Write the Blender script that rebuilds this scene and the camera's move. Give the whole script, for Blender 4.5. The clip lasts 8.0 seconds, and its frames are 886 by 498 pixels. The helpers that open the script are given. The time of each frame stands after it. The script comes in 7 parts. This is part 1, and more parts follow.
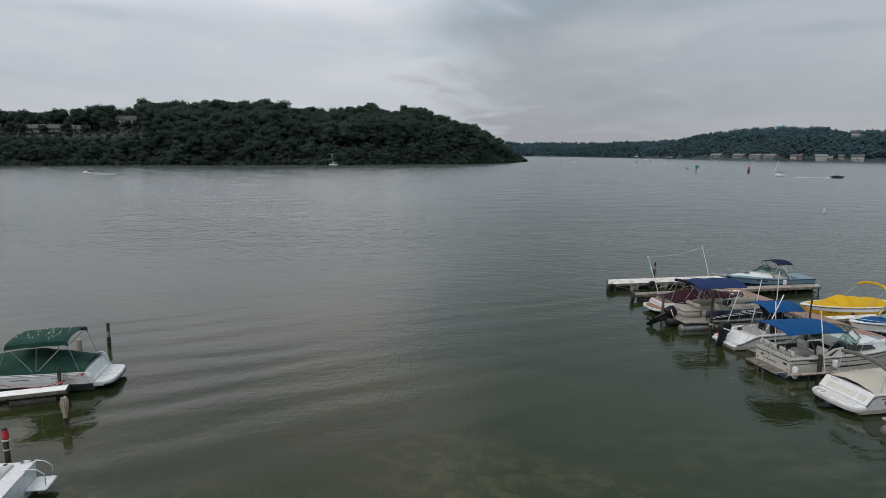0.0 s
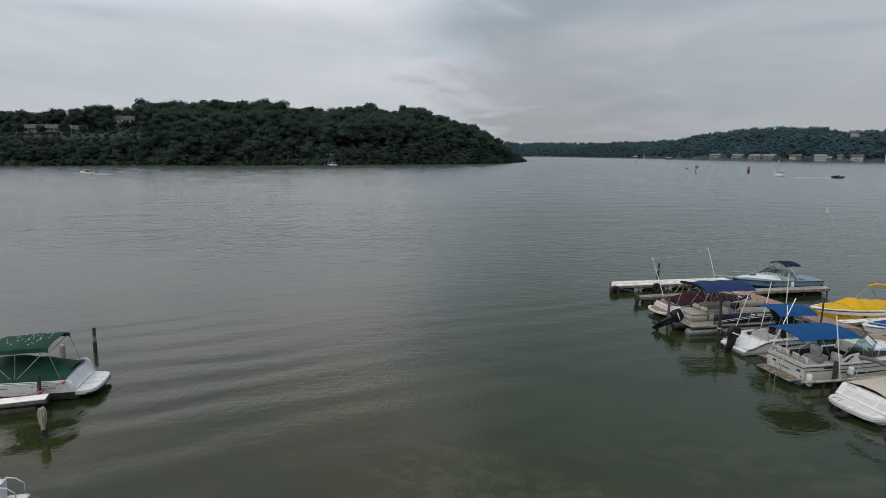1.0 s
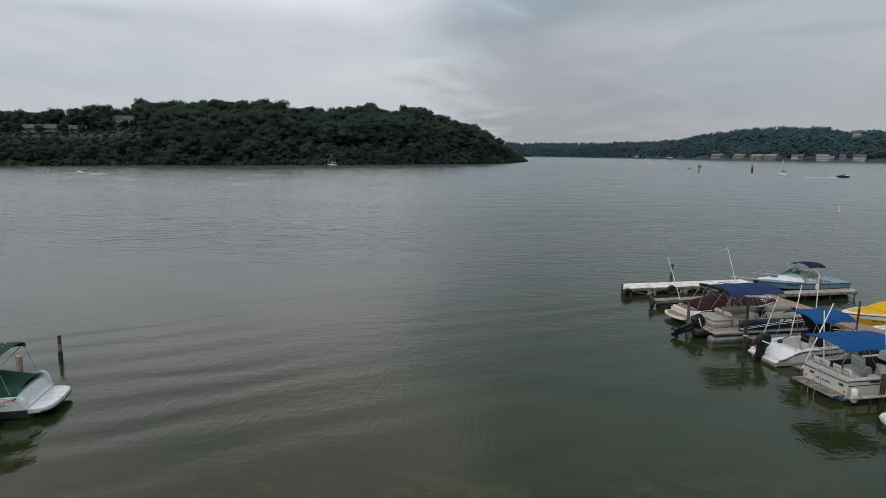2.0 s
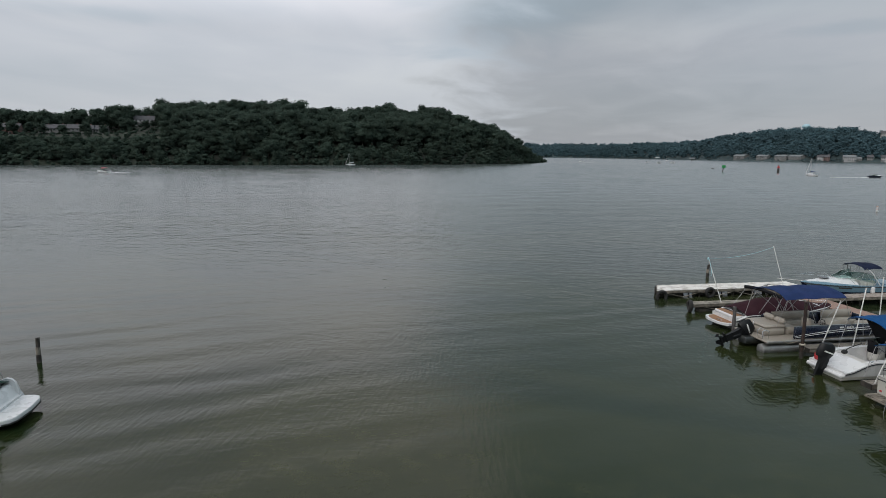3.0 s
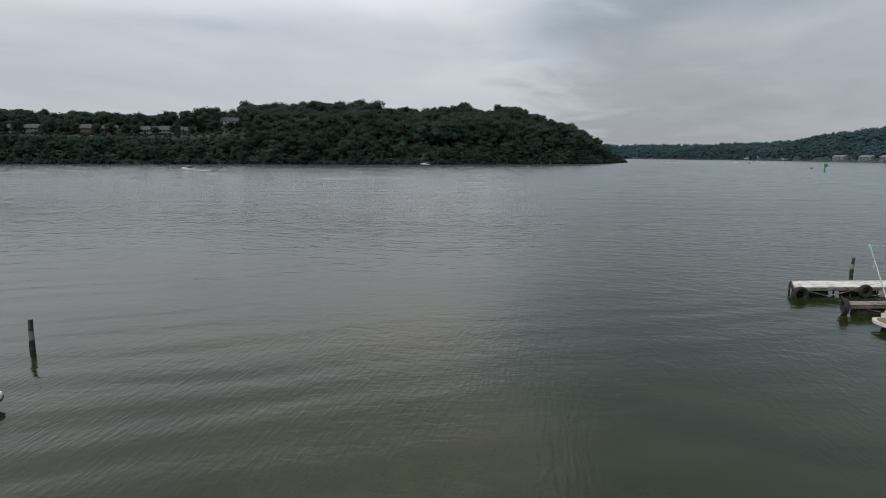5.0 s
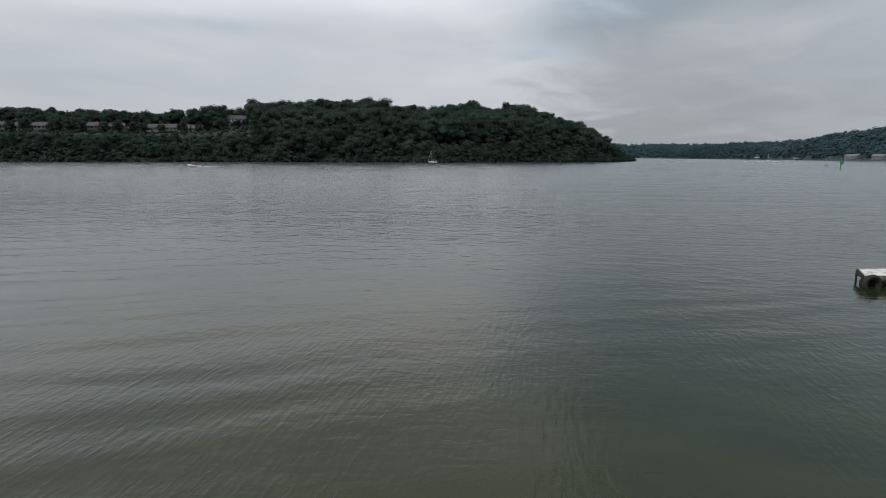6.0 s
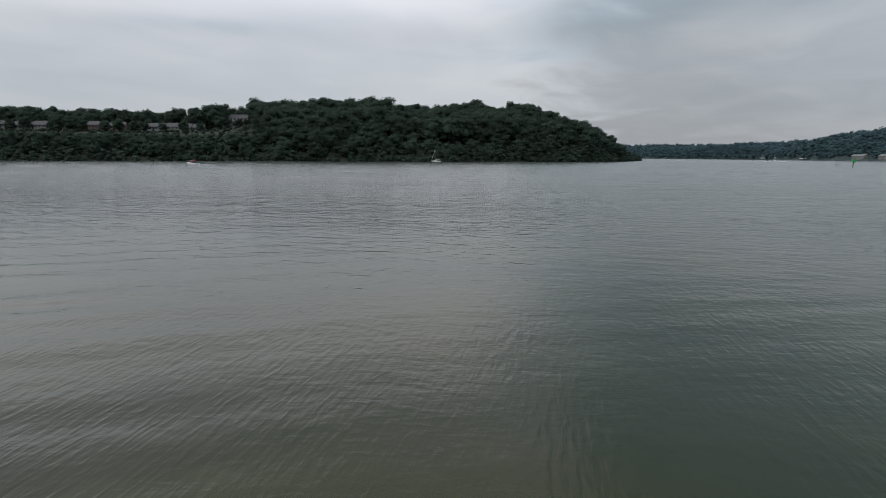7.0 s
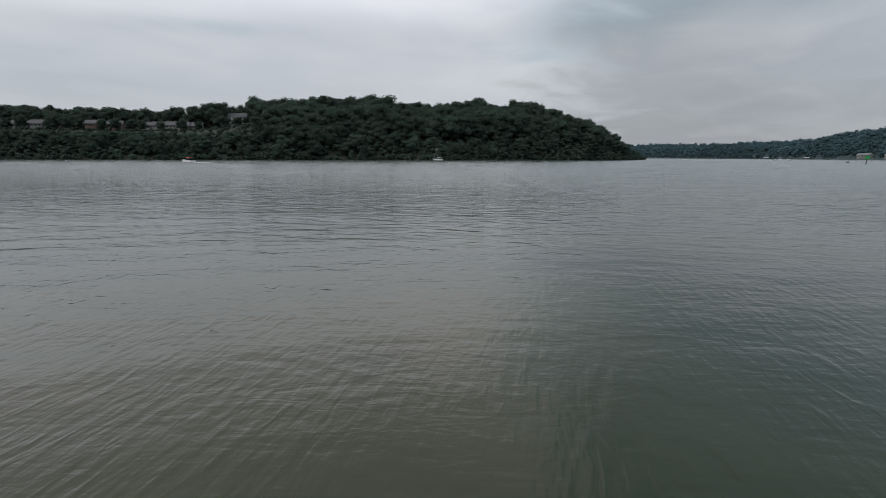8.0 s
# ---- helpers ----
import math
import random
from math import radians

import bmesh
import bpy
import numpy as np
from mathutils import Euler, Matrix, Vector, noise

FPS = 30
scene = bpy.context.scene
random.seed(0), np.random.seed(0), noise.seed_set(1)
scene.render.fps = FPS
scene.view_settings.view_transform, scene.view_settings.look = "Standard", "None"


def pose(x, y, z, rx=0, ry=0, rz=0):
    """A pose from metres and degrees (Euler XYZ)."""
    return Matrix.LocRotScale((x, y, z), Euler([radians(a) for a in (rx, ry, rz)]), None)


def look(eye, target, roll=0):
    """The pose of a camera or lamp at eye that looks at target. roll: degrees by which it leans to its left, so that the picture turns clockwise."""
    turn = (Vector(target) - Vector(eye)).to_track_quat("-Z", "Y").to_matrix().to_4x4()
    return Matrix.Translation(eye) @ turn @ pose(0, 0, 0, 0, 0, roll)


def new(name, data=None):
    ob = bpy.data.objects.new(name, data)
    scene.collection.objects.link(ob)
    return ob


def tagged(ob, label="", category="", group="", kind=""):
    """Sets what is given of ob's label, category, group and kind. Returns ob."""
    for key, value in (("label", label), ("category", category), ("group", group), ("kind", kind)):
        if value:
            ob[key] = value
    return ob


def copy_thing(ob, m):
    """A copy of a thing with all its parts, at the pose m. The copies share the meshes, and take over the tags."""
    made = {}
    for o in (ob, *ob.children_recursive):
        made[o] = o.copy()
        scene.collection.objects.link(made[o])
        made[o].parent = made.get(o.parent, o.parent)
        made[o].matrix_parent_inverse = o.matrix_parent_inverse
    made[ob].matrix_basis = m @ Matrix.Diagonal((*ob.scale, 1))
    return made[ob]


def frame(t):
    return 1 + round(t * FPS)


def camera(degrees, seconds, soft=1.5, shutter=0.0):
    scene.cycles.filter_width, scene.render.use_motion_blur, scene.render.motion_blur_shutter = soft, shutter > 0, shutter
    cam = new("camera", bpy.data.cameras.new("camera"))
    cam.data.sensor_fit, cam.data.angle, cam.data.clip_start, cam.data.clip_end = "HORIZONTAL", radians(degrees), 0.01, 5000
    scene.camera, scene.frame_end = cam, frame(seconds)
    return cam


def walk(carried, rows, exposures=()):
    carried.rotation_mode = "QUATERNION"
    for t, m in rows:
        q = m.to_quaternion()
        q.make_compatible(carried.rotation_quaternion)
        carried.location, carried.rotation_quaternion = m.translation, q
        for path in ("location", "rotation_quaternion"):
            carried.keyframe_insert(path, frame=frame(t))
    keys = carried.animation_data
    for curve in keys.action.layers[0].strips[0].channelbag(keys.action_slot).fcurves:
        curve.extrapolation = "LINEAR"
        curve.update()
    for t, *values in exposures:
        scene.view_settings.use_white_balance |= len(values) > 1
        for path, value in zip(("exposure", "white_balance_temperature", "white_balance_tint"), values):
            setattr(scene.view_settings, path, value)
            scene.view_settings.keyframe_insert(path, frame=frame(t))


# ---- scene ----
cam = camera(71.3, 8.0, soft=0.4)
PATH = [
    (0, (3.142, -3.591, 10.577), (2.832, -1.639, 10.266), 0.4),
    (0.5, (3.098, -3.277, 10.598), (2.79, -1.325, 10.288), 0.4),
    (1, (2.956, -2.373, 10.46), (2.649, -0.421, 10.15), 0.4),
    (2.5, (2.28, 2.179, 9.636), (1.964, 4.13, 9.329), 0.3),
    (3, (2.047, 3.695, 9.235), (1.68, 5.637, 8.929), 0.4),
    (3.5, (1.843, 5.188, 8.789), (1.382, 7.11, 8.485), 0.4),
    (4, (1.585, 6.689, 8.332), (1.056, 8.594, 8.029), 0.3),
    (4.5, (1.245, 8.259, 7.779), (0.672, 10.151, 7.477), 0.3),
    (5.8, (-0.56, 12.65, 5.97), (-1.176, 14.529, 5.67), 0.3),
    (6, (-0.85, 13.5, 5.69), (-1.47, 15.378, 5.389), 0.3),
    (6.5, (-1.65, 15.85, 5.0), (-2.276, 17.726, 4.702), 0.2),
    (7, (-2.78, 18.5, 4.4), (-3.41, 20.375, 4.102), 0.3),
    (7.5, (-4.05, 21.75, 3.67), (-4.683, 23.624, 3.373), 0.3),
    (8, (-5.425, 25.45, 2.796), (-6.06, 27.323, 2.5), 0.2),
]
walk(cam, [(t, look(eye, target, roll)) for t, eye, target, roll in PATH])

# ---- light ----
world = bpy.data.worlds.new("overcast_sky")
scene.world = world
world.use_nodes = True
SUN_EL, SUN_AZ = radians(46), radians(207)


def build_sky():
    nt = world.node_tree
    nt.nodes.clear()
    N, Lk = nt.nodes.new, nt.links.new
    out, bg = N("ShaderNodeOutputWorld"), N("ShaderNodeBackground")
    sky = N("ShaderNodeTexSky")
    sky.sky_type, sky.sun_disc = "NISHITA", False
    sky.sun_elevation, sky.sun_rotation = SUN_EL, SUN_AZ
    sky.air_density, sky.dust_density = 1.0, 3.0
    tc = N("ShaderNodeTexCoord")
    sep = N("ShaderNodeSeparateXYZ")
    Lk(tc.outputs["Generated"], sep.inputs[0])

    def math_node(op, a, b=None):
        m = N("ShaderNodeMath")
        m.operation = op
        for k, v in enumerate((a, b)):
            if v is None:
                continue
            if isinstance(v, (int, float)):
                m.inputs[k].default_value = v
            else:
                Lk(v, m.inputs[k])
        return m.outputs[0]

    # a flat cloud layer: the way up is divided by its height
    zc = math_node("MAXIMUM", sep.outputs[2], 0.0)
    zc = math_node("ADD", zc, 0.11)
    cx, cy = math_node("DIVIDE", sep.outputs[0], zc), math_node("DIVIDE", sep.outputs[1], zc)
    comb = N("ShaderNodeCombineXYZ")
    Lk(cx, comb.inputs[0]), Lk(cy, comb.inputs[1])

    def cloud(scale, detail, rough, dist, off):
        mp = N("ShaderNodeMapping")
        mp.inputs["Location"].default_value = off
        mp.inputs["Rotation"].default_value = (0, 0, radians(-20))
        mp.inputs["Scale"].default_value = (1.0, 0.75, 1)
        Lk(comb.outputs[0], mp.inputs[0])
        n = N("ShaderNodeTexNoise")
        n.inputs["Scale"].default_value, n.inputs["Detail"].default_value = scale, detail
        n.inputs["Roughness"].default_value, n.inputs["Distortion"].default_value = rough, dist
        Lk(mp.outputs[0], n.inputs["Vector"])
        return n.outputs[0]

    big, fine = cloud(0.42, 3, 0.45, 0.3, CLOUD_AT), cloud(1.7, 5, 0.5, 0.5, (4.1, 2.2, 0))
    both = math_node("ADD", math_node("MULTIPLY", big, 0.76), math_node("MULTIPLY", fine, 0.24))
    ramp = N("ShaderNodeValToRGB")
    e = ramp.color_ramp.elements
    e[0].position, e[0].color = 0.36, (0.44, 0.48, 0.53, 1)
    e[1].position, e[1].color = 0.64, (0.615, 0.635, 0.66, 1)
    mid = e.new(0.5)
    mid.color = (0.53, 0.555, 0.60, 1)
    Lk(both, ramp.inputs[0])
    # thicker and greyer low down, brighter towards the veiled sun
    low = N("ShaderNodeMapRange")
    low.inputs["From Min"].default_value, low.inputs["From Max"].default_value = 0.0, 0.16
    low.inputs["To Min"].default_value, low.inputs["To Max"].default_value = 0.75, 0.0
    Lk(sep.outputs[2], low.inputs[0])
    m1 = N("ShaderNodeMixRGB")
    m1.inputs[2].default_value = (0.47, 0.495, 0.53, 1)
    Lk(low.outputs[0], m1.inputs[0]), Lk(ramp.outputs[0], m1.inputs[1])
    # thinner places in the cloud, where some blue shows through
    for (px, pz), (wx, wz), amount in THIN_CLOUD:
        ax = math_node("DIVIDE", math_node("SUBTRACT", sep.outputs[0], px), wx)
        az = math_node("DIVIDE", math_node("SUBTRACT", sep.outputs[2], pz), wz)
        far = math_node("SQRT", math_node("ADD", math_node("MULTIPLY", ax, ax), math_node("MULTIPLY", az, az)))
        far = math_node("ADD", far, math_node("MULTIPLY", math_node("SUBTRACT", fine, 0.5), 2.6))
        thin = N("ShaderNodeMapRange")
        thin.interpolation_type = "SMOOTHSTEP"
        for k, v in (("From Min", 0.1), ("From Max", 1.25), ("To Min", amount), ("To Max", 0.0)):
            thin.inputs[k].default_value = v
        Lk(far, thin.inputs[0])
        mt = N("ShaderNodeMixRGB")
        mt.inputs[2].default_value = (0.375, 0.445, 0.505, 1)
        Lk(math_node("MULTIPLY", thin.outputs[0], math_node("GREATER_THAN", sep.outputs[1], 0.0)), mt.inputs[0])
        Lk(m1.outputs[0], mt.inputs[1])
        m1 = mt
    dot = N("ShaderNodeVectorMath")
    dot.operation = "DOT_PRODUCT"
    ca = math.cos(SUN_EL)
    dot.inputs[1].default_value = (math.sin(SUN_AZ) * ca, math.cos(SUN_AZ) * ca, math.sin(SUN_EL))
    Lk(tc.outputs["Generated"], dot.inputs[0])
    glow = N("ShaderNodeMapRange")
    glow.inputs["From Min"].default_value, glow.inputs["From Max"].default_value = 0.0, 1.0
    glow.inputs["To Min"].default_value, glow.inputs["To Max"].default_value = 0.95, 1.35
    Lk(dot.outputs["Value"], glow.inputs[0])
    m2 = N("ShaderNodeVectorMath")
    m2.operation = "SCALE"
    Lk(m1.outputs[0], m2.inputs[0]), Lk(glow.outputs[0], m2.inputs["Scale"])
    # a greyer cloud sheet over one half of the sky, with a ragged soft edge, and the usual brighter zenith of an overcast day
    edge = math_node("ADD", math_node("MULTIPLY", sep.outputs[0], 0.99), math_node("MULTIPLY", sep.outputs[1], 0.13))
    edge = math_node("ADD", edge, math_node("MULTIPLY", math_node("SUBTRACT", fine, 0.5), 0.5))
    sheet = N("ShaderNodeMapRange")
    sheet.interpolation_type = "SMOOTHSTEP"
    sheet.inputs["From Min"].default_value, sheet.inputs["From Max"].default_value = -0.10, 0.12
    sheet.inputs["To Min"].default_value, sheet.inputs["To Max"].default_value = 1.12, SHEET
    Lk(edge, sheet.inputs[0])
    zen = N("ShaderNodeMapRange")
    zen.inputs["From Min"].default_value, zen.inputs["From Max"].default_value = 0.3, 0.9
    zen.inputs["To Min"].default_value, zen.inputs["To Max"].default_value = 1.0, 1.9
    Lk(sep.outputs[2], zen.inputs[0])
    # bright cloud patch, mostly above the view, added for the lake to mirror
    def smooth(src, f0, f1, lo, hi):
        r = N("ShaderNodeMapRange")
        r.interpolation_type = "SMOOTHSTEP"
        for k, v in (("From Min", f0), ("From Max", f1), ("To Min", lo), ("To Max", hi)):
            r.inputs[k].default_value = v
        Lk(src, r.inputs[0])
        return r.outputs[0]

    glow_dot = N("ShaderNodeVectorMath")
    glow_dot.operation = "DOT_PRODUCT"
    glow_dot.inputs[1].default_value = look((0, 0, 0), GLOW_AT).to_3x3() @ Vector((0, 0, -1))
    Lk(tc.outputs["Generated"], glow_dot.inputs[0])
    added_glow = math_node("MULTIPLY", smooth(glow_dot.outputs["Value"], 0.75, 1.0, 0.0, ADDED_GLOW), math_node("MULTIPLY", smooth(sep.outputs[2], 0.17, 0.25, 0.0, 1.0), smooth(sep.outputs[2], 0.27, 0.46, 1.0, 0.0)))
    # the cloud is duller high up in the grey half
    dull = math_node("MULTIPLY", smooth(edge, -0.1, 0.15, 0.0, 0.06), smooth(sep.outputs[2], 0.18, 0.45, 0.0, 1.0))
    lift = math_node("MULTIPLY", math_node("ADD", added_glow, smooth(sep.outputs[2], 0.22, 0.5, 1.0, 0.95)), math_node("SUBTRACT", 1.0, dull))
    m2b = N("ShaderNodeVectorMath")
    m2b.operation = "SCALE"
    Lk(m2.outputs[0], m2b.inputs[0]), Lk(math_node("MULTIPLY", lift, math_node("MULTIPLY", math_node("ADD", sheet.outputs[0], smooth(edge, 0.12, 0.45, 0.0, 0.12)), zen.outputs[0])), m2b.inputs["Scale"])
    # the high cloud is a little warmer over the bright half and greener over the grey half
    tone, shade = N("ShaderNodeMixRGB"), N("ShaderNodeMixRGB")
    tone.inputs[1].default_value, tone.inputs[2].default_value = (1.075, 1.0, 0.965, 1), (0.85, 0.985, 1.0, 1)
    Lk(smooth(edge, -0.1, 0.14, 0.0, 1.0), tone.inputs[0])
    shade.blend_type = "MULTIPLY"
    Lk(smooth(sep.outputs[2], 0.15, 0.3, 0.0, 1.0), shade.inputs[0]), Lk(m2b.outputs[0], shade.inputs[1]), Lk(tone.outputs[0], shade.inputs[2])
    m2 = shade
    # the clear sky above, seen thinly through the cloud
    sk = N("ShaderNodeVectorMath")
    sk.operation = "SCALE"
    sk.inputs["Scale"].default_value = 0.09
    Lk(sky.outputs[0], sk.inputs[0])
    m3 = N("ShaderNodeMixRGB")
    m3.inputs[0].default_value = 0.12
    Lk(m2.outputs[0], m3.inputs[1]), Lk(sk.outputs[0], m3.inputs[2])
    Lk(m3.outputs[0], bg.inputs[0])
    bg.inputs[1].default_value = SKY_STRENGTH
    Lk(bg.outputs[0], out.inputs[0])


CLOUD_AT = (0.0, 0.0, 0.0)
THIN_CLOUD = (((-0.10, 0.20), (0.16, 0.065), 0.7), ((-0.61, 0.184), (0.10, 0.013), 0.45), ((0.36, 0.165), (0.07, 0.01), 0.4))
SKY_STRENGTH = 1.05
SHEET = 0.75
ADDED_GLOW = 0.55
GLOW_AT = (-0.62, 0.75, 0.18)
build_sky()
sun_data = bpy.data.lights.new("sun", "SUN")
sun_data.energy, sun_data.angle, sun_data.color = 0.9, radians(30), (1.0, 0.96, 0.9)
sun = new("sun", sun_data)
sun.matrix_world = look((0, 0, 60), (-math.sin(SUN_AZ) * math.cos(SUN_EL), -math.cos(SUN_AZ) * math.cos(SUN_EL), 60 - math.sin(SUN_EL)))


# ---- materials ----
def mat(name, color, rough=0.6, metal=0.0, vary=0.12, scale=8.0, grain=60.0, bump=0.05, dirt=None, dirt_amount=0.0, dirt_scale=1.5, dirt_detail=4, coat=0.0, island=0.0, stretch=(1, 1, 1), spec=0.5, sheen=0.0, thin=0.0):
    """Surface with two scales of variation, a fine relief and stains in the colour dirt."""
    m = bpy.data.materials.new(name)
    m.use_nodes = True
    nt = m.node_tree
    N, Lk = nt.nodes.new, nt.links.new
    b = nt.nodes["Principled BSDF"]
    b.inputs["Metallic"].default_value = metal
    b.inputs["Coat Weight"].default_value = coat
    b.inputs["Coat Roughness"].default_value = 0.12
    b.inputs["Specular IOR Level"].default_value = spec
    b.inputs["Sheen Weight"].default_value = sheen
    tc, mp = N("ShaderNodeTexCoord"), N("ShaderNodeMapping")
    mp.inputs["Scale"].default_value = stretch
    Lk(tc.outputs["Object"], mp.inputs[0])

    def noise_tex(s, detail=4):
        n = N("ShaderNodeTexNoise")
        n.inputs["Scale"].default_value, n.inputs["Detail"].default_value = s, detail
        Lk(mp.outputs[0], n.inputs["Vector"])
        return n.outputs[0]

    def mixed(kind, fac, a, c):
        x = N("ShaderNodeMixRGB")
        x.blend_type = kind
        for k, v in enumerate((fac, a, c)):
            if isinstance(v, (int, float)):
                x.inputs[k].default_value = v
            elif isinstance(v, tuple):
                x.inputs[k].default_value = (*v, 1)
            else:
                Lk(v, x.inputs[k])
        return x.outputs[0]

    def ranged(src, lo, hi, f0=0.3, f1=0.7):
        r = N("ShaderNodeMapRange")
        r.inputs["From Min"].default_value, r.inputs["From Max"].default_value = f0, f1
        r.inputs["To Min"].default_value, r.inputs["To Max"].default_value = lo, hi
        Lk(src, r.inputs[0])
        return r.outputs[0]

    def scaled(col, fac):
        s = N("ShaderNodeVectorMath")
        s.operation = "SCALE"
        if isinstance(col, tuple):
            s.inputs[0].default_value = col
        else:
            Lk(col, s.inputs[0])
        Lk(fac, s.inputs["Scale"])
        return s.outputs[0]

    large, small = noise_tex(scale, 3), noise_tex(grain, 5)
    col = scaled(tuple(color), ranged(large, 1 - vary, 1 + vary))
    col = scaled(col, ranged(small, 1 - vary * 0.6, 1 + vary * 0.6))
    if island:
        g = N("ShaderNodeNewGeometry")
        col = scaled(col, ranged(g.outputs["Random Per Island"], 1 - island, 1 + island, 0, 1))
    if dirt:
        col = mixed("MIX", ranged(noise_tex(dirt_scale, dirt_detail), 0.0, dirt_amount, 0.48, 0.62), col, dirt)
    Lk(col, b.inputs["Base Color"])
    Lk(ranged(small, max(0.02, rough - 0.04), min(1, rough + 0.04)), b.inputs["Roughness"])
    if bump:
        bp = N("ShaderNodeBump")
        bp.inputs["Strength"].default_value, bp.inputs["Distance"].default_value = min(1, bump * 6), 0.01
        Lk(small, bp.inputs["Height"])
        Lk(bp.outputs[0], b.inputs["Normal"])
    if thin:
        # leaves let part of the light through
        tr, mx = N("ShaderNodeBsdfTranslucent"), N("ShaderNodeMixShader")
        mx.inputs[0].default_value = thin
        Lk(col, tr.inputs[0]), Lk(b.outputs[0], mx.inputs[1]), Lk(tr.outputs[0], mx.inputs[2])
        Lk(mx.outputs[0], nt.nodes["Material Output"].inputs[0])
    return m


def per_object(m, amount=0.2):
    """Lets each object on the material differ a little in tone."""
    nt = m.node_tree
    b = nt.nodes["Principled BSDF"]
    src = b.inputs["Base Color"].links[0].from_socket
    info, r, s = nt.nodes.new("ShaderNodeObjectInfo"), nt.nodes.new("ShaderNodeMapRange"), nt.nodes.new("ShaderNodeVectorMath")
    r.inputs["To Min"].default_value, r.inputs["To Max"].default_value = 1 - amount, 1 + amount
    s.operation = "SCALE"
    nt.links.new(info.outputs["Random"], r.inputs[0])
    nt.links.new(src, s.inputs[0]), nt.links.new(r.outputs[0], s.inputs["Scale"])
    nt.links.new(s.outputs[0], b.inputs["Base Color"])
    return m


def glass(name, color=(0.75, 0.85, 0.85), rough=0.03):
    m = bpy.data.materials.new(name)
    m.use_nodes = True
    b = m.node_tree.nodes["Principled BSDF"]
    b.inputs["Base Color"].default_value = (*color, 1)
    b.inputs["Roughness"].default_value = rough
    b.inputs["Transmission Weight"].default_value = 1.0
    b.inputs["IOR"].default_value = 1.1
    return m


def water_material():
    m = bpy.data.materials.new("lake_water")
    m.use_nodes = True
    nt = m.node_tree
    N, Lk = nt.nodes.new, nt.links.new
    b = nt.nodes["Principled BSDF"]
    tc = N("ShaderNodeTexCoord")

    def field(scale, detail, stretch, turn, dist=0.0, rough=0.5):
        mr, mp, n = N("ShaderNodeMapping"), N("ShaderNodeMapping"), N("ShaderNodeTexNoise")
        mr.inputs["Rotation"].default_value = (0, 0, radians(turn))
        mp.inputs["Scale"].default_value = stretch
        Lk(tc.outputs["Object"], mr.inputs[0]), Lk(mr.outputs[0], mp.inputs[0])
        n.inputs["Scale"].default_value, n.inputs["Detail"].default_value = scale, detail
        n.inputs["Distortion"].default_value, n.inputs["Roughness"].default_value = dist, rough
        Lk(mp.outputs[0], n.inputs["Vector"])
        return n.outputs[0]

    def op(kind, a, c=0.0):
        x = N("ShaderNodeMath")
        x.operation = kind
        for k, v in enumerate((a, c)):
            if isinstance(v, (int, float)):
                x.inputs[k].default_value = v
            else:
                Lk(v, x.inputs[k])
        return x.outputs[0]

    def ranged(src, f0, f1, lo, hi):
        r = N("ShaderNodeMapRange")
        for k, v in (("From Min", f0), ("From Max", f1), ("To Min", lo), ("To Max", hi)):
            r.inputs[k].default_value = v
        Lk(src, r.inputs[0])
        return r.outputs[0]

    # long low swell, wind ripples, fine chop, and a gust that combs the surface in one place
    where = N("ShaderNodeSeparateXYZ")
    Lk(tc.outputs["Object"], where.inputs[0])
    turned = N("ShaderNodeMapping")
    turned.inputs["Rotation"].default_value = (0, 0, radians(-36))
    Lk(tc.outputs["Object"], turned.inputs[0])
    along = N("ShaderNodeSeparateXYZ")
    Lk(turned.outputs[0], along.inputs[0])
    phase = op("ADD", op("MULTIPLY", along.outputs[1], 2 * math.pi / 2.9), op("MULTIPLY", field(0.10, 3, (0.5, 1.0, 1), -36), 13.0))
    swell = op("MULTIPLY", op("SINE", phase), ranged(field(0.07, 2, (0.6, 1, 1), 40), 0.35, 0.65, 0.15, 1.0))
    ripple = field(1.8, 3, (0.45, 1.0, 1), -22, 0.5)
    cross = field(6.4, 2.5, (1.0, 0.2, 1), -10, 0.35, 0.45)
    cross = op("POWER", op("MULTIPLY", cross, 1.7), 1.8)
    paw_x, paw_y = op("SUBTRACT", where.outputs[0], PAW[0]), op("SUBTRACT", where.outputs[1], PAW[1])
    paw = op("SQRT", op("ADD", op("MULTIPLY", paw_x, paw_x), op("MULTIPLY", paw_y, paw_y)))
    paw = op("ADD", paw, op("MULTIPLY", op("SUBTRACT", field(0.16, 3, (1, 1, 1), 30), 0.5), 14))
    cross = op("MULTIPLY", cross, ranged(paw, PAW[2], PAW[3], 1.0, 0.08))
    chop = field(4.4, 3, (0.62, 1.0, 1), -14, 0.5, 0.55)
    gust = ranged(field(0.012, 4, (0.35, 1.6, 1), 6, 0.6, 0.6), 0.35, 0.65, 0.35, 1.3)
    calm = ranged(where.outputs[1], 22, 58, 0.55, 1.0)
    ripple, chop = op("MULTIPLY", ripple, calm), op("MULTIPLY", chop, calm)
    height = op("ADD", op("MULTIPLY", op("MULTIPLY", swell, ranged(where.outputs[1], 33, 48, 1.0, 0.06)), WAVES[0]), op("MULTIPLY", ripple, WAVES[1]))
    height = op("ADD", height, op("MULTIPLY", cross, WAVES[2]))
    height = op("ADD", height, op("MULTIPLY", op("MULTIPLY", chop, WAVES[3]), gust))
    # the open lake carries longer wind waves
    height = op("ADD", height, op("MULTIPLY", op("MULTIPLY", field(0.42, 2, (0.36, 1.0, 1), -10, 0.5), ranged(where.outputs[1], 44, 80, 0.0, 1.0)), 0.06))
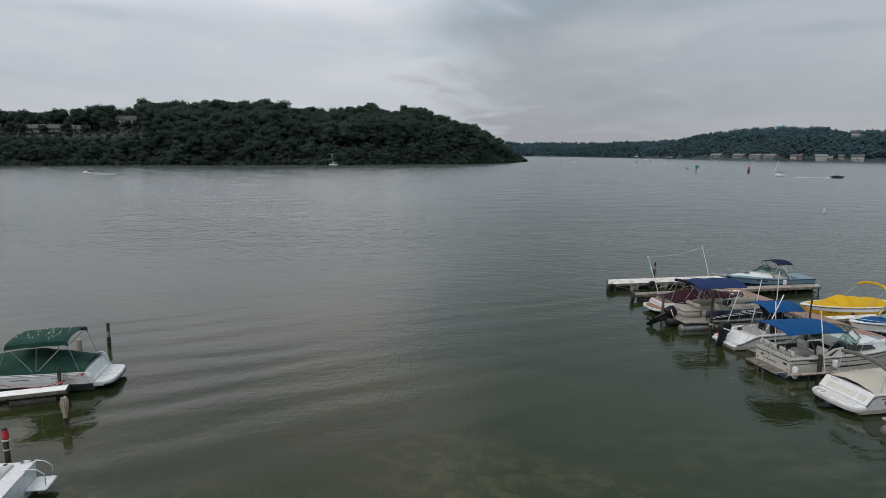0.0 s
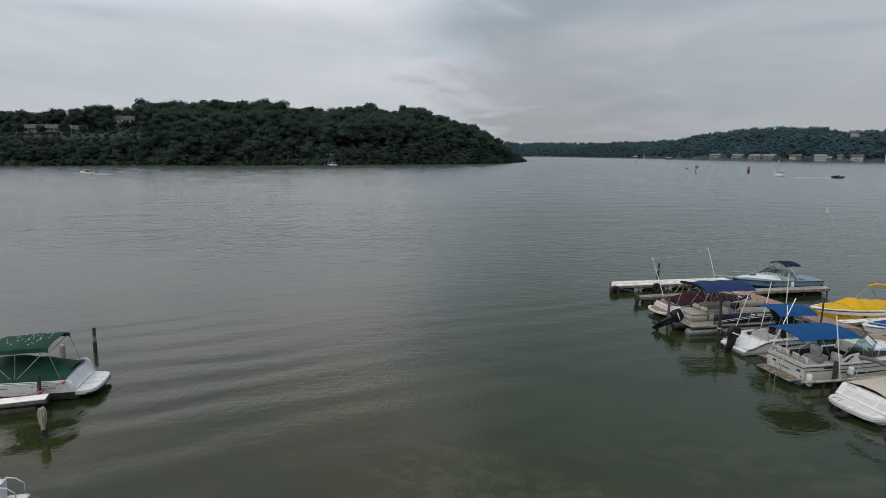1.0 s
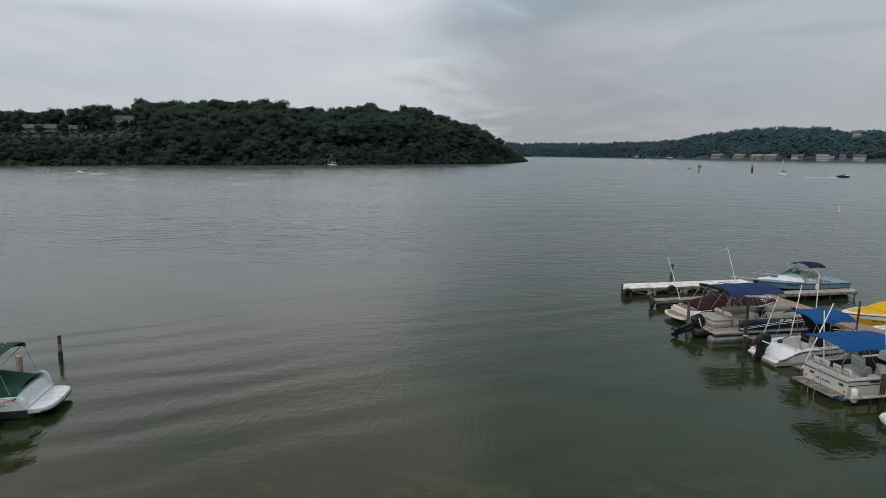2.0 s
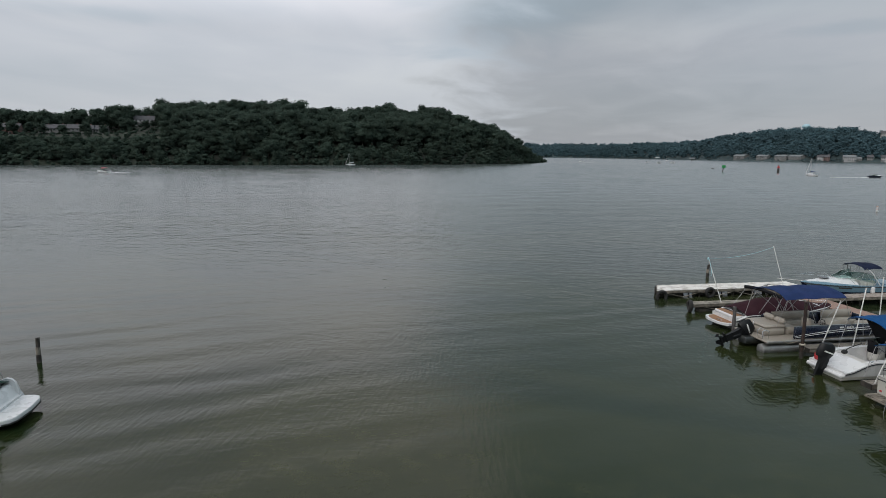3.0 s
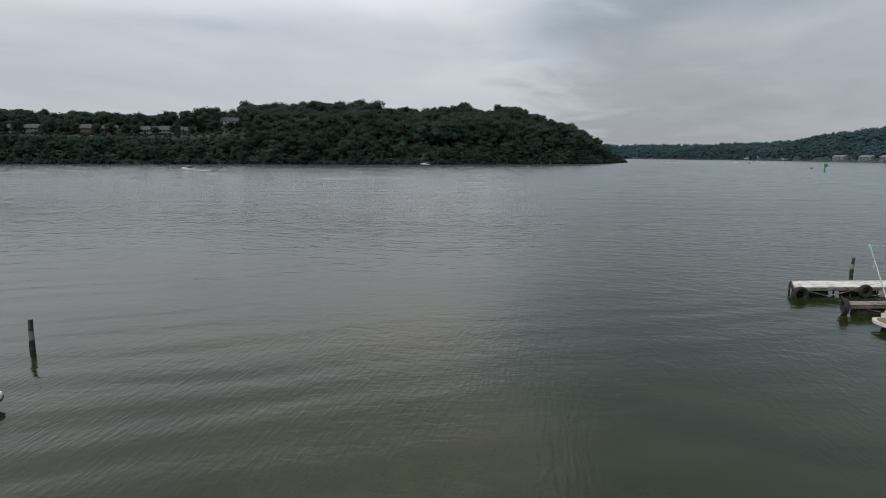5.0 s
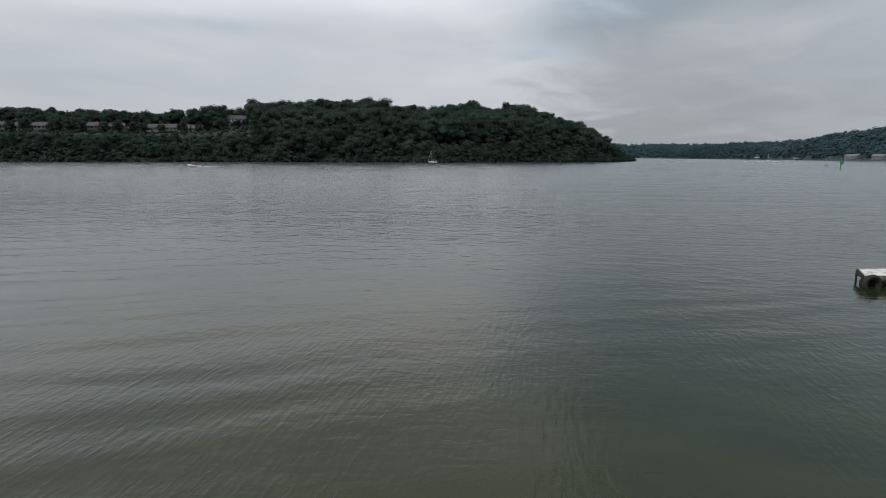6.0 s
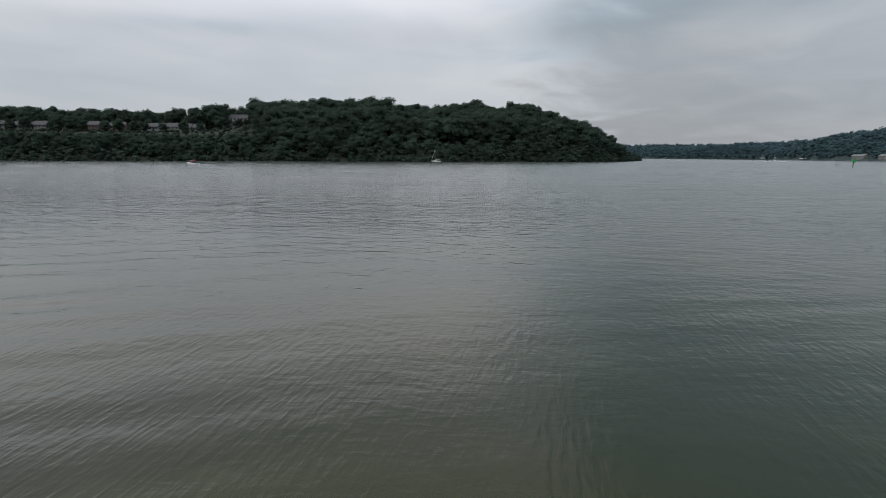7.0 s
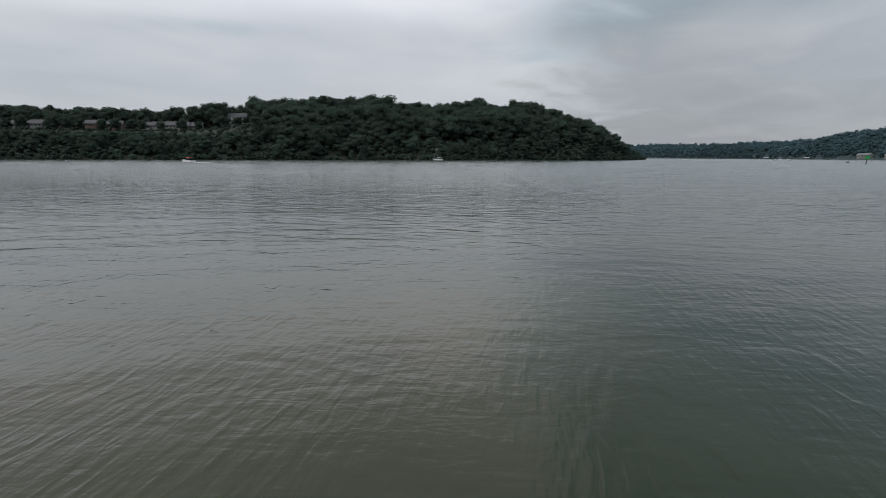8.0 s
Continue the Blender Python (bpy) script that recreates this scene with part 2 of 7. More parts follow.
    height = op("ADD", height, op("MULTIPLY", op("MULTIPLY", field(1.1, 2, (0.5, 1.0, 1), 4, 0.4), ranged(where.outputs[1], 22, 70, 0.0, 1.0)), 0.064))
    # tilts the open lake's relief towards the docks, so it mirrors higher sky
    off = op("SUBTRACT", where.outputs[1], 75.0)
    lean = op("ADD", off, op("SQRT", op("ADD", op("MULTIPLY", off, off), 700.0)))
    height = op("ADD", height, op("MULTIPLY", lean, LEAN / 2))
    bp = N("ShaderNodeBump")
    bp.inputs["Strength"].default_value, bp.inputs["Distance"].default_value = 1.0, 1.0
    Lk(height, bp.inputs["Height"])
    Lk(bp.outputs[0], b.inputs["Normal"])
    # silt and weed that show through the shallow water
    silt = field(0.09, 5, (0.5, 1.0, 1), 10, 0.8)
    mix = N("ShaderNodeMixRGB")
    mix.inputs[1].default_value, mix.inputs[2].default_value = (*WATER_A, 1), (*WATER_B, 1)
    Lk(ranged(silt, 0.38, 0.62, 0, 1), mix.inputs[0])
    # weed close under the surface in the shallows
    weed = op("MULTIPLY", ranged(field(1.3, 6, (0.7, 1.0, 1), 15, 0.2, 0.7), 0.44, 0.64, 0, 0.75), ranged(field(0.13, 3, (0.6, 1.0, 1), 20, 0.5), 0.38, 0.55, 0, 1))
    weedy = N("ShaderNodeMixRGB")
    weedy.inputs[2].default_value = (*WEED, 1)
    Lk(op("MULTIPLY", weed, ranged(where.outputs[1], 10, 24, 1, 0.1)), weedy.inputs[0]), Lk(mix.outputs[0], weedy.inputs[1])
    mix = weedy
    # beyond the weedy shallows the base colour pales, standing in for reflected sky
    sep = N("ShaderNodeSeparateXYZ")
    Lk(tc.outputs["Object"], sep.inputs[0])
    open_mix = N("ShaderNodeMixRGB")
    open_mix.inputs[2].default_value = (*WATER_SKY_PALE, 1)
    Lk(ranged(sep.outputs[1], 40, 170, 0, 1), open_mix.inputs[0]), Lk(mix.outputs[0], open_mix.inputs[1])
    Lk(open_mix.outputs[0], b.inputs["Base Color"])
    b.inputs["IOR"].default_value = 1.33
    # sheltered water by the docks is smoother than the open, wind-roughened lake
    Lk(ranged(sep.outputs[1], 20, 110, 0.04, 0.12), b.inputs["Roughness"])
    return m


LEAN = 0.06
WAVES = (0.015, 0.022, 0.006, 0.013)
PAW = (-6.0, 31.0, 8.0, 24.0)
# far base colour, lightened in place of sky reflection
WATER_SKY_PALE = (0.078, 0.094, 0.091)
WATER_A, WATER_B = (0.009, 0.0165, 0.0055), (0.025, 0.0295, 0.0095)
WEED = (0.068, 0.068, 0.026)
M = {
    "water": water_material(),
    "gelcoat": mat("white_gelcoat", (0.575, 0.585, 0.59), 0.28, vary=0.025, scale=0.7, grain=2.2, bump=0, dirt=(0.5, 0.48, 0.42), dirt_amount=0.15, dirt_scale=0.7, dirt_detail=2),
    "cream": mat("cream_white_gelcoat", (0.44, 0.44, 0.41), 0.38, vary=0.05, scale=1.0, grain=5, bump=0, dirt=(0.46, 0.43, 0.36), dirt_amount=0.3, dirt_scale=1.1),
    "oldcoat": mat("aged_cream_gelcoat", (0.53, 0.52, 0.48), 0.4, vary=0.06, scale=1.2, grain=5, bump=0, dirt=(0.36, 0.34, 0.29), dirt_amount=0.3, dirt_scale=1.2),
    "bottom_dark": mat("dark_bottom_paint", (0.02, 0.024, 0.024), 0.5, vary=0.2, scale=3, dirt=(0.08, 0.08, 0.06), dirt_amount=0.5),
    "bottom_blue": mat("blue_bottom_paint", (0.05, 0.12, 0.2), 0.6, vary=0.2, scale=3, dirt=(0.1, 0.1, 0.08), dirt_amount=0.7),
    "navy_hull": mat("navy_hull_paint", (0.008, 0.013, 0.028), 0.25, vary=0.1, scale=2, grain=20, bump=0.01, coat=0.3),
    "steel_blue": mat("light_blue_hull_paint", (0.095, 0.18, 0.235), 0.3, vary=0.06, scale=2, grain=20, bump=0.01, coat=0.2),
    "yellow_hull": mat("yellow_hull_paint", (0.55, 0.33, 0.015), 0.3, vary=0.05, scale=2, bump=0.01, coat=0.2),
    "stripe_black": mat("black_stripe", (0.015, 0.017, 0.02), 0.4, vary=0.1),
    "rubber": mat("black_rubber", (0.013, 0.013, 0.013), 0.8, vary=0.25, scale=10, bump=0.08, dirt=(0.034, 0.032, 0.028), dirt_amount=0.5, dirt_scale=6),
    "cowl": mat("satin_black_cowl", (0.006, 0.007, 0.008), 0.45, vary=0.1, bump=0.01, spec=0.25),
    "canvas_navy": mat("navy_canvas", (0.013, 0.028, 0.088), 0.85, vary=0.12, scale=2.5, grain=140, bump=0.06, spec=0.15, dirt=(0.02, 0.033, 0.105), dirt_amount=0.6, dirt_scale=1.6),
    "canvas_ink": mat("ink_blue_canvas", (0.008, 0.012, 0.032), 0.85, vary=0.15, scale=3, grain=140, bump=0.06, spec=0.15),
    "canvas_blue": mat("royal_blue_canvas", (0.004, 0.052, 0.16), 0.85, vary=0.12, scale=2.5, grain=140, bump=0.06, spec=0.15, dirt=(0.008, 0.064, 0.18), dirt_amount=0.6, dirt_scale=1.6),
    "canvas_green": mat("faded_green_canvas", (0.012, 0.042, 0.031), 0.85, vary=0.15, scale=2, grain=140, bump=0.06, spec=0.15, dirt=(0.024, 0.062, 0.048), dirt_amount=0.7, dirt_scale=1.4),
    "canvas_maroon": mat("maroon_canvas", (0.024, 0.007, 0.011), 0.85, vary=0.12, scale=2, grain=140, bump=0.06, spec=0.15, dirt=(0.036, 0.013, 0.017), dirt_amount=0.5),
    "canvas_yellow": mat("yellow_canvas", (0.52, 0.31, 0.012), 0.8, vary=0.08, scale=2, grain=140, bump=0.06, spec=0.15, dirt=(0.5, 0.32, 0.03), dirt_amount=0.5),
    "canvas_tan": mat("beige_canvas", (0.43, 0.395, 0.335), 0.85, vary=0.08, scale=1.5, grain=140, bump=0.06, spec=0.15, dirt=(0.40, 0.355, 0.29), dirt_amount=0.5),
    "canvas_grey": mat("grey_canvas", (0.12, 0.11, 0.1), 0.85, vary=0.12, scale=3, grain=140, bump=0.06, spec=0.15),
    "canvas_black": mat("black_canvas", (0.012, 0.012, 0.014), 0.85, vary=0.15, scale=3, grain=140, bump=0.06, spec=0.15),
    "vinyl_tan": mat("beige_vinyl", (0.30, 0.275, 0.235), 0.5, vary=0.07, scale=3, grain=80, bump=0.03, dirt=(0.2, 0.18, 0.15), dirt_amount=0.4),
    "vinyl_white": mat("white_vinyl", (0.5, 0.495, 0.46), 0.5, vary=0.06, scale=3, grain=80, bump=0.03),
    "chrome": mat("stainless_steel", (0.62, 0.63, 0.64), 0.25, metal=1.0, vary=0.08, bump=0.01),
    "alu": mat("dull_aluminium", (0.38, 0.38, 0.38), 0.5, metal=1.0, vary=0.12, scale=4, bump=0.03, dirt=(0.25, 0.24, 0.21), dirt_amount=0.5),
    "pvc": mat("white_plastic_pipe", (0.66, 0.66, 0.64), 0.5, vary=0.08, scale=4, dirt=(0.35, 0.34, 0.3), dirt_amount=0.5, dirt_scale=5),
    "dock_white": per_object(mat("peeling_white_dock_paint", (0.66, 0.64, 0.6), 0.8, vary=0.1, scale=5, grain=40, bump=0.08, dirt=(0.16, 0.12, 0.09), dirt_amount=0.6, dirt_scale=1.6, dirt_detail=9, stretch=(1, 3, 1)), 0.12),
    "dock_clean": per_object(mat("white_dock_paint", (0.86, 0.85, 0.83), 0.7, vary=0.06, scale=3, grain=30, bump=0.03, dirt=(0.5, 0.48, 0.43), dirt_amount=0.3, dirt_scale=2.0), 0.04),
    "dock_worn": per_object(mat("sun_bleached_dock_boards", (0.30, 0.26, 0.225), 0.85, vary=0.2, scale=4, grain=60, bump=0.1, dirt=(0.14, 0.115, 0.09), dirt_amount=0.6, dirt_scale=2.5), 0.15),
    # carpet colour darkened to include the shade under the sun top
    "shaded_carpet": mat("shaded_cockpit_carpet", (0.05, 0.046, 0.04), 0.95, vary=0.2, scale=6, grain=120, bump=0.1),
    "deck_brown": per_object(mat("reddish_brown_deck_boards", (0.24, 0.155, 0.12), 0.75, vary=0.15, scale=3, grain=50, bump=0.08, dirt=(0.26, 0.17, 0.13), dirt_amount=0.6, stretch=(3, 1, 1)), 0.15),
    "wood_grey": per_object(mat("weathered_grey_wood", (0.2, 0.18, 0.15), 0.85, vary=0.25, scale=4, grain=60, bump=0.12, dirt=(0.07, 0.065, 0.05), dirt_amount=0.8, dirt_scale=3), 0.2),
    "wood_dark": mat("wet_dark_wood", (0.022, 0.019, 0.016), 0.7, vary=0.3, scale=5, grain=50, bump=0.12, dirt=(0.06, 0.052, 0.042), dirt_amount=0.6, dirt_scale=4),
    "wood_pale": mat("bleached_pile_wood", (0.34, 0.29, 0.23), 0.85, vary=0.25, scale=5, grain=40, bump=0.15, dirt=(0.09, 0.08, 0.065), dirt_amount=0.8, dirt_scale=6, stretch=(1, 1, 0.25)),
    "teak": mat("teak_planking", (0.21, 0.105, 0.045), 0.6, vary=0.2, scale=5, grain=40, bump=0.06, stretch=(1, 8, 1)),
    "red": mat("red_paint", (0.42, 0.03, 0.035), 0.55, vary=0.12, scale=5),
    "green": mat("green_board_paint", (0.02, 0.26, 0.07), 0.55, vary=0.1, scale=3),
    "orange": mat("orange_band", (0.42, 0.20, 0.12), 0.5, vary=0.1),
    "rope": mat("weathered_rope", (0.36, 0.33, 0.27), 0.9, vary=0.2, scale=20, bump=0.1),
    "rope_red": mat("faded_red_rope", (0.3, 0.09, 0.08), 0.9, vary=0.2, scale=20, bump=0.1),
    "rope_blue": mat("pale_blue_rope", (0.3, 0.5, 0.55), 0.9, vary=0.2, scale=20, bump=0.1),
    "glass": glass("tinted_windscreen", (0.45, 0.58, 0.55)),
    "glass_dark": mat("dark_window", (0.015, 0.02, 0.022), 0.08, vary=0.05, bump=0, coat=0.3),
    "lettering": mat("dark_lettering", (0.03, 0.035, 0.05), 0.5, vary=0.05, bump=0),
    # green leans bluish, standing in for haze across the lake
    "leaf": mat("summer_foliage", (0.058, 0.085, 0.066), 0.85, vary=0.30, scale=0.05, grain=0.5, bump=0, island=0.12, spec=0.1, thin=0.55),
    # haze over the far shore is put into this paler, bluer leaf colour
    "leaf_far": mat("haze_tinted_foliage", (0.064, 0.112, 0.128), 0.9, vary=0.25, scale=0.015, grain=0.2, bump=0, island=0.16, spec=0.1, thin=0.4),
    "bark": mat("grey_bark", (0.10, 0.085, 0.07), 0.9, vary=0.3, scale=0.6, grain=6, bump=0.1),
    # far ground is lightened and blued as well, standing in for haze
    "undergrowth": mat("haze_tinted_undergrowth", (0.030, 0.050, 0.052), 0.95, vary=0.4, scale=0.03, grain=0.3, bump=0.1),
    "soil": mat("leaf_litter_and_undergrowth", (0.014, 0.020, 0.012), 0.95, vary=0.4, scale=0.05, grain=0.5, bump=0.1),
    "wall_brick": mat("reddish_house_brick", (0.14, 0.085, 0.075), 0.9, vary=0.15, scale=0.4, grain=4, bump=0.05),
    "wall_tan": mat("tan_siding", (0.15, 0.157, 0.152), 0.85, vary=0.1, scale=0.4, grain=4, bump=0.03),
    "wall_white": mat("white_siding", (0.34, 0.345, 0.345), 0.8, vary=0.06, scale=0.4, grain=4, bump=0.03),
    "roof": mat("grey_shingles", (0.065, 0.065, 0.07), 0.9, vary=0.2, scale=0.6, grain=5, bump=0.1),
    "roof_light": mat("pale_grey_shingles", (0.15, 0.165, 0.17), 0.9, vary=0.15, scale=0.6, grain=5, bump=0.1),
    "foam": mat("white_wake_foam", (0.55, 0.57, 0.57), 0.8, vary=0.2, scale=0.8, grain=5, bump=0.2),
    "tower": mat("pale_blue_tank_paint", (0.30, 0.45, 0.50), 0.5, vary=0.05),
}


# ---- mesh helpers ----
class Shape:
    """Collects corners and faces of one mesh."""

    def __init__(self):
        self.v, self.f = [], []

    def add(self, vs, fs):
        n = len(self.v)
        self.v += [tuple(p) for p in vs]
        self.f += [tuple(i + n for i in f) for f in fs]
        return self

    def box(self, x0, x1, y0, y1, z0, z1, c=0.0):
        """A box with its edges cut off by c."""
        if c <= 0:
            vs = [(x, y, z) for x in (x0, x1) for y in (y0, y1) for z in (z0, z1)]
            return self.add(vs, [(0, 1, 3, 2), (4, 6, 7, 5), (0, 4, 5, 1), (2, 3, 7, 6), (0, 2, 6, 4), (1, 5, 7, 3)])

        def ring(d, z):
            return [(x0 + d, y0 + d + c, z), (x0 + d + c, y0 + d, z), (x1 - d - c, y0 + d, z), (x1 - d, y0 + d + c, z), (x1 - d, y1 - d - c, z), (x1 - d - c, y1 - d, z), (x0 + d + c, y1 - d, z), (x0 + d, y1 - d - c, z)]

        return self.loft([ring(c * 0.7, z0), ring(0, z0 + c), ring(0, z1 - c), ring(c * 0.7, z1)])

    def loft(self, rings, closed=True, caps=True):
        n = len(rings[0])
        vs = [p for r in rings for p in r]
        fs = []
        for a in range(len(rings) - 1):
            for b in range(n if closed else n - 1):
                c = (b + 1) % n
                fs.append((a * n + b, a * n + c, (a + 1) * n + c, (a + 1) * n + b))
        if caps and closed:
            fs.append(tuple(reversed(range(n))))
            fs.append(tuple((len(rings) - 1) * n + k for k in range(n)))
        return self.add(vs, fs)

    def pipe(self, pts, r, segs=6, r1=None):
        """A round bar along a line of points."""
        pts = [Vector(p) for p in pts]
        rings, up = [], None
        for k, p in enumerate(pts):
            d = (pts[min(k + 1, len(pts) - 1)] - pts[max(k - 1, 0)]).normalized()
            if up is None:
                up = Vector((0, 0, 1)) if abs(d.z) < 0.9 else Vector((1, 0, 0))
            side = d.cross(up).normalized()
            up = side.cross(d).normalized()
            rr = r if r1 is None else r + (r1 - r) * k / (len(pts) - 1)
            rings.append([p + side * math.cos(a) * rr + up * math.sin(a) * rr for a in [2 * math.pi * j / segs for j in range(segs)]])
        return self.loft(rings)

    def sheet(self, fn, nu, nv, thick=0.02):
        """A sheet with thickness over fn(a, b), a and b from 0 to 1."""
        top = [[Vector(fn(i / nu, j / nv)) for j in range(nv + 1)] for i in range(nu + 1)]
        vs = [p for row in top for p in row] + [p - Vector((0, 0, thick)) for row in top for p in row]
        m, k = nv + 1, (nu + 1) * (nv + 1)
        fs = []
        for i in range(nu):
            for j in range(nv):
                q = (i * m + j, (i + 1) * m + j, (i + 1) * m + j + 1, i * m + j + 1)
                fs += [q, tuple(x + k for x in reversed(q))]
        edge = [i * m for i in range(nu + 1)] + [nu * m + j for j in range(1, nv + 1)] + [i * m + nv for i in range(nu - 1, -1, -1)] + [j for j in range(nv - 1, 0, -1)]
        for a, b in zip(edge, edge[1:] + edge[:1]):
            fs.append((b, a, a + k, b + k))
        return self.add(vs, fs)

    def ring(self, c, r, rr, axis="x", n=18, m=8):
        """A tyre-like ring round c."""
        vs, fs = [], []
        for i in range(n):
            a = 2 * math.pi * i / n
            for j in range(m):
                t = 2 * math.pi * j / m
                q, w = r + rr * math.cos(t), rr * 1.15 * math.sin(t)
                p = {"x": (w, q * math.cos(a), q * math.sin(a)), "y": (q * math.cos(a), w, q * math.sin(a)), "z": (q * math.cos(a), q * math.sin(a), w)}[axis]
                vs.append(tuple(p[k] + c[k] for k in range(3)))
        for i in range(n):
            for j in range(m):
                fs.append((i * m + j, ((i + 1) % n) * m + j, ((i + 1) % n) * m + (j + 1) % m, i * m + (j + 1) % m))
        return self.add(vs, fs)

    def ball(self, c, rx, ry, rz, n=10, m=7):
        rings = []
        for i in range(1, m):
            t = math.pi * i / m - math.pi / 2
            rings.append([(c[0] + rx * math.cos(t) * math.cos(2 * math.pi * k / n), c[1] + ry * math.cos(t) * math.sin(2 * math.pi * k / n), c[2] + rz * math.sin(t)) for k in range(n)])
        return self.loft(rings)

    def moved(self, m):
        self.v = [tuple(m @ Vector(p)) for p in self.v]
        return self

    def mesh(self, name, material, smooth=False):
        me = bpy.data.meshes.new(name)
        me.from_pydata(self.v, [], self.f)
        bm = bmesh.new()
        bm.from_mesh(me)
        bmesh.ops.recalc_face_normals(bm, faces=bm.faces)
        if smooth:
            for f in bm.faces:
                f.smooth = True
            for e in bm.edges:
                if len(e.link_faces) == 2 and e.calc_face_angle(0) > radians(38):
                    e.smooth = False
        bm.to_mesh(me)
        bm.free()
        me.materials.append(material)
        return me


def part(name, shape, material, parent, label="", smooth=True):
    """One mesh object under a thing or under a part."""
    ob = new(name, shape.mesh(name, material, smooth) if isinstance(shape, Shape) else shape)
    ob.parent = parent
    if label:
        ob["label"] = label
    return ob


def thing(name, label, category, m=None, group=""):
    ob = tagged(new(name), label, category, group)
    ob.empty_display_size = 0.2
    if m is not None:
        ob.matrix_world = m
    return ob


def solid(name, shape, material, label, category, m=None, group="", kind="", smooth=True):
    """A thing that is one mesh."""
    ob = tagged(new(name, shape.mesh(name, material, smooth)), label, category, group, kind)
    if m is not None:
        ob.matrix_world = m
    return ob


def array_mesh(name, verts, tris, mats, index=None):
    """A triangle mesh from arrays."""
    me = bpy.data.meshes.new(name)
    me.vertices.add(len(verts)), me.loops.add(3 * len(tris)), me.polygons.add(len(tris))
    me.vertices.foreach_set("co", np.asarray(verts, np.float32).ravel())
    me.loops.foreach_set("vertex_index", np.asarray(tris, np.int32).ravel())
    me.polygons.foreach_set("loop_start", np.arange(0, 3 * len(tris), 3, dtype=np.int32))
    for m in mats:
        me.materials.append(m)
    if index is not None:
        me.polygons.foreach_set("material_index", np.asarray(index, np.int32))
    me.polygons.foreach_set("use_smooth", np.ones(len(tris), bool))
    me.update(calc_edges=True)
    return me


# ---- the large structure: water, hills, woods ----
def lake():
    """One sheet of water out to the horizon. Its middle carries low wind waves, which die down towards the sheltered docks."""
    rng = np.random.default_rng(2)
    xs = np.concatenate([[-4800, -2000, -800], np.arange(-420, 301, 2.5), [700, 2000, 4800]])
    ys = np.concatenate([[-4800, -1500, -300, -60], np.arange(0, 641, 2.5), [900, 1800, 4800]])
    X, Y = np.meshgrid(xs, ys)
    Z = np.zeros_like(X)
    for k in range(26):
        length = rng.uniform(5.0, 11.0)
        way = radians(rng.normal(80, 34))
        q = 2 * math.pi / length
        Z += rng.uniform(0.5, 1.0) * length / 8 * np.sin(q * (X * math.cos(way) + Y * math.sin(way)) + rng.uniform(0, 6.28))
    grow = np.clip((Y - 40) / 160, 0, 1)
    fade = np.clip((Y - 4) / 30, 0, 1) * np.clip((630 - Y) / 60, 0, 1) * np.clip((X + 410) / 60, 0, 1) * np.clip((290 - X) / 60, 0, 1)
    Z *= (0.0022 + 0.016 * grow * (3 - 2 * grow) * grow) * fade
    idx = np.arange(X.size).reshape(X.shape)
    a, b, c, d = idx[:-1, :-1].ravel(), idx[:-1, 1:].ravel(), idx[1:, 1:].ravel(), idx[1:, :-1].ravel()
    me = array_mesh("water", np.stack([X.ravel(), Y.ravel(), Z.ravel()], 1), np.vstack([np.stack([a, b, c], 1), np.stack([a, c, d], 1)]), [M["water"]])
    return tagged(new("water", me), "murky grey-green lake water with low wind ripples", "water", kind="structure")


lake()


TERRACE = 20.5  # height of the lawn before the terraced houses


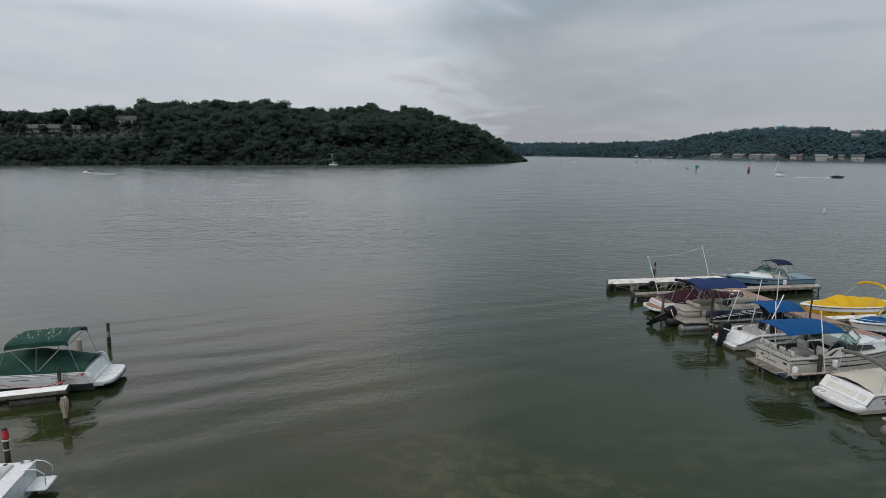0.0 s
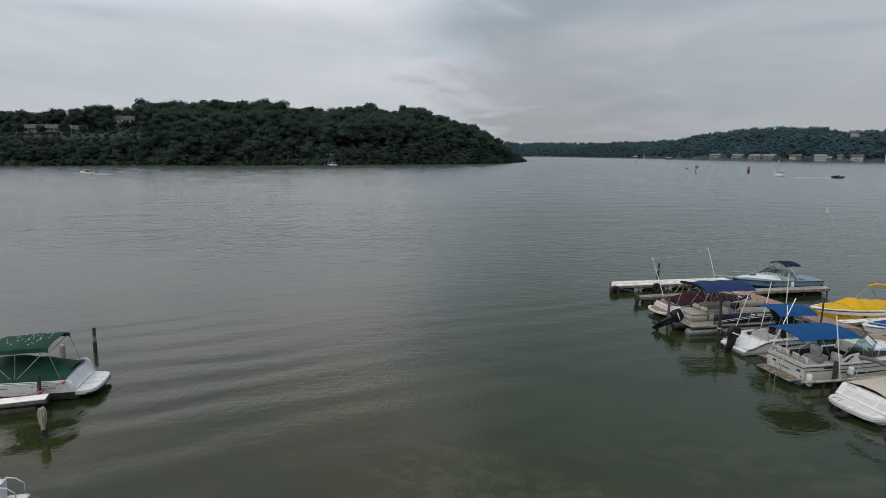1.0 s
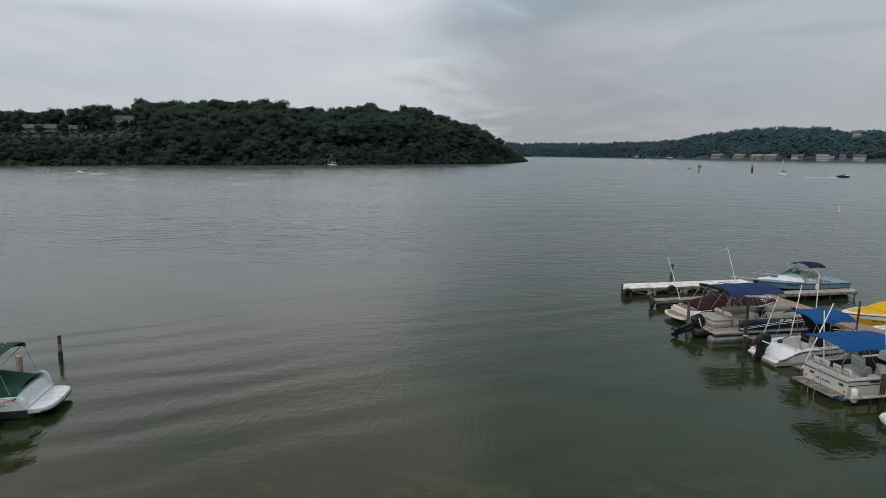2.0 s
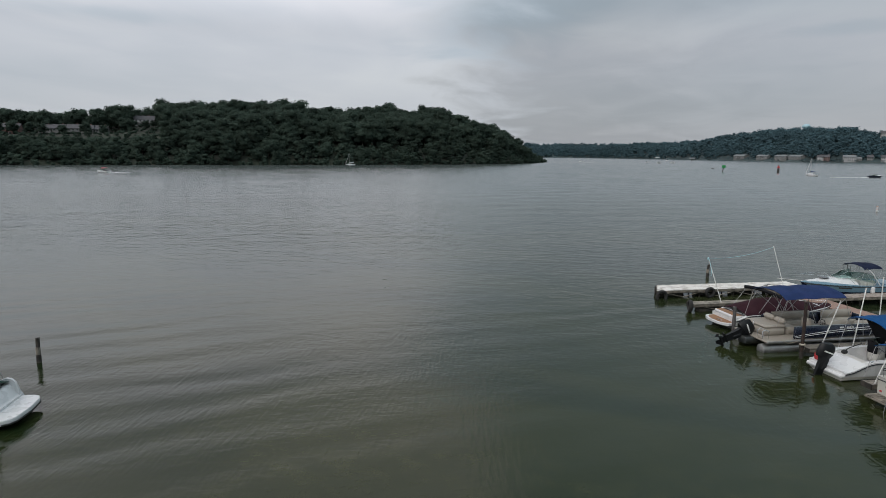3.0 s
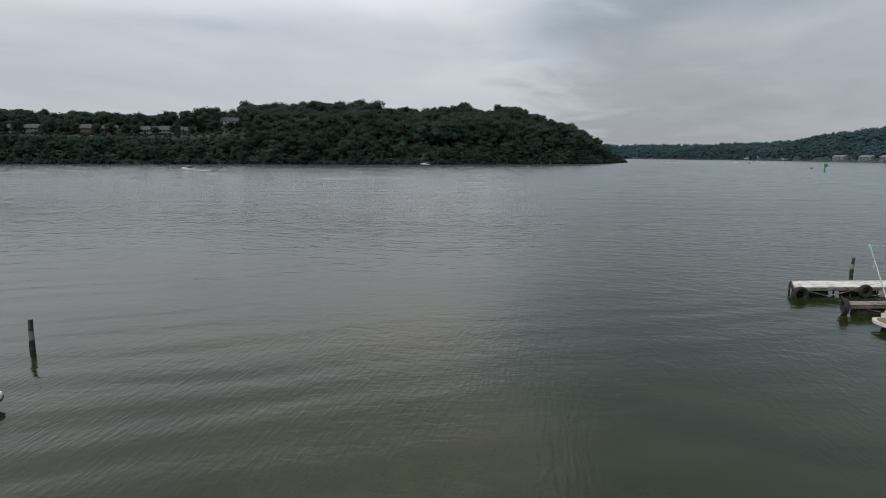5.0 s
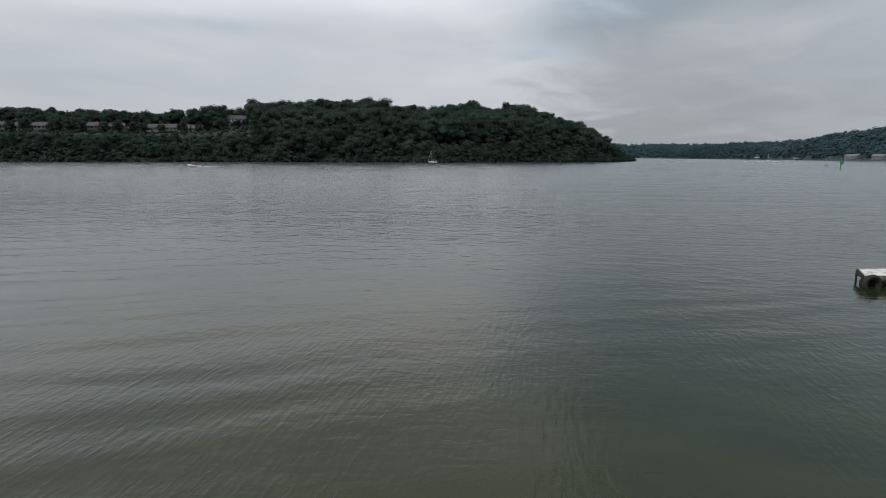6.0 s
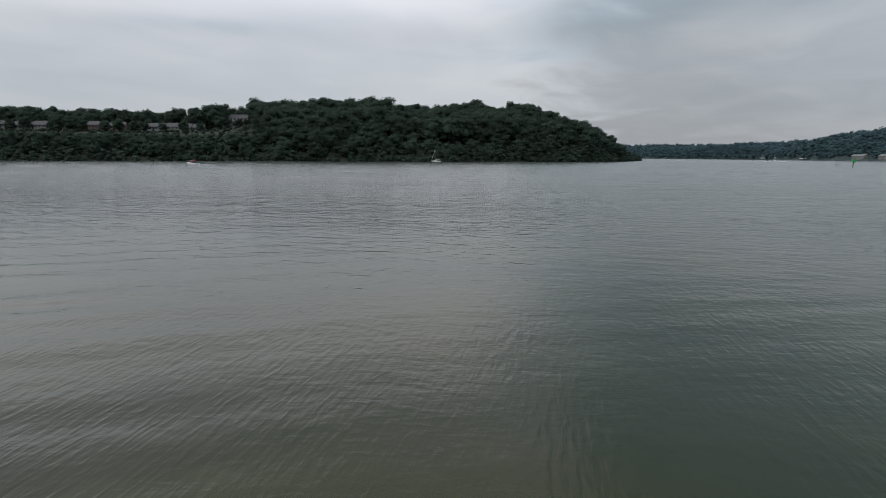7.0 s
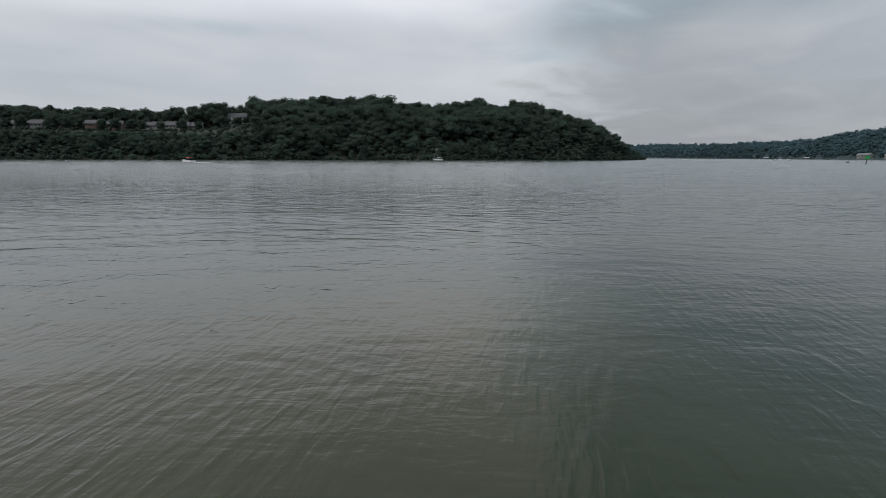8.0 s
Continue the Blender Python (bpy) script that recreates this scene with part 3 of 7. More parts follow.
class Land:
    """A hill behind a shoreline: points x, y, top height and the width of the rise."""

    def __init__(self, front, back):
        self.front = np.array(front, float)
        self.poly = np.vstack([self.front[:, :2], np.array(back, float)])

    def inside(self, p):
        x, y = p[:, 0], p[:, 1]
        r = np.zeros(len(p), bool)
        a = self.poly
        b = np.roll(a, -1, 0)
        for (x0, y0), (x1, y1) in zip(a, b):
            if y0 == y1:
                continue
            r ^= ((y0 > y) != (y1 > y)) & (x < (x1 - x0) * (y - y0) / (y1 - y0) + x0)
        return r

    def shore(self, p):
        """Distance from the front shoreline (below zero on the water), and the height and width there."""
        best, hh, ww = np.full(len(p), 1e9), np.zeros(len(p)), np.ones(len(p))
        f = self.front
        for a, b in zip(f[:-1], f[1:]):
            d = b[:2] - a[:2]
            t = np.clip(((p - a[:2]) @ d) / (d @ d), 0, 1)
            dist = np.linalg.norm(p - a[:2] - t[:, None] * d, axis=1)
            k = dist < best
            best[k] = dist[k]
            hh[k], ww[k] = (a[2] + (b[2] - a[2]) * t)[k], (a[3] + (b[3] - a[3]) * t)[k]
        return np.where(self.inside(p), best, -best), hh, ww

    def ground(self, p):
        p = np.asarray(p, float)
        d, hh, ww = self.shore(p)
        x = np.clip(d / ww, 0, 1)
        rise = hh * (1 - (1 - x) ** 2.0)
        roll = np.array([noise.noise((q[0] * 0.012, q[1] * 0.012, 3.1)) for q in p]) * np.clip(d / 60, 0, 1) * 3.0
        z = np.where(d > 0, 0.4 + rise + roll, np.maximum(d * 0.9, -6))
        for cx, cy, r, level in self.flats:
            w = np.clip(1.6 - np.hypot(p[:, 0] - cx, p[:, 1] - cy) / r, 0, 1)
            w = w * w * (3 - 2 * w)
            z = z * (1 - w) + level * w
        return z

    flats = ()

    def build(self, name, label, x0, x1, y0, y1, step, cover="soil"):
        nx, ny = int((x1 - x0) / step), int((y1 - y0) / step)
        gx, gy = np.meshgrid(np.linspace(x0, x1, nx), np.linspace(y0, y1, ny))
        p = np.stack([gx.ravel(), gy.ravel()], 1)
        z = self.ground(p)
        idx = np.arange(nx * ny).reshape(ny, nx)
        quads = np.stack([idx[:-1, :-1], idx[:-1, 1:], idx[1:, 1:], idx[1:, :-1]], -1).reshape(-1, 4)
        quads = quads[(z[quads] > -2.0).any(1)]
        tris = np.vstack([quads[:, [0, 1, 2]], quads[:, [0, 2, 3]]])
        used, inv = np.unique(tris, return_inverse=True)
        me = array_mesh(name, np.c_[p, z][used], inv.reshape(-1, 3), [M[cover]])
        return tagged(new(name, me), label, "hillside", kind="structure")


def ico(sub):
    t = (1 + 5**0.5) / 2
    v = [(-1, t, 0), (1, t, 0), (-1, -t, 0), (1, -t, 0), (0, -1, t), (0, 1, t), (0, -1, -t), (0, 1, -t), (t, 0, -1), (t, 0, 1), (-t, 0, -1), (-t, 0, 1)]
    f = [(0, 11, 5), (0, 5, 1), (0, 1, 7), (0, 7, 10), (0, 10, 11), (1, 5, 9), (5, 11, 4), (11, 10, 2), (10, 7, 6), (7, 1, 8), (3, 9, 4), (3, 4, 2), (3, 2, 6), (3, 6, 8), (3, 8, 9), (4, 9, 5), (2, 4, 11), (6, 2, 10), (8, 6, 7), (9, 8, 1)]
    v = [np.array(p) / np.linalg.norm(p) for p in v]
    for _ in range(sub):
        mids, g = {}, []

        def mid(a, b):
            k = (min(a, b), max(a, b))
            if k not in mids:
                q = v[a] + v[b]
                v.append(q / np.linalg.norm(q))
                mids[k] = len(v) - 1
            return mids[k]

        for a, b, c in f:
            x, y, z = mid(a, b), mid(b, c), mid(c, a)
            g += [(a, x, z), (b, y, x), (c, z, y), (x, y, z)]
        f = g
    return np.array(v), np.array(f)


def tree_template(seed, lumps, sub, leaves, width=0.36, bare=0.25, leaf=0.024, core=0.74, limbs=2):
    """A broadleaf tree one unit high: tapered trunk and limbs, a crown of uneven clumps and loose leaf sprays. Returns crown and trunk arrays."""
    rng = np.random.default_rng(seed)
    V, F, n = [], [], 0
    centres = []
    bv, bf = ico(sub)
    for k in range(lumps + 1):
        a, h = 2.4 * k + rng.uniform(-0.5, 0.5), (k + rng.uniform(0, 1)) / lumps
        wide = width * (0.42 + 0.58 * math.sin(math.pi * (0.22 + 0.60 * h)))
        r = rng.uniform(0.55, 1.0) * wide * 0.72
        c = np.array([r * math.cos(a), r * math.sin(a), bare + 0.06 + (0.84 - bare) * h])
        size = np.array([1, 1, 0.80]) * rng.uniform(0.12, 0.19) * (width / 0.36) * (12 / lumps) ** 0.35
        if k == lumps:
            c, size = np.array([0, 0, bare + 0.50 * (0.92 - bare)]), np.array([0.80 * width, 0.80 * width, 0.46 * (0.95 - bare)])
        V.append(bv * (1 + rng.normal(0, 0.09, (len(bv), 1))) * size * core + c), F.append(bf + n)
        n += len(bv)
        centres.append((c, size))
    # small leaf sprays lie along each clump and fray its outline
    whole = sum((s[0] * s[2]) for _, s in centres)
    for c, size in centres:
        m = max(1, int(leaves * size[0] * size[2] / whole))
        d = rng.normal(0, 1, (m, 3))
        d[:, 2] = np.where(d[:, 2] < -0.5, -d[:, 2], d[:, 2])
        d /= np.linalg.norm(d, axis=1)[:, None]
        p = c + d * size * rng.uniform(0.74, 1.06, (m, 1))
        j = rng.normal(0, leaf, (m, 3, 3)) * rng.uniform(0.6, 1.4, (m, 1, 1))
        j -= 0.6 * (j * d[:, None, :]).sum(-1, keepdims=True) * d[:, None, :]
        V.append((p[:, None, :] + j).reshape(-1, 3)), F.append(np.arange(3 * m).reshape(-1, 3) + n)
        n += 3 * m
    s = Shape()
    s.pipe([(0, 0, -0.06), (0.01, 0, 0.3), (0.0, 0.01, 0.75)], 0.022, 5, 0.006)
    for k in range(limbs):
        c = centres[rng.integers(1, lumps)][0]
        s.pipe([(0, 0, 0.25 + 0.08 * k), tuple(c * np.array([0.6, 0.6, 0.9])), tuple(c)], 0.011, 4, 0.004)
    tv = np.array(s.v)
    tf = []
    for f in s.f:
        tf += [(f[0], f[k], f[k + 1]) for k in range(1, len(f) - 1)]
    return np.vstack(V), np.vstack(F), tv, np.array(tf)


def plant(name, label, spots, templates, leaf_mat, seed=5):
    """Joins many trees, one at each spot (x, y, z, height, breadth), into one far wood."""
    rng = np.random.default_rng(seed)
    V, F, I, n = [], [], [], 0
    for x, y, z, h, w in spots:
        cv, cf, tv, tf = templates[rng.integers(len(templates))]
        a = rng.uniform(0, 6.283)
        R = np.array([[math.cos(a), -math.sin(a), 0], [math.sin(a), math.cos(a), 0], [0, 0, 1]])
        for v, f, k in ((cv, cf, 0), (tv, tf, 1)):
            V.append((v @ R.T) * (w * h, w * h, h) + (x, y, z)), F.append(f + n), I.append(np.full(len(f), k))
            n += len(v)
    me = array_mesh(name, np.vstack(V), np.vstack(F), [leaf_mat, M["bark"]], np.concatenate(I))
    return tagged(new(name, me), label, "woods", kind="stuff")


def scatter(land, x0, x1, y0, y1, step, dmin, dmax, seed, keep=None):
    rng = np.random.default_rng(seed)
    gx, gy = np.meshgrid(np.arange(x0, x1, step), np.arange(y0, y1, step))
    p = np.stack([gx.ravel(), gy.ravel()], 1) + rng.uniform(-0.48, 0.48, (gx.size, 2)) * step
    d, hh, ww = land.shore(p)
    ok = (d > dmin) & (d < dmax)
    p, d = p[ok], d[ok]
    z = land.ground(p)
    if keep is not None:
        k = keep(p, d, z)
        p, d, z = p[k], d[k], z[k]
    return p, d, z


near_land = Land(
    [(-1000, 40, 27, 160), (-620, 190, 27, 160), (-450, 272, 29.5, 160), (-389, 310, 28.5, 160), (-330, 342, 26, 150), (-276, 385, 30, 120), (-219, 412, 32.5, 120), (-150, 458, 31, 110), (-74, 530, 31.5, 110), (-40, 595, 36, 95), (-24, 680, 22, 60), (-17, 735, 1.0, 40)],
    [(-40, 790), (-120, 900), (-400, 1050), (-1000, 1150), (-1500, 700)])
near_land.flats = tuple((-352 - 25.3 * k, 437 - 14.5 * k, 17, TERRACE) for k in range(8)) + ((-342, 475, 13, 29.5),)
near_land.build("hillside", "wooded bluff rising behind the near shoreline", -900, 20, 60, 900, 9)
far_land = Land(
    [(-500, 2100, 30, 200), (-120, 1900, 26, 200), (60, 1720, 24, 200), (150, 1560, 25, 180), (225, 1470, 27, 160), (262, 1400, 42, 150), (317, 1275, 46, 150), (348, 1203, 44, 140), (400, 1090, 39, 140), (478, 1066, 36, 140), (515, 1033, 36, 140), (640, 960, 38, 140), (900, 820, 50, 150)],
    [(1500, 1100), (1500, 2300), (600, 2900), (-500, 2900)])
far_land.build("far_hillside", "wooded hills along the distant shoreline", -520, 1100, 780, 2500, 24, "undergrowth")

big_trees = [tree_template(k, 9, 0, 1250, 0.40 + 0.03 * (k % 3), 0.06, 0.033) for k in range(9)]
mid_trees = [tree_template(20 + k, 9, 0, 1150, 0.40 + 0.03 * (k % 2), 0.16, 0.033) for k in range(9)]
tall_trees = [tree_template(30 + k, 10, 0, 1350, 0.32 + 0.04 * (k % 3), 0.30, 0.029) for k in range(7)]
low_trees = [tree_template(40 + k, 4, 0, 150, 0.46, 0.04, 0.058, 0.62, 0) for k in range(6)]
bush_trees = [tree_template(60 + k, 5, 0, 185, 0.55, 0.02, 0.055) for k in range(4)]


def clear_of_flats(p, d, z):
    ok = np.ones(len(p), bool)
    for cx, cy, r, level in near_land.flats:
        ok &= np.hypot(p[:, 0] - cx, p[:, 1] - cy) > r * 0.8
    return ok


def near_woods():
    rng = np.random.default_rng(11)
    p, d, z = scatter(near_land, -640, 0, 150, 900, 11.6, 2, 158, 7, clear_of_flats)
    uneven = np.array([noise.noise((q[0] * 0.03, q[1] * 0.03, 8.3)) for q in p])
    hs = rng.uniform(13.5, 20, len(p)) * np.clip(0.55 + d / 60, 0.55, 1) * (1 + 0.36 * uneven) * (1 - 0.2 * np.clip((-310 - p[:, 0]) / 80, 0, 1))
    edge = np.clip((735 - p[:, 1]) / 75, 0.15, 1)
    # the slope below the terraced houses is kept low; a gap opens to the white house
    below = (p[:, 0] * 0.497 + p[:, 1] * -0.868 > -352 * 0.497 - 437 * 0.868 + 3) & (p[:, 0] < -290)
    hs = np.where(below, np.clip(np.minimum(hs, 9.5 + 0.0195 * np.hypot(p[:, 0], p[:, 1]) - z), 2.6, 20), hs)
    far = np.hypot(p[:, 0], p[:, 1])
    gap = (np.abs(p[:, 0] * 0.811 + p[:, 1] * 0.585 - 0.5) < 9) & (far < 586)
    hs = np.where(gap, np.minimum(hs, 10.6 + 24.5 * far / 590 - z), hs)
    near_house = np.hypot(p[:, 0] + 342, p[:, 1] - 475) < 11
    hs = np.where(near_house, 0, hs)
    rows = [(x, y, zz - 0.3, h * e, rng.uniform(1.05, 1.4)) for (x, y), zz, h, e in zip(p, z, hs, edge) if h > 2.5]
    d = d[hs > 2.5]
    front = [r for r, dd in zip(rows, d) if dd < 40]
    rest = [r for r, dd in zip(rows, d) if 40 <= dd < 95 or dd > 150]
    crest = [(x, y, z, h * 1.08, w * 0.95) for (x, y, z, h, w), dd in zip(rows, d) if 95 <= dd <= 150]
    # a tall clump stands behind the white house
    crest += [(-341 + 10.5 * k + rng.uniform(-2, 2), 500 + 7.5 * k + rng.uniform(-3, 3), 28.0, t, 0.95) for k, t in enumerate((26.5, 24, 25.5, 22.5, 24.5, 23, 21.5))]
    plant("woods", "dense dark green summer woods covering the bluff", rest, mid_trees, M["leaf"], 3)
    plant("crest_woods", "taller trees with bare trunks along the hill crest", crest, tall_trees + mid_trees[:3], M["leaf"], 13)
    plant("shore_woods", "dark broadleaf trees standing along the waterline", front, big_trees, M["leaf"], 4)
    p, d, z = scatter(near_land, -640, -250, 300, 700, 9.5, 150, 200, 27)
    rows = [(x, y, zz - 0.3, rng.uniform(10, 15), rng.uniform(1.0, 1.3)) for (x, y), zz in zip(p, z)]
    plant("back_woods", "dark green trees further back on the hilltop", rows, low_trees, M["leaf"], 46)
    p, d, z = scatter(near_land, -1000, -640, 60, 700, 14, 2, 170, 17)
    rows = [(x, y, zz - 0.3, rng.uniform(13, 19), rng.uniform(1.0, 1.3)) for (x, y), zz in zip(p, z)]
    plant("outer_woods", "dark green woods further along the bluff", rows, low_trees, M["leaf"], 16)
    p, d, z = scatter(near_land, -560, 0, 150, 760, 3.4, -1.6, 3.0, 29)
    rows = [(x, y, max(zz, 0.0) - 0.5, rng.uniform(2.2, 4.4), rng.uniform(1.0, 1.5)) for (x, y), zz in zip(p, z)]
    plant("waterline_bushes", "dark bushes hanging over the lake's edge", rows, bush_trees, M["leaf"], 26)
    # scrub under the terrace, where no tall tree stands
    def off_terrace(p, d, z):
        u = (p[:, 0] + 352) * 0.497 - (p[:, 1] - 437) * 0.868
        return ((u > 9) | (u < -9) | (p[:, 0] > -346)) & (np.hypot(p[:, 0] + 342, p[:, 1] - 475) > 10)

    p, d, z = scatter(near_land, -600, -285, 230, 500, 6.6, 18, 125, 39, off_terrace)
    rows = [(x, y, zz - 0.5, min(rng.uniform(4.0, 7.5), max(2.4, 9.3 + 0.0195 * math.hypot(x, y) - zz)), rng.uniform(1.1, 1.5)) for (x, y), zz in zip(p, z)]
    plant("slope_scrub", "dense green scrub on the slope under the terrace", rows, bush_trees, M["leaf"], 36)
    p, d, z = scatter(near_land, -560, 0, 150, 760, 5.6, 2.0, 22, 9)
    rows = [(x, y, max(zz, 0.1) - 0.3, rng.uniform(2.8, 6.5), rng.uniform(1.0, 1.5)) for (x, y), zz in zip(p, z)]
    plant("shore_bushes", "low green bushes overhanging the water's edge", rows, bush_trees, M["leaf"], 6)


def off_houses(p, d, z):
    """Leaves the strip of waterfront houses open."""
    strip = (p[:, 0] > 312) & (p[:, 0] < 540) & (d < 11)
    # the clearing round the house high on the hill
    u, v = (p[:, 0] - 530) * 0.41 + (p[:, 1] - 1165) * 0.912, (p[:, 0] - 530) * 0.912 - (p[:, 1] - 1165) * 0.41
    clearing = (np.abs(v) < 10) & (u > -34) & (u < 9)
    return ~clearing & (~strip | (np.random.default_rng(3).uniform(0, 1, len(p)) < 0.6) & (d > 7))


def far_woods():
    rng = np.random.default_rng(12)
    p, d, z = scatter(far_land, -250, 900, 850, 2300, 12.0, 1.5, 168, 8, off_houses)
    rows = [(x, y, zz - 0.5, rng.uniform(13, 20) * (0.6 + 0.4 * min(1, dd / 40)), rng.uniform(0.95, 1.3)) for (x, y), zz, dd in zip(p, z, d)]
    plant("far_woods", "distant hill woods, blue-green tint standing in for haze", rows, low_trees, M["leaf_far"], 8)
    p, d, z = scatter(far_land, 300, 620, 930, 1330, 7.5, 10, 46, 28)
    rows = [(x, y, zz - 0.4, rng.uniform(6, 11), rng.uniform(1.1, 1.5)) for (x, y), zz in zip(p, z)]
    plant("far_understorey", "haze-tinted green trees behind the waterfront houses", rows, low_trees, M["leaf_far"], 19)
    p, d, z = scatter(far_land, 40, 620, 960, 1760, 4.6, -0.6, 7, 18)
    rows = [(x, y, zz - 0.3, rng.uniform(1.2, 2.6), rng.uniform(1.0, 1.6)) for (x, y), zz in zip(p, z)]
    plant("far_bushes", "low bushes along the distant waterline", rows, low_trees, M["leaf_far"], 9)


near_woods()
far_woods()


# ---- the marina: docks, piles and boats on one grid ----
RIGHT = pose(8.4, 44.7, 0, 0, 0, 20)
LEFT = pose(-16, 21, 0, 0, 0, 20)
rng = random.Random(4)


def boards(s, x0, x1, y0, y1, z, across="x", w=0.14, gap=0.008, t=0.035):
    """Deck boards laid side by side along x (each board runs across y), with small gaps and uneven height."""
    n = max(1, round((x1 - x0) / w))
    w = (x1 - x0) / n
    for k in range(n):
        dz, e = rng.uniform(-0.004, 0.004), rng.uniform(-0.012, 0.012)
        s.box(x0 + k * w + gap / 2, x0 + (k + 1) * w - gap / 2, y0 + e, y1 + e, z - t + dz, z + dz, 0.004)
    return s


def dock(name, label, m, length, width, z, deck_mat, along_x=True, bays=2.4, floats=True, braces=True, board=0.14, cut=0.0):
    d = thing(name, label, "dock", m)
    deck = boards(Shape(), cut, length, 0, width, z, w=board, gap=min(0.008, 0.0011 / board))
    for k in range(round(cut / board)):
        deck.box(k * board + 0.004, (k + 1) * board - 0.004, 0, max(0.06, width * k * board / cut), z - 0.035, z + rng.uniform(-0.004, 0.004), 0.004)
    part("decking", deck, deck_mat, d)
    for y in (0.03, width - 0.09):
        part("stringer", Shape().box(cut * y / width, length, y, y + 0.06, z - 0.21, z - 0.04, 0.006), M["wood_grey"], d)
    part("end_board", Shape().loft([[(x - 0.045, y, zz) for x, y in ((0, -0.01), (cut, width + 0.01), (cut + 0.045, width + 0.01), (0.045, -0.01))] for zz in (z - 0.2, z + 0.01)]), M["wood_dark"], d)
    n = max(2, round(length / bays))
    for k in range(n + 1):
        x = 0.7 + (length - 0.82) * k / n
        for y in (0.16, width - 0.16):
            part("dock_leg", Shape().pipe([(x, y, -1.4), (x, y, z - 0.05)], 0.045, 7), M["wood_dark"], d)
        part("cross_beam", Shape().box(x - 0.04, x + 0.04, 0.1, width - 0.1, z - 0.3, z - 0.21, 0.004), M["wood_dark"], d)
        if braces and k < n:
            x2 = x + (length - 0.82) / n
            xm = (x + x2) / 2
            part("brace", Shape().pipe([(x, 0.07, z - 0.2), (xm, 0.07, 0.06)], 0.028, 5), M["wood_grey"], d)
            part("brace", Shape().pipe([(x2, 0.07, z - 0.2), (xm, 0.07, 0.06)], 0.028, 5), M["wood_grey"], d)
    if floats:
        for k in range(n):
            x = 0.12 + (length - 0.24) * (k + 0.5) / n
            part("float_drum", Shape().pipe([(x - 0.85, width * 0.5, 0.03), (x + 0.85, width * 0.5, 0.03)], 0.24, 10), M["wood_dark"], d)
    return d


def tyre(m, r=0.27):
    t = thing("tyre_fender", "worn black rubber tyre hung on the dock edge", "tyre", m, "tyre fenders")
    part("tyre", Shape().ring((0, 0, 0), r, 0.1, "y"), M["rubber"], t)
    part("rope", Shape().pipe([(0.02, 0.02, r - 0.1), (0.03, 0.12, r + 0.12), (0.0, 0.2, r + 0.2)], 0.012, 5), M["rope"], t, "frayed rope loop")
    return t


def pile(m, h, r, material, label, lean=(0, 0), top=None, name="mooring_pile"):
    s = Shape()
    pr = random.Random(int(h * 100))
    rings = []
    n = 7
    for k in range(n + 1):
        f = k / n
        z = -1.5 + (h + 1.5) * f
        rings.append([(lean[0] * z + (r * (1.06 - 0.1 * f) + pr.uniform(-0.008, 0.008)) * math.cos(a), lean[1] * z + (r * (1.06 - 0.1 * f) + pr.uniform(-0.008, 0.008)) * math.sin(a), z + (pr.uniform(-0.02, 0.02) if k == n else 0)) for a in [2 * math.pi * j / 10 for j in range(10)]])
    s.loft(rings)
    p = thing(name, label, "post", m, "mooring piles")
    part("shaft", s, material, p)
    wet = Shape().pipe([(lean[0] * -0.3, lean[1] * -0.3, -0.3), (lean[0] * 0.3, lean[1] * 0.3, 0.3)], r * 1.07 + 0.012, 10)
    part("waterline_band", wet, M["wood_dark"], p, "dark wet algae band")
    if top:
        top(p, h, r)
    return p


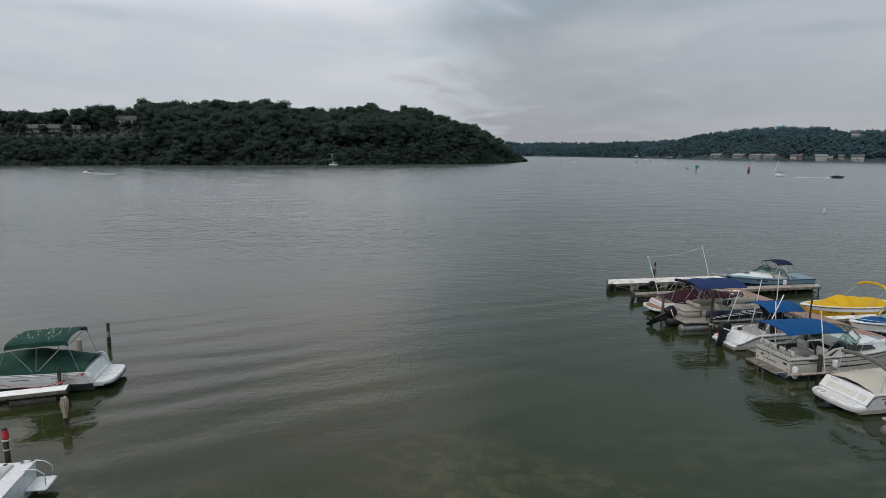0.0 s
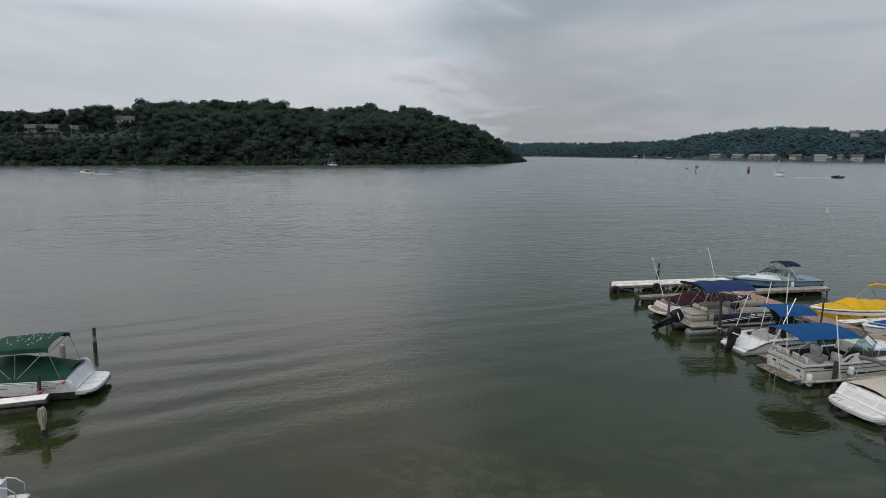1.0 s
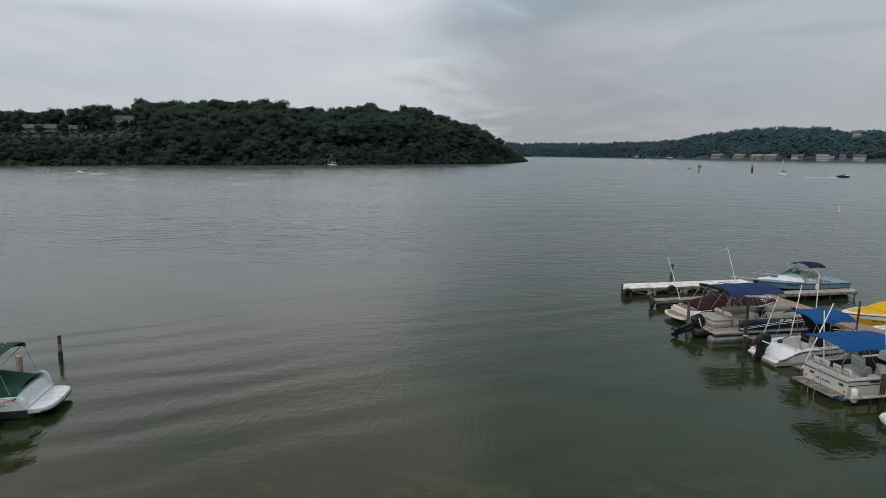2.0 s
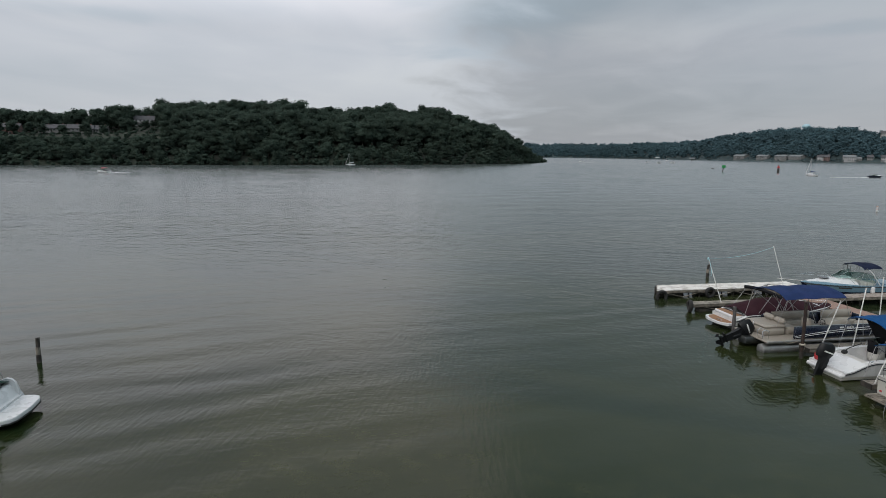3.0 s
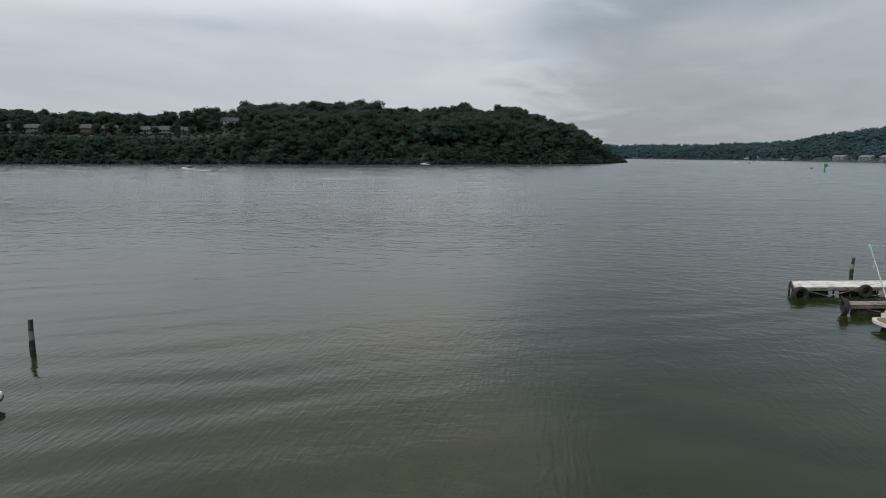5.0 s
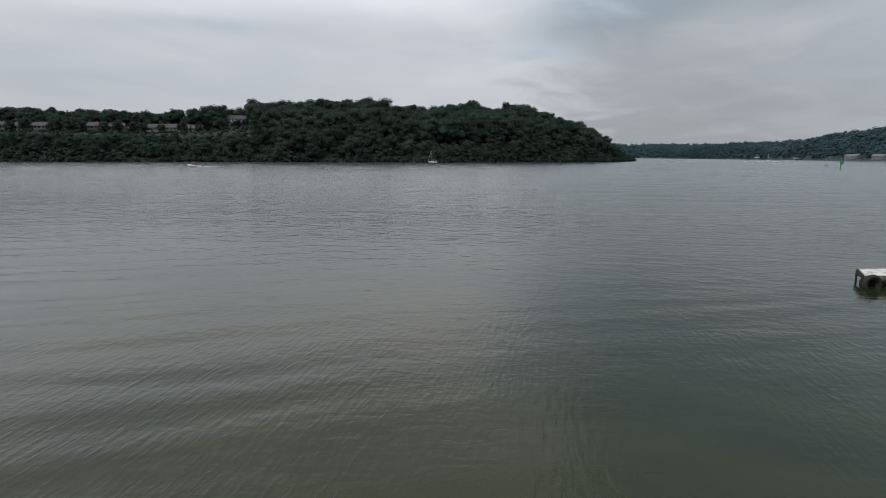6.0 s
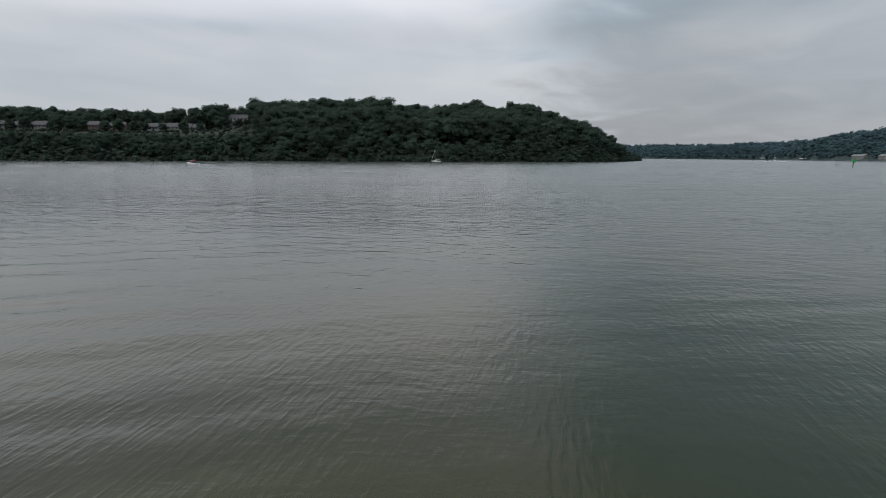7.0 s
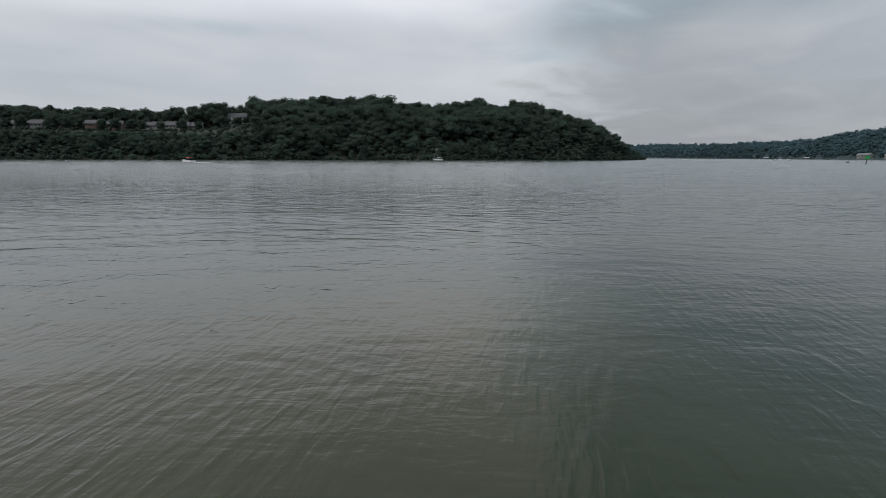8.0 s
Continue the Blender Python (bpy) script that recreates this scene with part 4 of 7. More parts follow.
class Hull:
    """A planing boat's hull: x from the stern (0) to the bow, z from the waterline."""

    def __init__(self, L, B, h0, h1, full=2.3, rake=0.7, stripe=0.22, stern=0.95, entry=0.42, drop=0.0, drop_to=0.15):
        self.L, self.B, self.h0, self.h1, self.full, self.rake, self.stripe, self.stern, self.entry, self.drop, self.drop_to = L, B, h0, h1, full, rake, stripe, stern, entry, drop, drop_to

    def t(self, s):
        return max(0.0, (s - self.entry) / (1 - self.entry))

    def half(self, s):
        return max(0.02, self.B / 2 * (1 - self.t(s) ** self.full) ** 0.8 * (self.stern + (1 - self.stern) * min(1, s / 0.35)))

    def sheer(self, s):
        k = min(1.0, s / self.drop_to)
        return self.h0 + (self.h1 - self.h0) * s**1.8 - self.drop * (1 - k * k * (3 - 2 * k))

    def rows(self, s):
        """Half section from the sheer to the keel, as (x, y, z)."""
        t, b, h = self.t(s), self.half(s), self.sheer(s)
        zc = 0.06 + 0.5 * self.h1 * t**3
        kz = -0.38 + (0.75 * self.h1 + 0.38) * t**6
        pts = [(b, h), (b * 0.985 + 0.01 * (1 - t), h - 0.07), (b * (0.95 - 0.12 * t), max(zc + 0.02, self.stripe + 0.25 * t**3)), (b * (0.9 - 0.3 * t * t), zc), (0.0, kz)]
        return [(self.L * s - self.rake * t**3 * (1 - z / h) * 0.9, y, z) for y, z in pts]

    def at(self, s, f, out=0.0):
        """On the side, f from 0 at the stripe to 1 at the sheer, pushed out by out."""
        r = self.rows(s)
        a, b = r[2], r[1]
        return (a[0] + (b[0] - a[0]) * f, a[1] + (b[1] - a[1]) * f + out, a[2] + (b[2] - a[2]) * f)

    def skin(self, lo, hi, n=30):
        s = Shape()
        st = [k / n for k in range(n)] + [0.985, 1.0]
        for side in (1, -1):
            s.loft([[(x, y * side, z) for x, y, z in self.rows(q)[lo : hi + 1]] for q in st], closed=False)
        a, n0 = self.rows(0)[lo : hi + 1], len(s.v)
        m = len(a)
        s.add([(x, y, z) for x, y, z in a] + [(x, -y, z) for x, y, z in a], [(k, k + 1, m + k + 1, m + k) for k in range(m - 1)])
        return s

    def band(self, s0, s1, f0, f1, side=-1, n=10, out=0.006, taper=0.0):
        """A stripe or mark along one side."""
        s = Shape()
        rings = []
        for k in range(n + 1):
            q = s0 + (s1 - s0) * k / n
            g = f0 + (f1 - f0) * (0.5 - 0.5 * (1 - taper * k / n))
            gg = f1 - (f1 - f0) * (0.5 - 0.5 * (1 - taper * k / n))
            r = []
            for f, o in ((g, 0.0), (g, out), (gg, out), (gg, 0.0)):
                x, y, z = self.at(q, f, o)
                r.append((x, side * y, z))
            rings.append(r)
        return s.loft(rings)

    def deck(self, s0, s1, crown=0.08, inset=0.0, n=10, m=8, drop=0.0):
        def fn(a, b):
            q = s0 + (s1 - s0) * a
            w = max(0.01, self.half(q) - inset)
            y = (2 * b - 1) * w
            return (self.L * q, y, self.sheer(q) - drop + crown * (1 - (y / w) ** 2) * min(1, 3 * w / self.B))

        return Shape().sheet(fn, n, m, 0.03)

    def side_deck(self, s0, s1, w, side, n=10):
        def fn(a, b):
            q = s0 + (s1 - s0) * a
            return (self.L * q, side * (self.half(q) - w * b), self.sheer(q) + 0.012 * b)

        return Shape().sheet(fn, n, 1, 0.03)

    def well(self, s0, s1, w, floor, n=8):
        """The inside of the cockpit: walls and sole."""
        rings = []
        for k in range(n + 1):
            q = s0 + (s1 - s0) * k / n
            b, h = self.half(q) - w, self.sheer(q) - 0.01
            rings.append([(self.L * q, b, h), (self.L * q, b - 0.05, floor), (self.L * q, -b + 0.05, floor), (self.L * q, -b, h)])
        s = Shape().loft(rings, closed=False)
        for r in (rings[0], rings[-1]):
            s.add(r, [(0, 1, 2, 3)])
        return s


def boat(name, label, m, h, hull_mat, bottom_mat, deck_mat, cockpit=None, side_w=0.22, floor=0.25, aft=0.0, crown=0.1, rail=None, inside=None):
    """A boat with hull, bottom, rub rail, foredeck, side decks and cockpit (from s0 to s1)."""
    b = thing(name, label, "boat", m, "moored boats")
    part("hull", h.skin(0, 2), hull_mat, b)
    part("bottom", h.skin(2, 4), bottom_mat, b)
    for side in (1, -1):
        st = [k / 30 for k in range(30)] + [0.985]
        pts = [(lambda r: (r[0], side * (r[1] + 0.012), r[2]))(h.rows(q)[1]) for q in st]
        part("rub_rail", Shape().pipe(pts, 0.022, 6), rail or M["stripe_black"], b)
    s0, s1 = cockpit or (0.0, 0.0)
    part("foredeck", h.deck(s1, 0.997, crown), deck_mat, b)
    if cockpit:
        for side in (1, -1):
            part("side_deck", h.side_deck(s0, s1, side_w, side), deck_mat, b)
        part("cockpit", h.well(s0, s1, side_w, floor), inside or deck_mat, b)
        if s0 > 0.01:
            part("aft_deck", h.deck(0.0, s0, 0.03), deck_mat, b)
    return b


def bimini(parent, x0, x1, hw, z, canvas, foot, zg, gw, arch=0.16, bows=(0.02, 0.36, 0.68, 0.98), label="", struts=True, metal=None, tilt=0.0):
    def fn(a, b):
        y = 2 * b - 1
        seam = 0.018 * math.cos(2 * math.pi * a * (len(bows) - 1))
        end = -0.06 * (abs(2 * a - 1) ** 6)
        wr = 0.008 * math.sin(17 * a + 5 * y) * math.cos(11 * y + 3 * a)
        return (x0 + (x1 - x0) * a, y * hw, z + tilt * (a - 0.5) + arch * (1 - y * y) - 0.09 * abs(y) ** 7 + seam + end + wr)

    canopy = part("bimini_top", Shape().sheet(fn, 24, 14, 0.018), canvas, parent, label)
    for f in bows:
        p = [(foot + (1 if f > 0.5 else -1) * 0.05, -gw, zg)]
        p += [(fn(f, b)[0], fn(f, b)[1] * 0.985, fn(f, b)[2] - 0.035) for b in (0.0, 0.06, 0.2, 0.35, 0.5, 0.65, 0.8, 0.94, 1.0)]
        p += [(foot + (1 if f > 0.5 else -1) * 0.05, gw, zg)]
        part("bow_tube", Shape().pipe(p, 0.014, 6), metal or M["alu"], canopy)
    if struts:
        for side in (1, -1):
            for f, xx in ((bows[0], x0 - 0.35), (bows[-1], x1 + 0.4)):
                q = fn(f, 0.5 + side * 0.5)
                part("strut", Shape().pipe([(q[0], q[1], q[2] - 0.05), (xx, side * gw, zg)], 0.011, 5), metal or M["alu"], canopy)
    return canopy


def windscreen(parent, xf, xa, wf, wa, z, height, rake=0.45, cut=0.55, frame_mat=None, za=None):
    """A raked five-pane boat windscreen: front, two corners and two sides."""
    za = z if za is None else za
    base = [(xa, -wa, za), (xf - cut, -wf, z), (xf, -wf * 0.35, z + 0.03), (xf, wf * 0.35, z + 0.03), (xf - cut, wf, z), (xa, wa, za)]
    top = [(x - rake * (0.35 if k in (0, 5) else 1), y * 0.93, zz + height * (0.82 if k in (0, 5) else 1)) for k, (x, y, zz) in enumerate(base)]
    w = part("windscreen", Shape().pipe(top, 0.017, 6), frame_mat or M["alu"], parent, "metal windscreen frame")
    part("sill", Shape().pipe(base, 0.016, 6), frame_mat or M["alu"], w)
    for k in range(6):
        part("mullion", Shape().pipe([base[k], top[k]], 0.013, 5), frame_mat or M["alu"], w)
    for k in range(5):
        a, b, c, d = (Vector(p) for p in (base[k], base[k + 1], top[k + 1], top[k]))
        nrm = (b - a).cross(d - a).normalized() * 0.005
        g = part("pane", Shape().add([a, b, c, d, a + nrm, b + nrm, c + nrm, d + nrm], [(0, 1, 2, 3), (7, 6, 5, 4), (0, 4, 5, 1), (1, 5, 6, 2), (2, 6, 7, 3), (3, 7, 4, 0)]), M["glass"], w, "tinted glass pane", smooth=False)
        g.visible_shadow = False
    return w


def cushion(parent, x0, x1, y0, y1, z0, z1, material, name="seat", c=0.05):
    return part(name, Shape().box(x0, x1, y0, y1, z0, z1, min(c, (z1 - z0) * 0.4, (x1 - x0) * 0.4, (y1 - y0) * 0.4)), material, parent)


def outboard(parent, x, y, z, tilt, k=1.0, cowl=None):
    """An outboard motor on the transom at x, tilted up by degrees."""
    mm = Matrix.Translation((x, y, z)) @ Matrix.Rotation(radians(tilt), 4, "Y") @ Matrix.Scale(k, 4)
    o = Shape()
    o.box(-0.16, 0.03, -0.11, 0.11, -0.42, 0.05, 0.03)
    o.loft([[(-0.30, -0.05, -0.72), (-0.02, -0.07, -0.72), (-0.02, 0.07, -0.72), (-0.30, 0.05, -0.72)], [(-0.32, -0.09, -0.1), (0.0, -0.1, -0.1), (0.0, 0.1, -0.1), (-0.32, 0.09, -0.1)], [(-0.36, -0.12, 0.1), (-0.04, -0.13, 0.1), (-0.04, 0.13, 0.1), (-0.36, 0.12, 0.1)]])
    ob = part("outboard_motor", o.moved(mm), cowl or M["cowl"], parent, "black outboard motor")
    rings = []
    for zz, g, back in ((0.08, 0.86, 0.0), (0.2, 1.0, 0.02), (0.38, 1.02, 0.03), (0.52, 0.94, 0.02), (0.62, 0.74, -0.02), (0.66, 0.4, -0.03)):
        rings.append([(-0.2 + (0.36 * math.cos(a) * (1.15 if math.cos(a) < 0 else 0.85)) * g + back, 0.2 * math.sin(a) * g, zz + 0.06 * math.cos(a) * 0.6) for a in [2 * math.pi * j / 14 for j in range(14)]])
    part("cowl", Shape().loft(rings).moved(mm), cowl or M["cowl"], ob)
    part("cowl_stripe", Shape().box(-0.46, -0.02, -0.212, -0.2, 0.28, 0.34, 0.004).moved(mm), M["pvc"], ob)
    low = Shape()
    low.box(-0.42, 0.0, -0.13, 0.13, -0.75, -0.72, 0.01)
    low.loft([[(-0.28, -0.03, -0.92), (-0.02, -0.03, -0.92), (-0.02, 0.03, -0.92), (-0.28, 0.03, -0.92)], [(-0.3, -0.045, -0.72), (-0.02, -0.045, -0.72), (-0.02, 0.045, -0.72), (-0.3, 0.045, -0.72)]])
    low.pipe([(0.16, 0, -0.95), (0.05, 0, -0.95), (-0.2, 0, -0.95), (-0.36, 0, -0.95)], 0.062, 9, 0.05)
    low.loft([[(-0.26, -0.008, -1.2), (-0.12, -0.008, -1.2), (-0.12, 0.008, -1.2), (-0.26, 0.008, -1.2)], [(-0.22, -0.015, -0.97), (0.08, -0.015, -0.97), (0.08, 0.015, -0.97), (-0.22, 0.015, -0.97)]])
    part("lower_unit", low.moved(mm), cowl or M["cowl"], ob)
    pr = Shape()
    for a in (0, 120, 240):
        r = Matrix.Rotation(radians(a), 4, "X")
        q = Shape().sheet(lambda u, v: (-0.4 + 0.05 * (v - 0.5), 0.09 * (v - 0.5) * 2, 0.05 + 0.13 * u), 3, 3, 0.008)
        q.v = [tuple(Matrix.Translation((0, 0, -0.95)) @ r @ Vector(p)) for p in q.v]
        pr.add(q.v, q.f)
    part("propeller", pr.moved(mm), M["cowl"], ob)
    return ob


def rail(parent, pts, r=0.013, name="rail", material=None):
    return part(name, Shape().pipe(pts, r, 6), material or M["chrome"], parent)


def fender_buoy(m, h=0.55, r=0.12, label="white inflatable fender hung over the boat's side"):
    f = thing("boat_fender", label, "fender", m, "boat fenders")
    rings = []
    for k in range(9):
        a = math.pi * (k / 8 - 0.5)
        rings.append([(r * min(1, math.cos(a) * 1.5 + 0.12) * math.cos(q), r * min(1, math.cos(a) * 1.5 + 0.12) * math.sin(q), h / 2 * math.sin(a)) for q in [2 * math.pi * j / 10 for j in range(10)]])
    part("fender_body", Shape().loft(rings), M["gelcoat"], f)
    part("line", Shape().pipe([(0, 0, h / 2), (0, 0.02, h / 2 + 0.25), (0, 0.12, h / 2 + 0.45)], 0.01, 5), M["rope"], f)
    return f


def cleat(parent, x, y, z):
    return part("cleat", Shape().pipe([(x - 0.1, y, z + 0.045), (x + 0.1, y, z + 0.045)], 0.014, 6).box(x - 0.05, x + 0.05, y - 0.015, y + 0.015, z, z + 0.045, 0.003), M["chrome"], parent)


def wheel(parent, x, y, z):
    return part("steering_wheel", Shape().ring((x, y, z), 0.17, 0.016, "x", 16, 6).pipe([(x, y - 0.17, z), (x, y + 0.17, z)], 0.012, 5).pipe([(x, y, z - 0.17), (x, y, z), (x + 0.15, y, z - 0.05)], 0.014, 5), M["rubber"], parent)


def cover(parent, h, s0, s1, peak, canvas, name="canvas_cover", label="", inset=-0.015, drop=0.09, ridge=0.5, wr=0.018, n=20):
    """A fitted canvas cover from gunwale to gunwale, with a ridge line and slack folds."""

    def fn(a, b):
        q = s0 + (s1 - s0) * a
        w = h.half(q) - inset
        y = 2 * b - 1
        hump = peak(a) * (1 - abs(y) ** 1.7)
        fold = wr * math.sin(9 * a * 3 + 4 * y) * math.sin(7 * y + 2 * a) * (1 - y * y)
        edge = -drop * max(0, abs(y) - 0.93) / 0.07
        return (h.L * q, y * w, h.sheer(q) + 0.03 + hump + fold + edge)

    return part(name, Shape().sheet(fn, n, 16, 0.02), canvas, parent, label)


# docks of the outer marina
dock("dock", "white painted timber finger dock with peeling worn deck", RIGHT @ pose(-0.02, 0, 0), 10.6, 1.6, 0.55, M["dock_white"], cut=0.84)
dock("dock", "narrow weathered timber dock beside the blue cruiser", RIGHT @ pose(9.25, -3.45, 0), 6.8, 0.95, 0.55, M["dock_worn"], floats=False, braces=False)
dock("dock", "reddish brown boarded main walkway of the marina", RIGHT @ pose(9.2, -33, 0, 0, 0, 90), 33.0, 1.45, 0.55, M["deck_brown"], bays=3.0, braces=False)
dock("dock", "narrow weathered grey finger dock with a tyre", RIGHT @ pose(0.45, -3.55, 0), 7.3, 0.7, 0.5, M["wood_grey"])
dock("dock", "narrow weathered grey finger dock between boats", RIGHT @ pose(1.2, -11.95, 0), 6.55, 0.6, 0.42, M["wood_grey"], floats=False)
boom = thing("mooring_boom", "thin pale timber mooring boom between two boats", "boom", RIGHT @ pose(-0.25, -19.6, 0))
part("beam", Shape().box(0, 8.1, -0.1, 0.1, 0.36, 0.43, 0.012), M["wood_pale"], boom)
for bx in (1.0, 4.4, 7.6):
    part("beam_post", Shape().pipe([(bx, 0.0, -1.4), (bx, 0.0, 0.37)], 0.05, 7), M["wood_dark"], boom)
dock("dock", "narrow white finger dock beside the yellow boat", RIGHT @ pose(9.25, -11.75, 0), 8.5, 0.7, 0.5, M["dock_white"], floats=False)
tyre(RIGHT @ pose(0.3, -0.12, 0.18), 0.33)
tyre(RIGHT @ pose(3.7, -0.12, 0.34))
tyre(RIGHT @ pose(0.35, -3.35, 0.36, 0, 0, 70), 0.29)


# ---- boats ----
def pontoon_boat(m, panel, label, furnished=True):
    b = thing("pontoon_boat", label, "boat", m, "moored boats")
    L = 7.0
    for y in (-0.93, 0.93):
        rings = []
        for x, r, dz in ((0.0, 0.16, 0.0), (0.05, 0.27, 0.0), (0.4, 0.31, 0), (2.5, 0.31, 0), (5.6, 0.31, 0), (6.3, 0.26, 0.06), (6.8, 0.12, 0.16), (6.92, 0.03, 0.2)):
            rings.append([(x, y + r * math.cos(a), 0.08 + dz + r * math.sin(a)) for a in [2 * math.pi * j / 14 for j in range(14)]])
        part("pontoon_tube", Shape().loft(rings), M["alu"], b, "dull aluminium float tube")
        part("riser", Shape().box(0.3, 6.3, y - 0.1, y + 0.1, 0.36, 0.46, 0.01), M["alu"], b)
    part("deck", Shape().box(0.15, 6.9, -1.25, 1.25, 0.46, 0.54, 0.015), M["vinyl_tan"], b, "beige vinyl deck with metal edge")
    for y in (-1.265, 1.25):
        part("deck_edge", Shape().box(0.15, 6.9, y, y + 0.015, 0.42, 0.56, 0.004), M["alu"], b)
    part("motor_pod", Shape().box(-0.35, 0.9, -0.3, 0.3, 0.16, 0.5, 0.06), M["bottom_dark"], b)

    def panel_run(x0, x1, y):
        p = part("side_panel", Shape().box(x0, x1, y - 0.015, y + 0.015, 0.6, 1.2, 0.008), panel, b)
        rail(p, [(x0, y, 0.56), (x0 + 0.12, y, 1.22), (x1 - 0.12, y, 1.22), (x1, y, 0.56)], 0.02, "top_rail", M["alu"])
        s = -1 if y < 0 else 1
        for k, zz in enumerate((0.66, 0.73)):
            pts = [(x0 + 0.1 + (x1 - x0 - 0.2) * q, y + s * 0.02, zz + 0.30 * (1 - (1 - q) ** 2) + (0.05 * q if k else 0)) for q in [j / 10 for j in range(11)]]
            part("pinstripe", Shape().pipe(pts, 0.013, 4), M["pvc"], p)
        for k in range(2):
            x = x0 + (x1 - x0) * (k + 1) / 3
            part("rail_post", Shape().pipe([(x, y, 0.55), (x, y, 1.22)], 0.014, 5), M["alu"], p)
        return p

    p = panel_run(1.55, 6.75, -1.18)
    for k in range(6):
        if k != 2:
            part("registration_bar", Shape().box(4.0 + 0.13 * k, 4.09 + 0.13 * k, -1.206, -1.2, 1.04, 1.12), M["pvc"], p)
    panel_run(1.55, 6.75, 1.18)
    part("front_gate", Shape().box(6.73, 6.76, -1.1, 1.1, 0.6, 1.15, 0.01), panel, b)
    if not furnished:
        return b
    # stern lounge, benches, helm
    V = M["vinyl_tan"]
    part("lounge_base", Shape().box(0.62, 1.75, -0.35, 1.12, 0.54, 0.92, 0.05), V, b)
    cushion(b, 0.6, 1.78, -0.38, 1.15, 0.92, 1.06, V, "sun_pad", 0.06)
    cushion(b, 1.55, 1.85, -0.35, 0.35, 1.04, 1.38, V, "bolster", 0.12)
    cushion(b, 1.55, 1.85, 0.4, 1.12, 1.04, 1.38, V, "bolster", 0.12)
    cushion(b, 1.9, 2.45, -0.3, 1.1, 0.54, 0.92, V)
    cushion(b, 2.0, 4.2, 0.62, 1.12, 0.54, 0.94, V)
    cushion(b, 2.0, 4.2, 0.98, 1.14, 0.94, 1.36, V, "backrest", 0.07)
    for y0, y1 in ((-1.12, -0.6), (0.6, 1.12)):
        cushion(b, 4.9, 6.6, y0, y1, 0.54, 0.94, V)
        ya = y0 if y0 < 0 else y1 - 0.14
        cushion(b, 4.85, 6.6, ya, ya + 0.14, 0.94, 1.36, V, "backrest", 0.06)
    cushion(b, 2.55, 3.05, -1.0, -0.4, 0.6, 1.0, V, "helm_seat")
    cushion(b, 2.5, 2.66, -1.0, -0.4, 0.96, 1.5, V, "helm_seat_back", 0.06)
    part("console", Shape().loft([[(3.5, -1.1, 0.54), (4.1, -1.1, 0.54), (4.1, -0.35, 0.54), (3.5, -0.35, 0.54)], [(3.55, -1.1, 1.2), (4.1, -1.1, 1.2), (4.1, -0.35, 1.2), (3.55, -0.35, 1.2)], [(3.75, -1.05, 1.35), (4.1, -1.05, 1.35), (4.1, -0.4, 1.35), (3.75, -0.4, 1.35)]]), V, b)
    wheel(b, 3.45, -0.72, 1.2)
    for y in (-0.85, -0.5):
        rail(b, [(0.2, y, 0.54), (0.15, y, 0.92), (0.3, y, 1.0), (0.5, y, 0.92), (0.5, y, 0.54)], 0.018, "ladder_rail")
    rail(b, [(0.25, 0.0, 0.54), (0.2, 0.0, 0.98), (0.35, 0.1, 1.15), (0.55, 0.35, 1.15), (0.6, 0.4, 0.9)], 0.018, "stern_rail")
    part("boarding_ladder", Shape().box(0.16, 0.22, -0.85, -0.5, 0.5, 0.72, 0.01), M["vinyl_tan"], b)
    outboard(b, -0.25, 0.15, 0.48, 68, 1.12)
    bimini(b, 0.95, 4.2, 1.22, 2.66, M["canvas_navy"], 2.8, 1.22, 1.16, 0.2, label="navy blue canvas sun top")
    part("mooring_line", Shape().pipe([(0.9, -1.24, 0.58), (1.2, -1.35, 0.45), (1.45, -1.6, 0.62)], 0.012, 5), M["rope"], b)
    return b


pontoon_boat(RIGHT @ pose(-0.45, -9.8, 0), M["navy_hull"], "navy and silver pontoon boat with beige seats and blue top")
pontoon_boat(RIGHT @ pose(-0.6, -25.9, 0), M["gelcoat"], "bare aluminium pontoon boat with pale side panels", False)


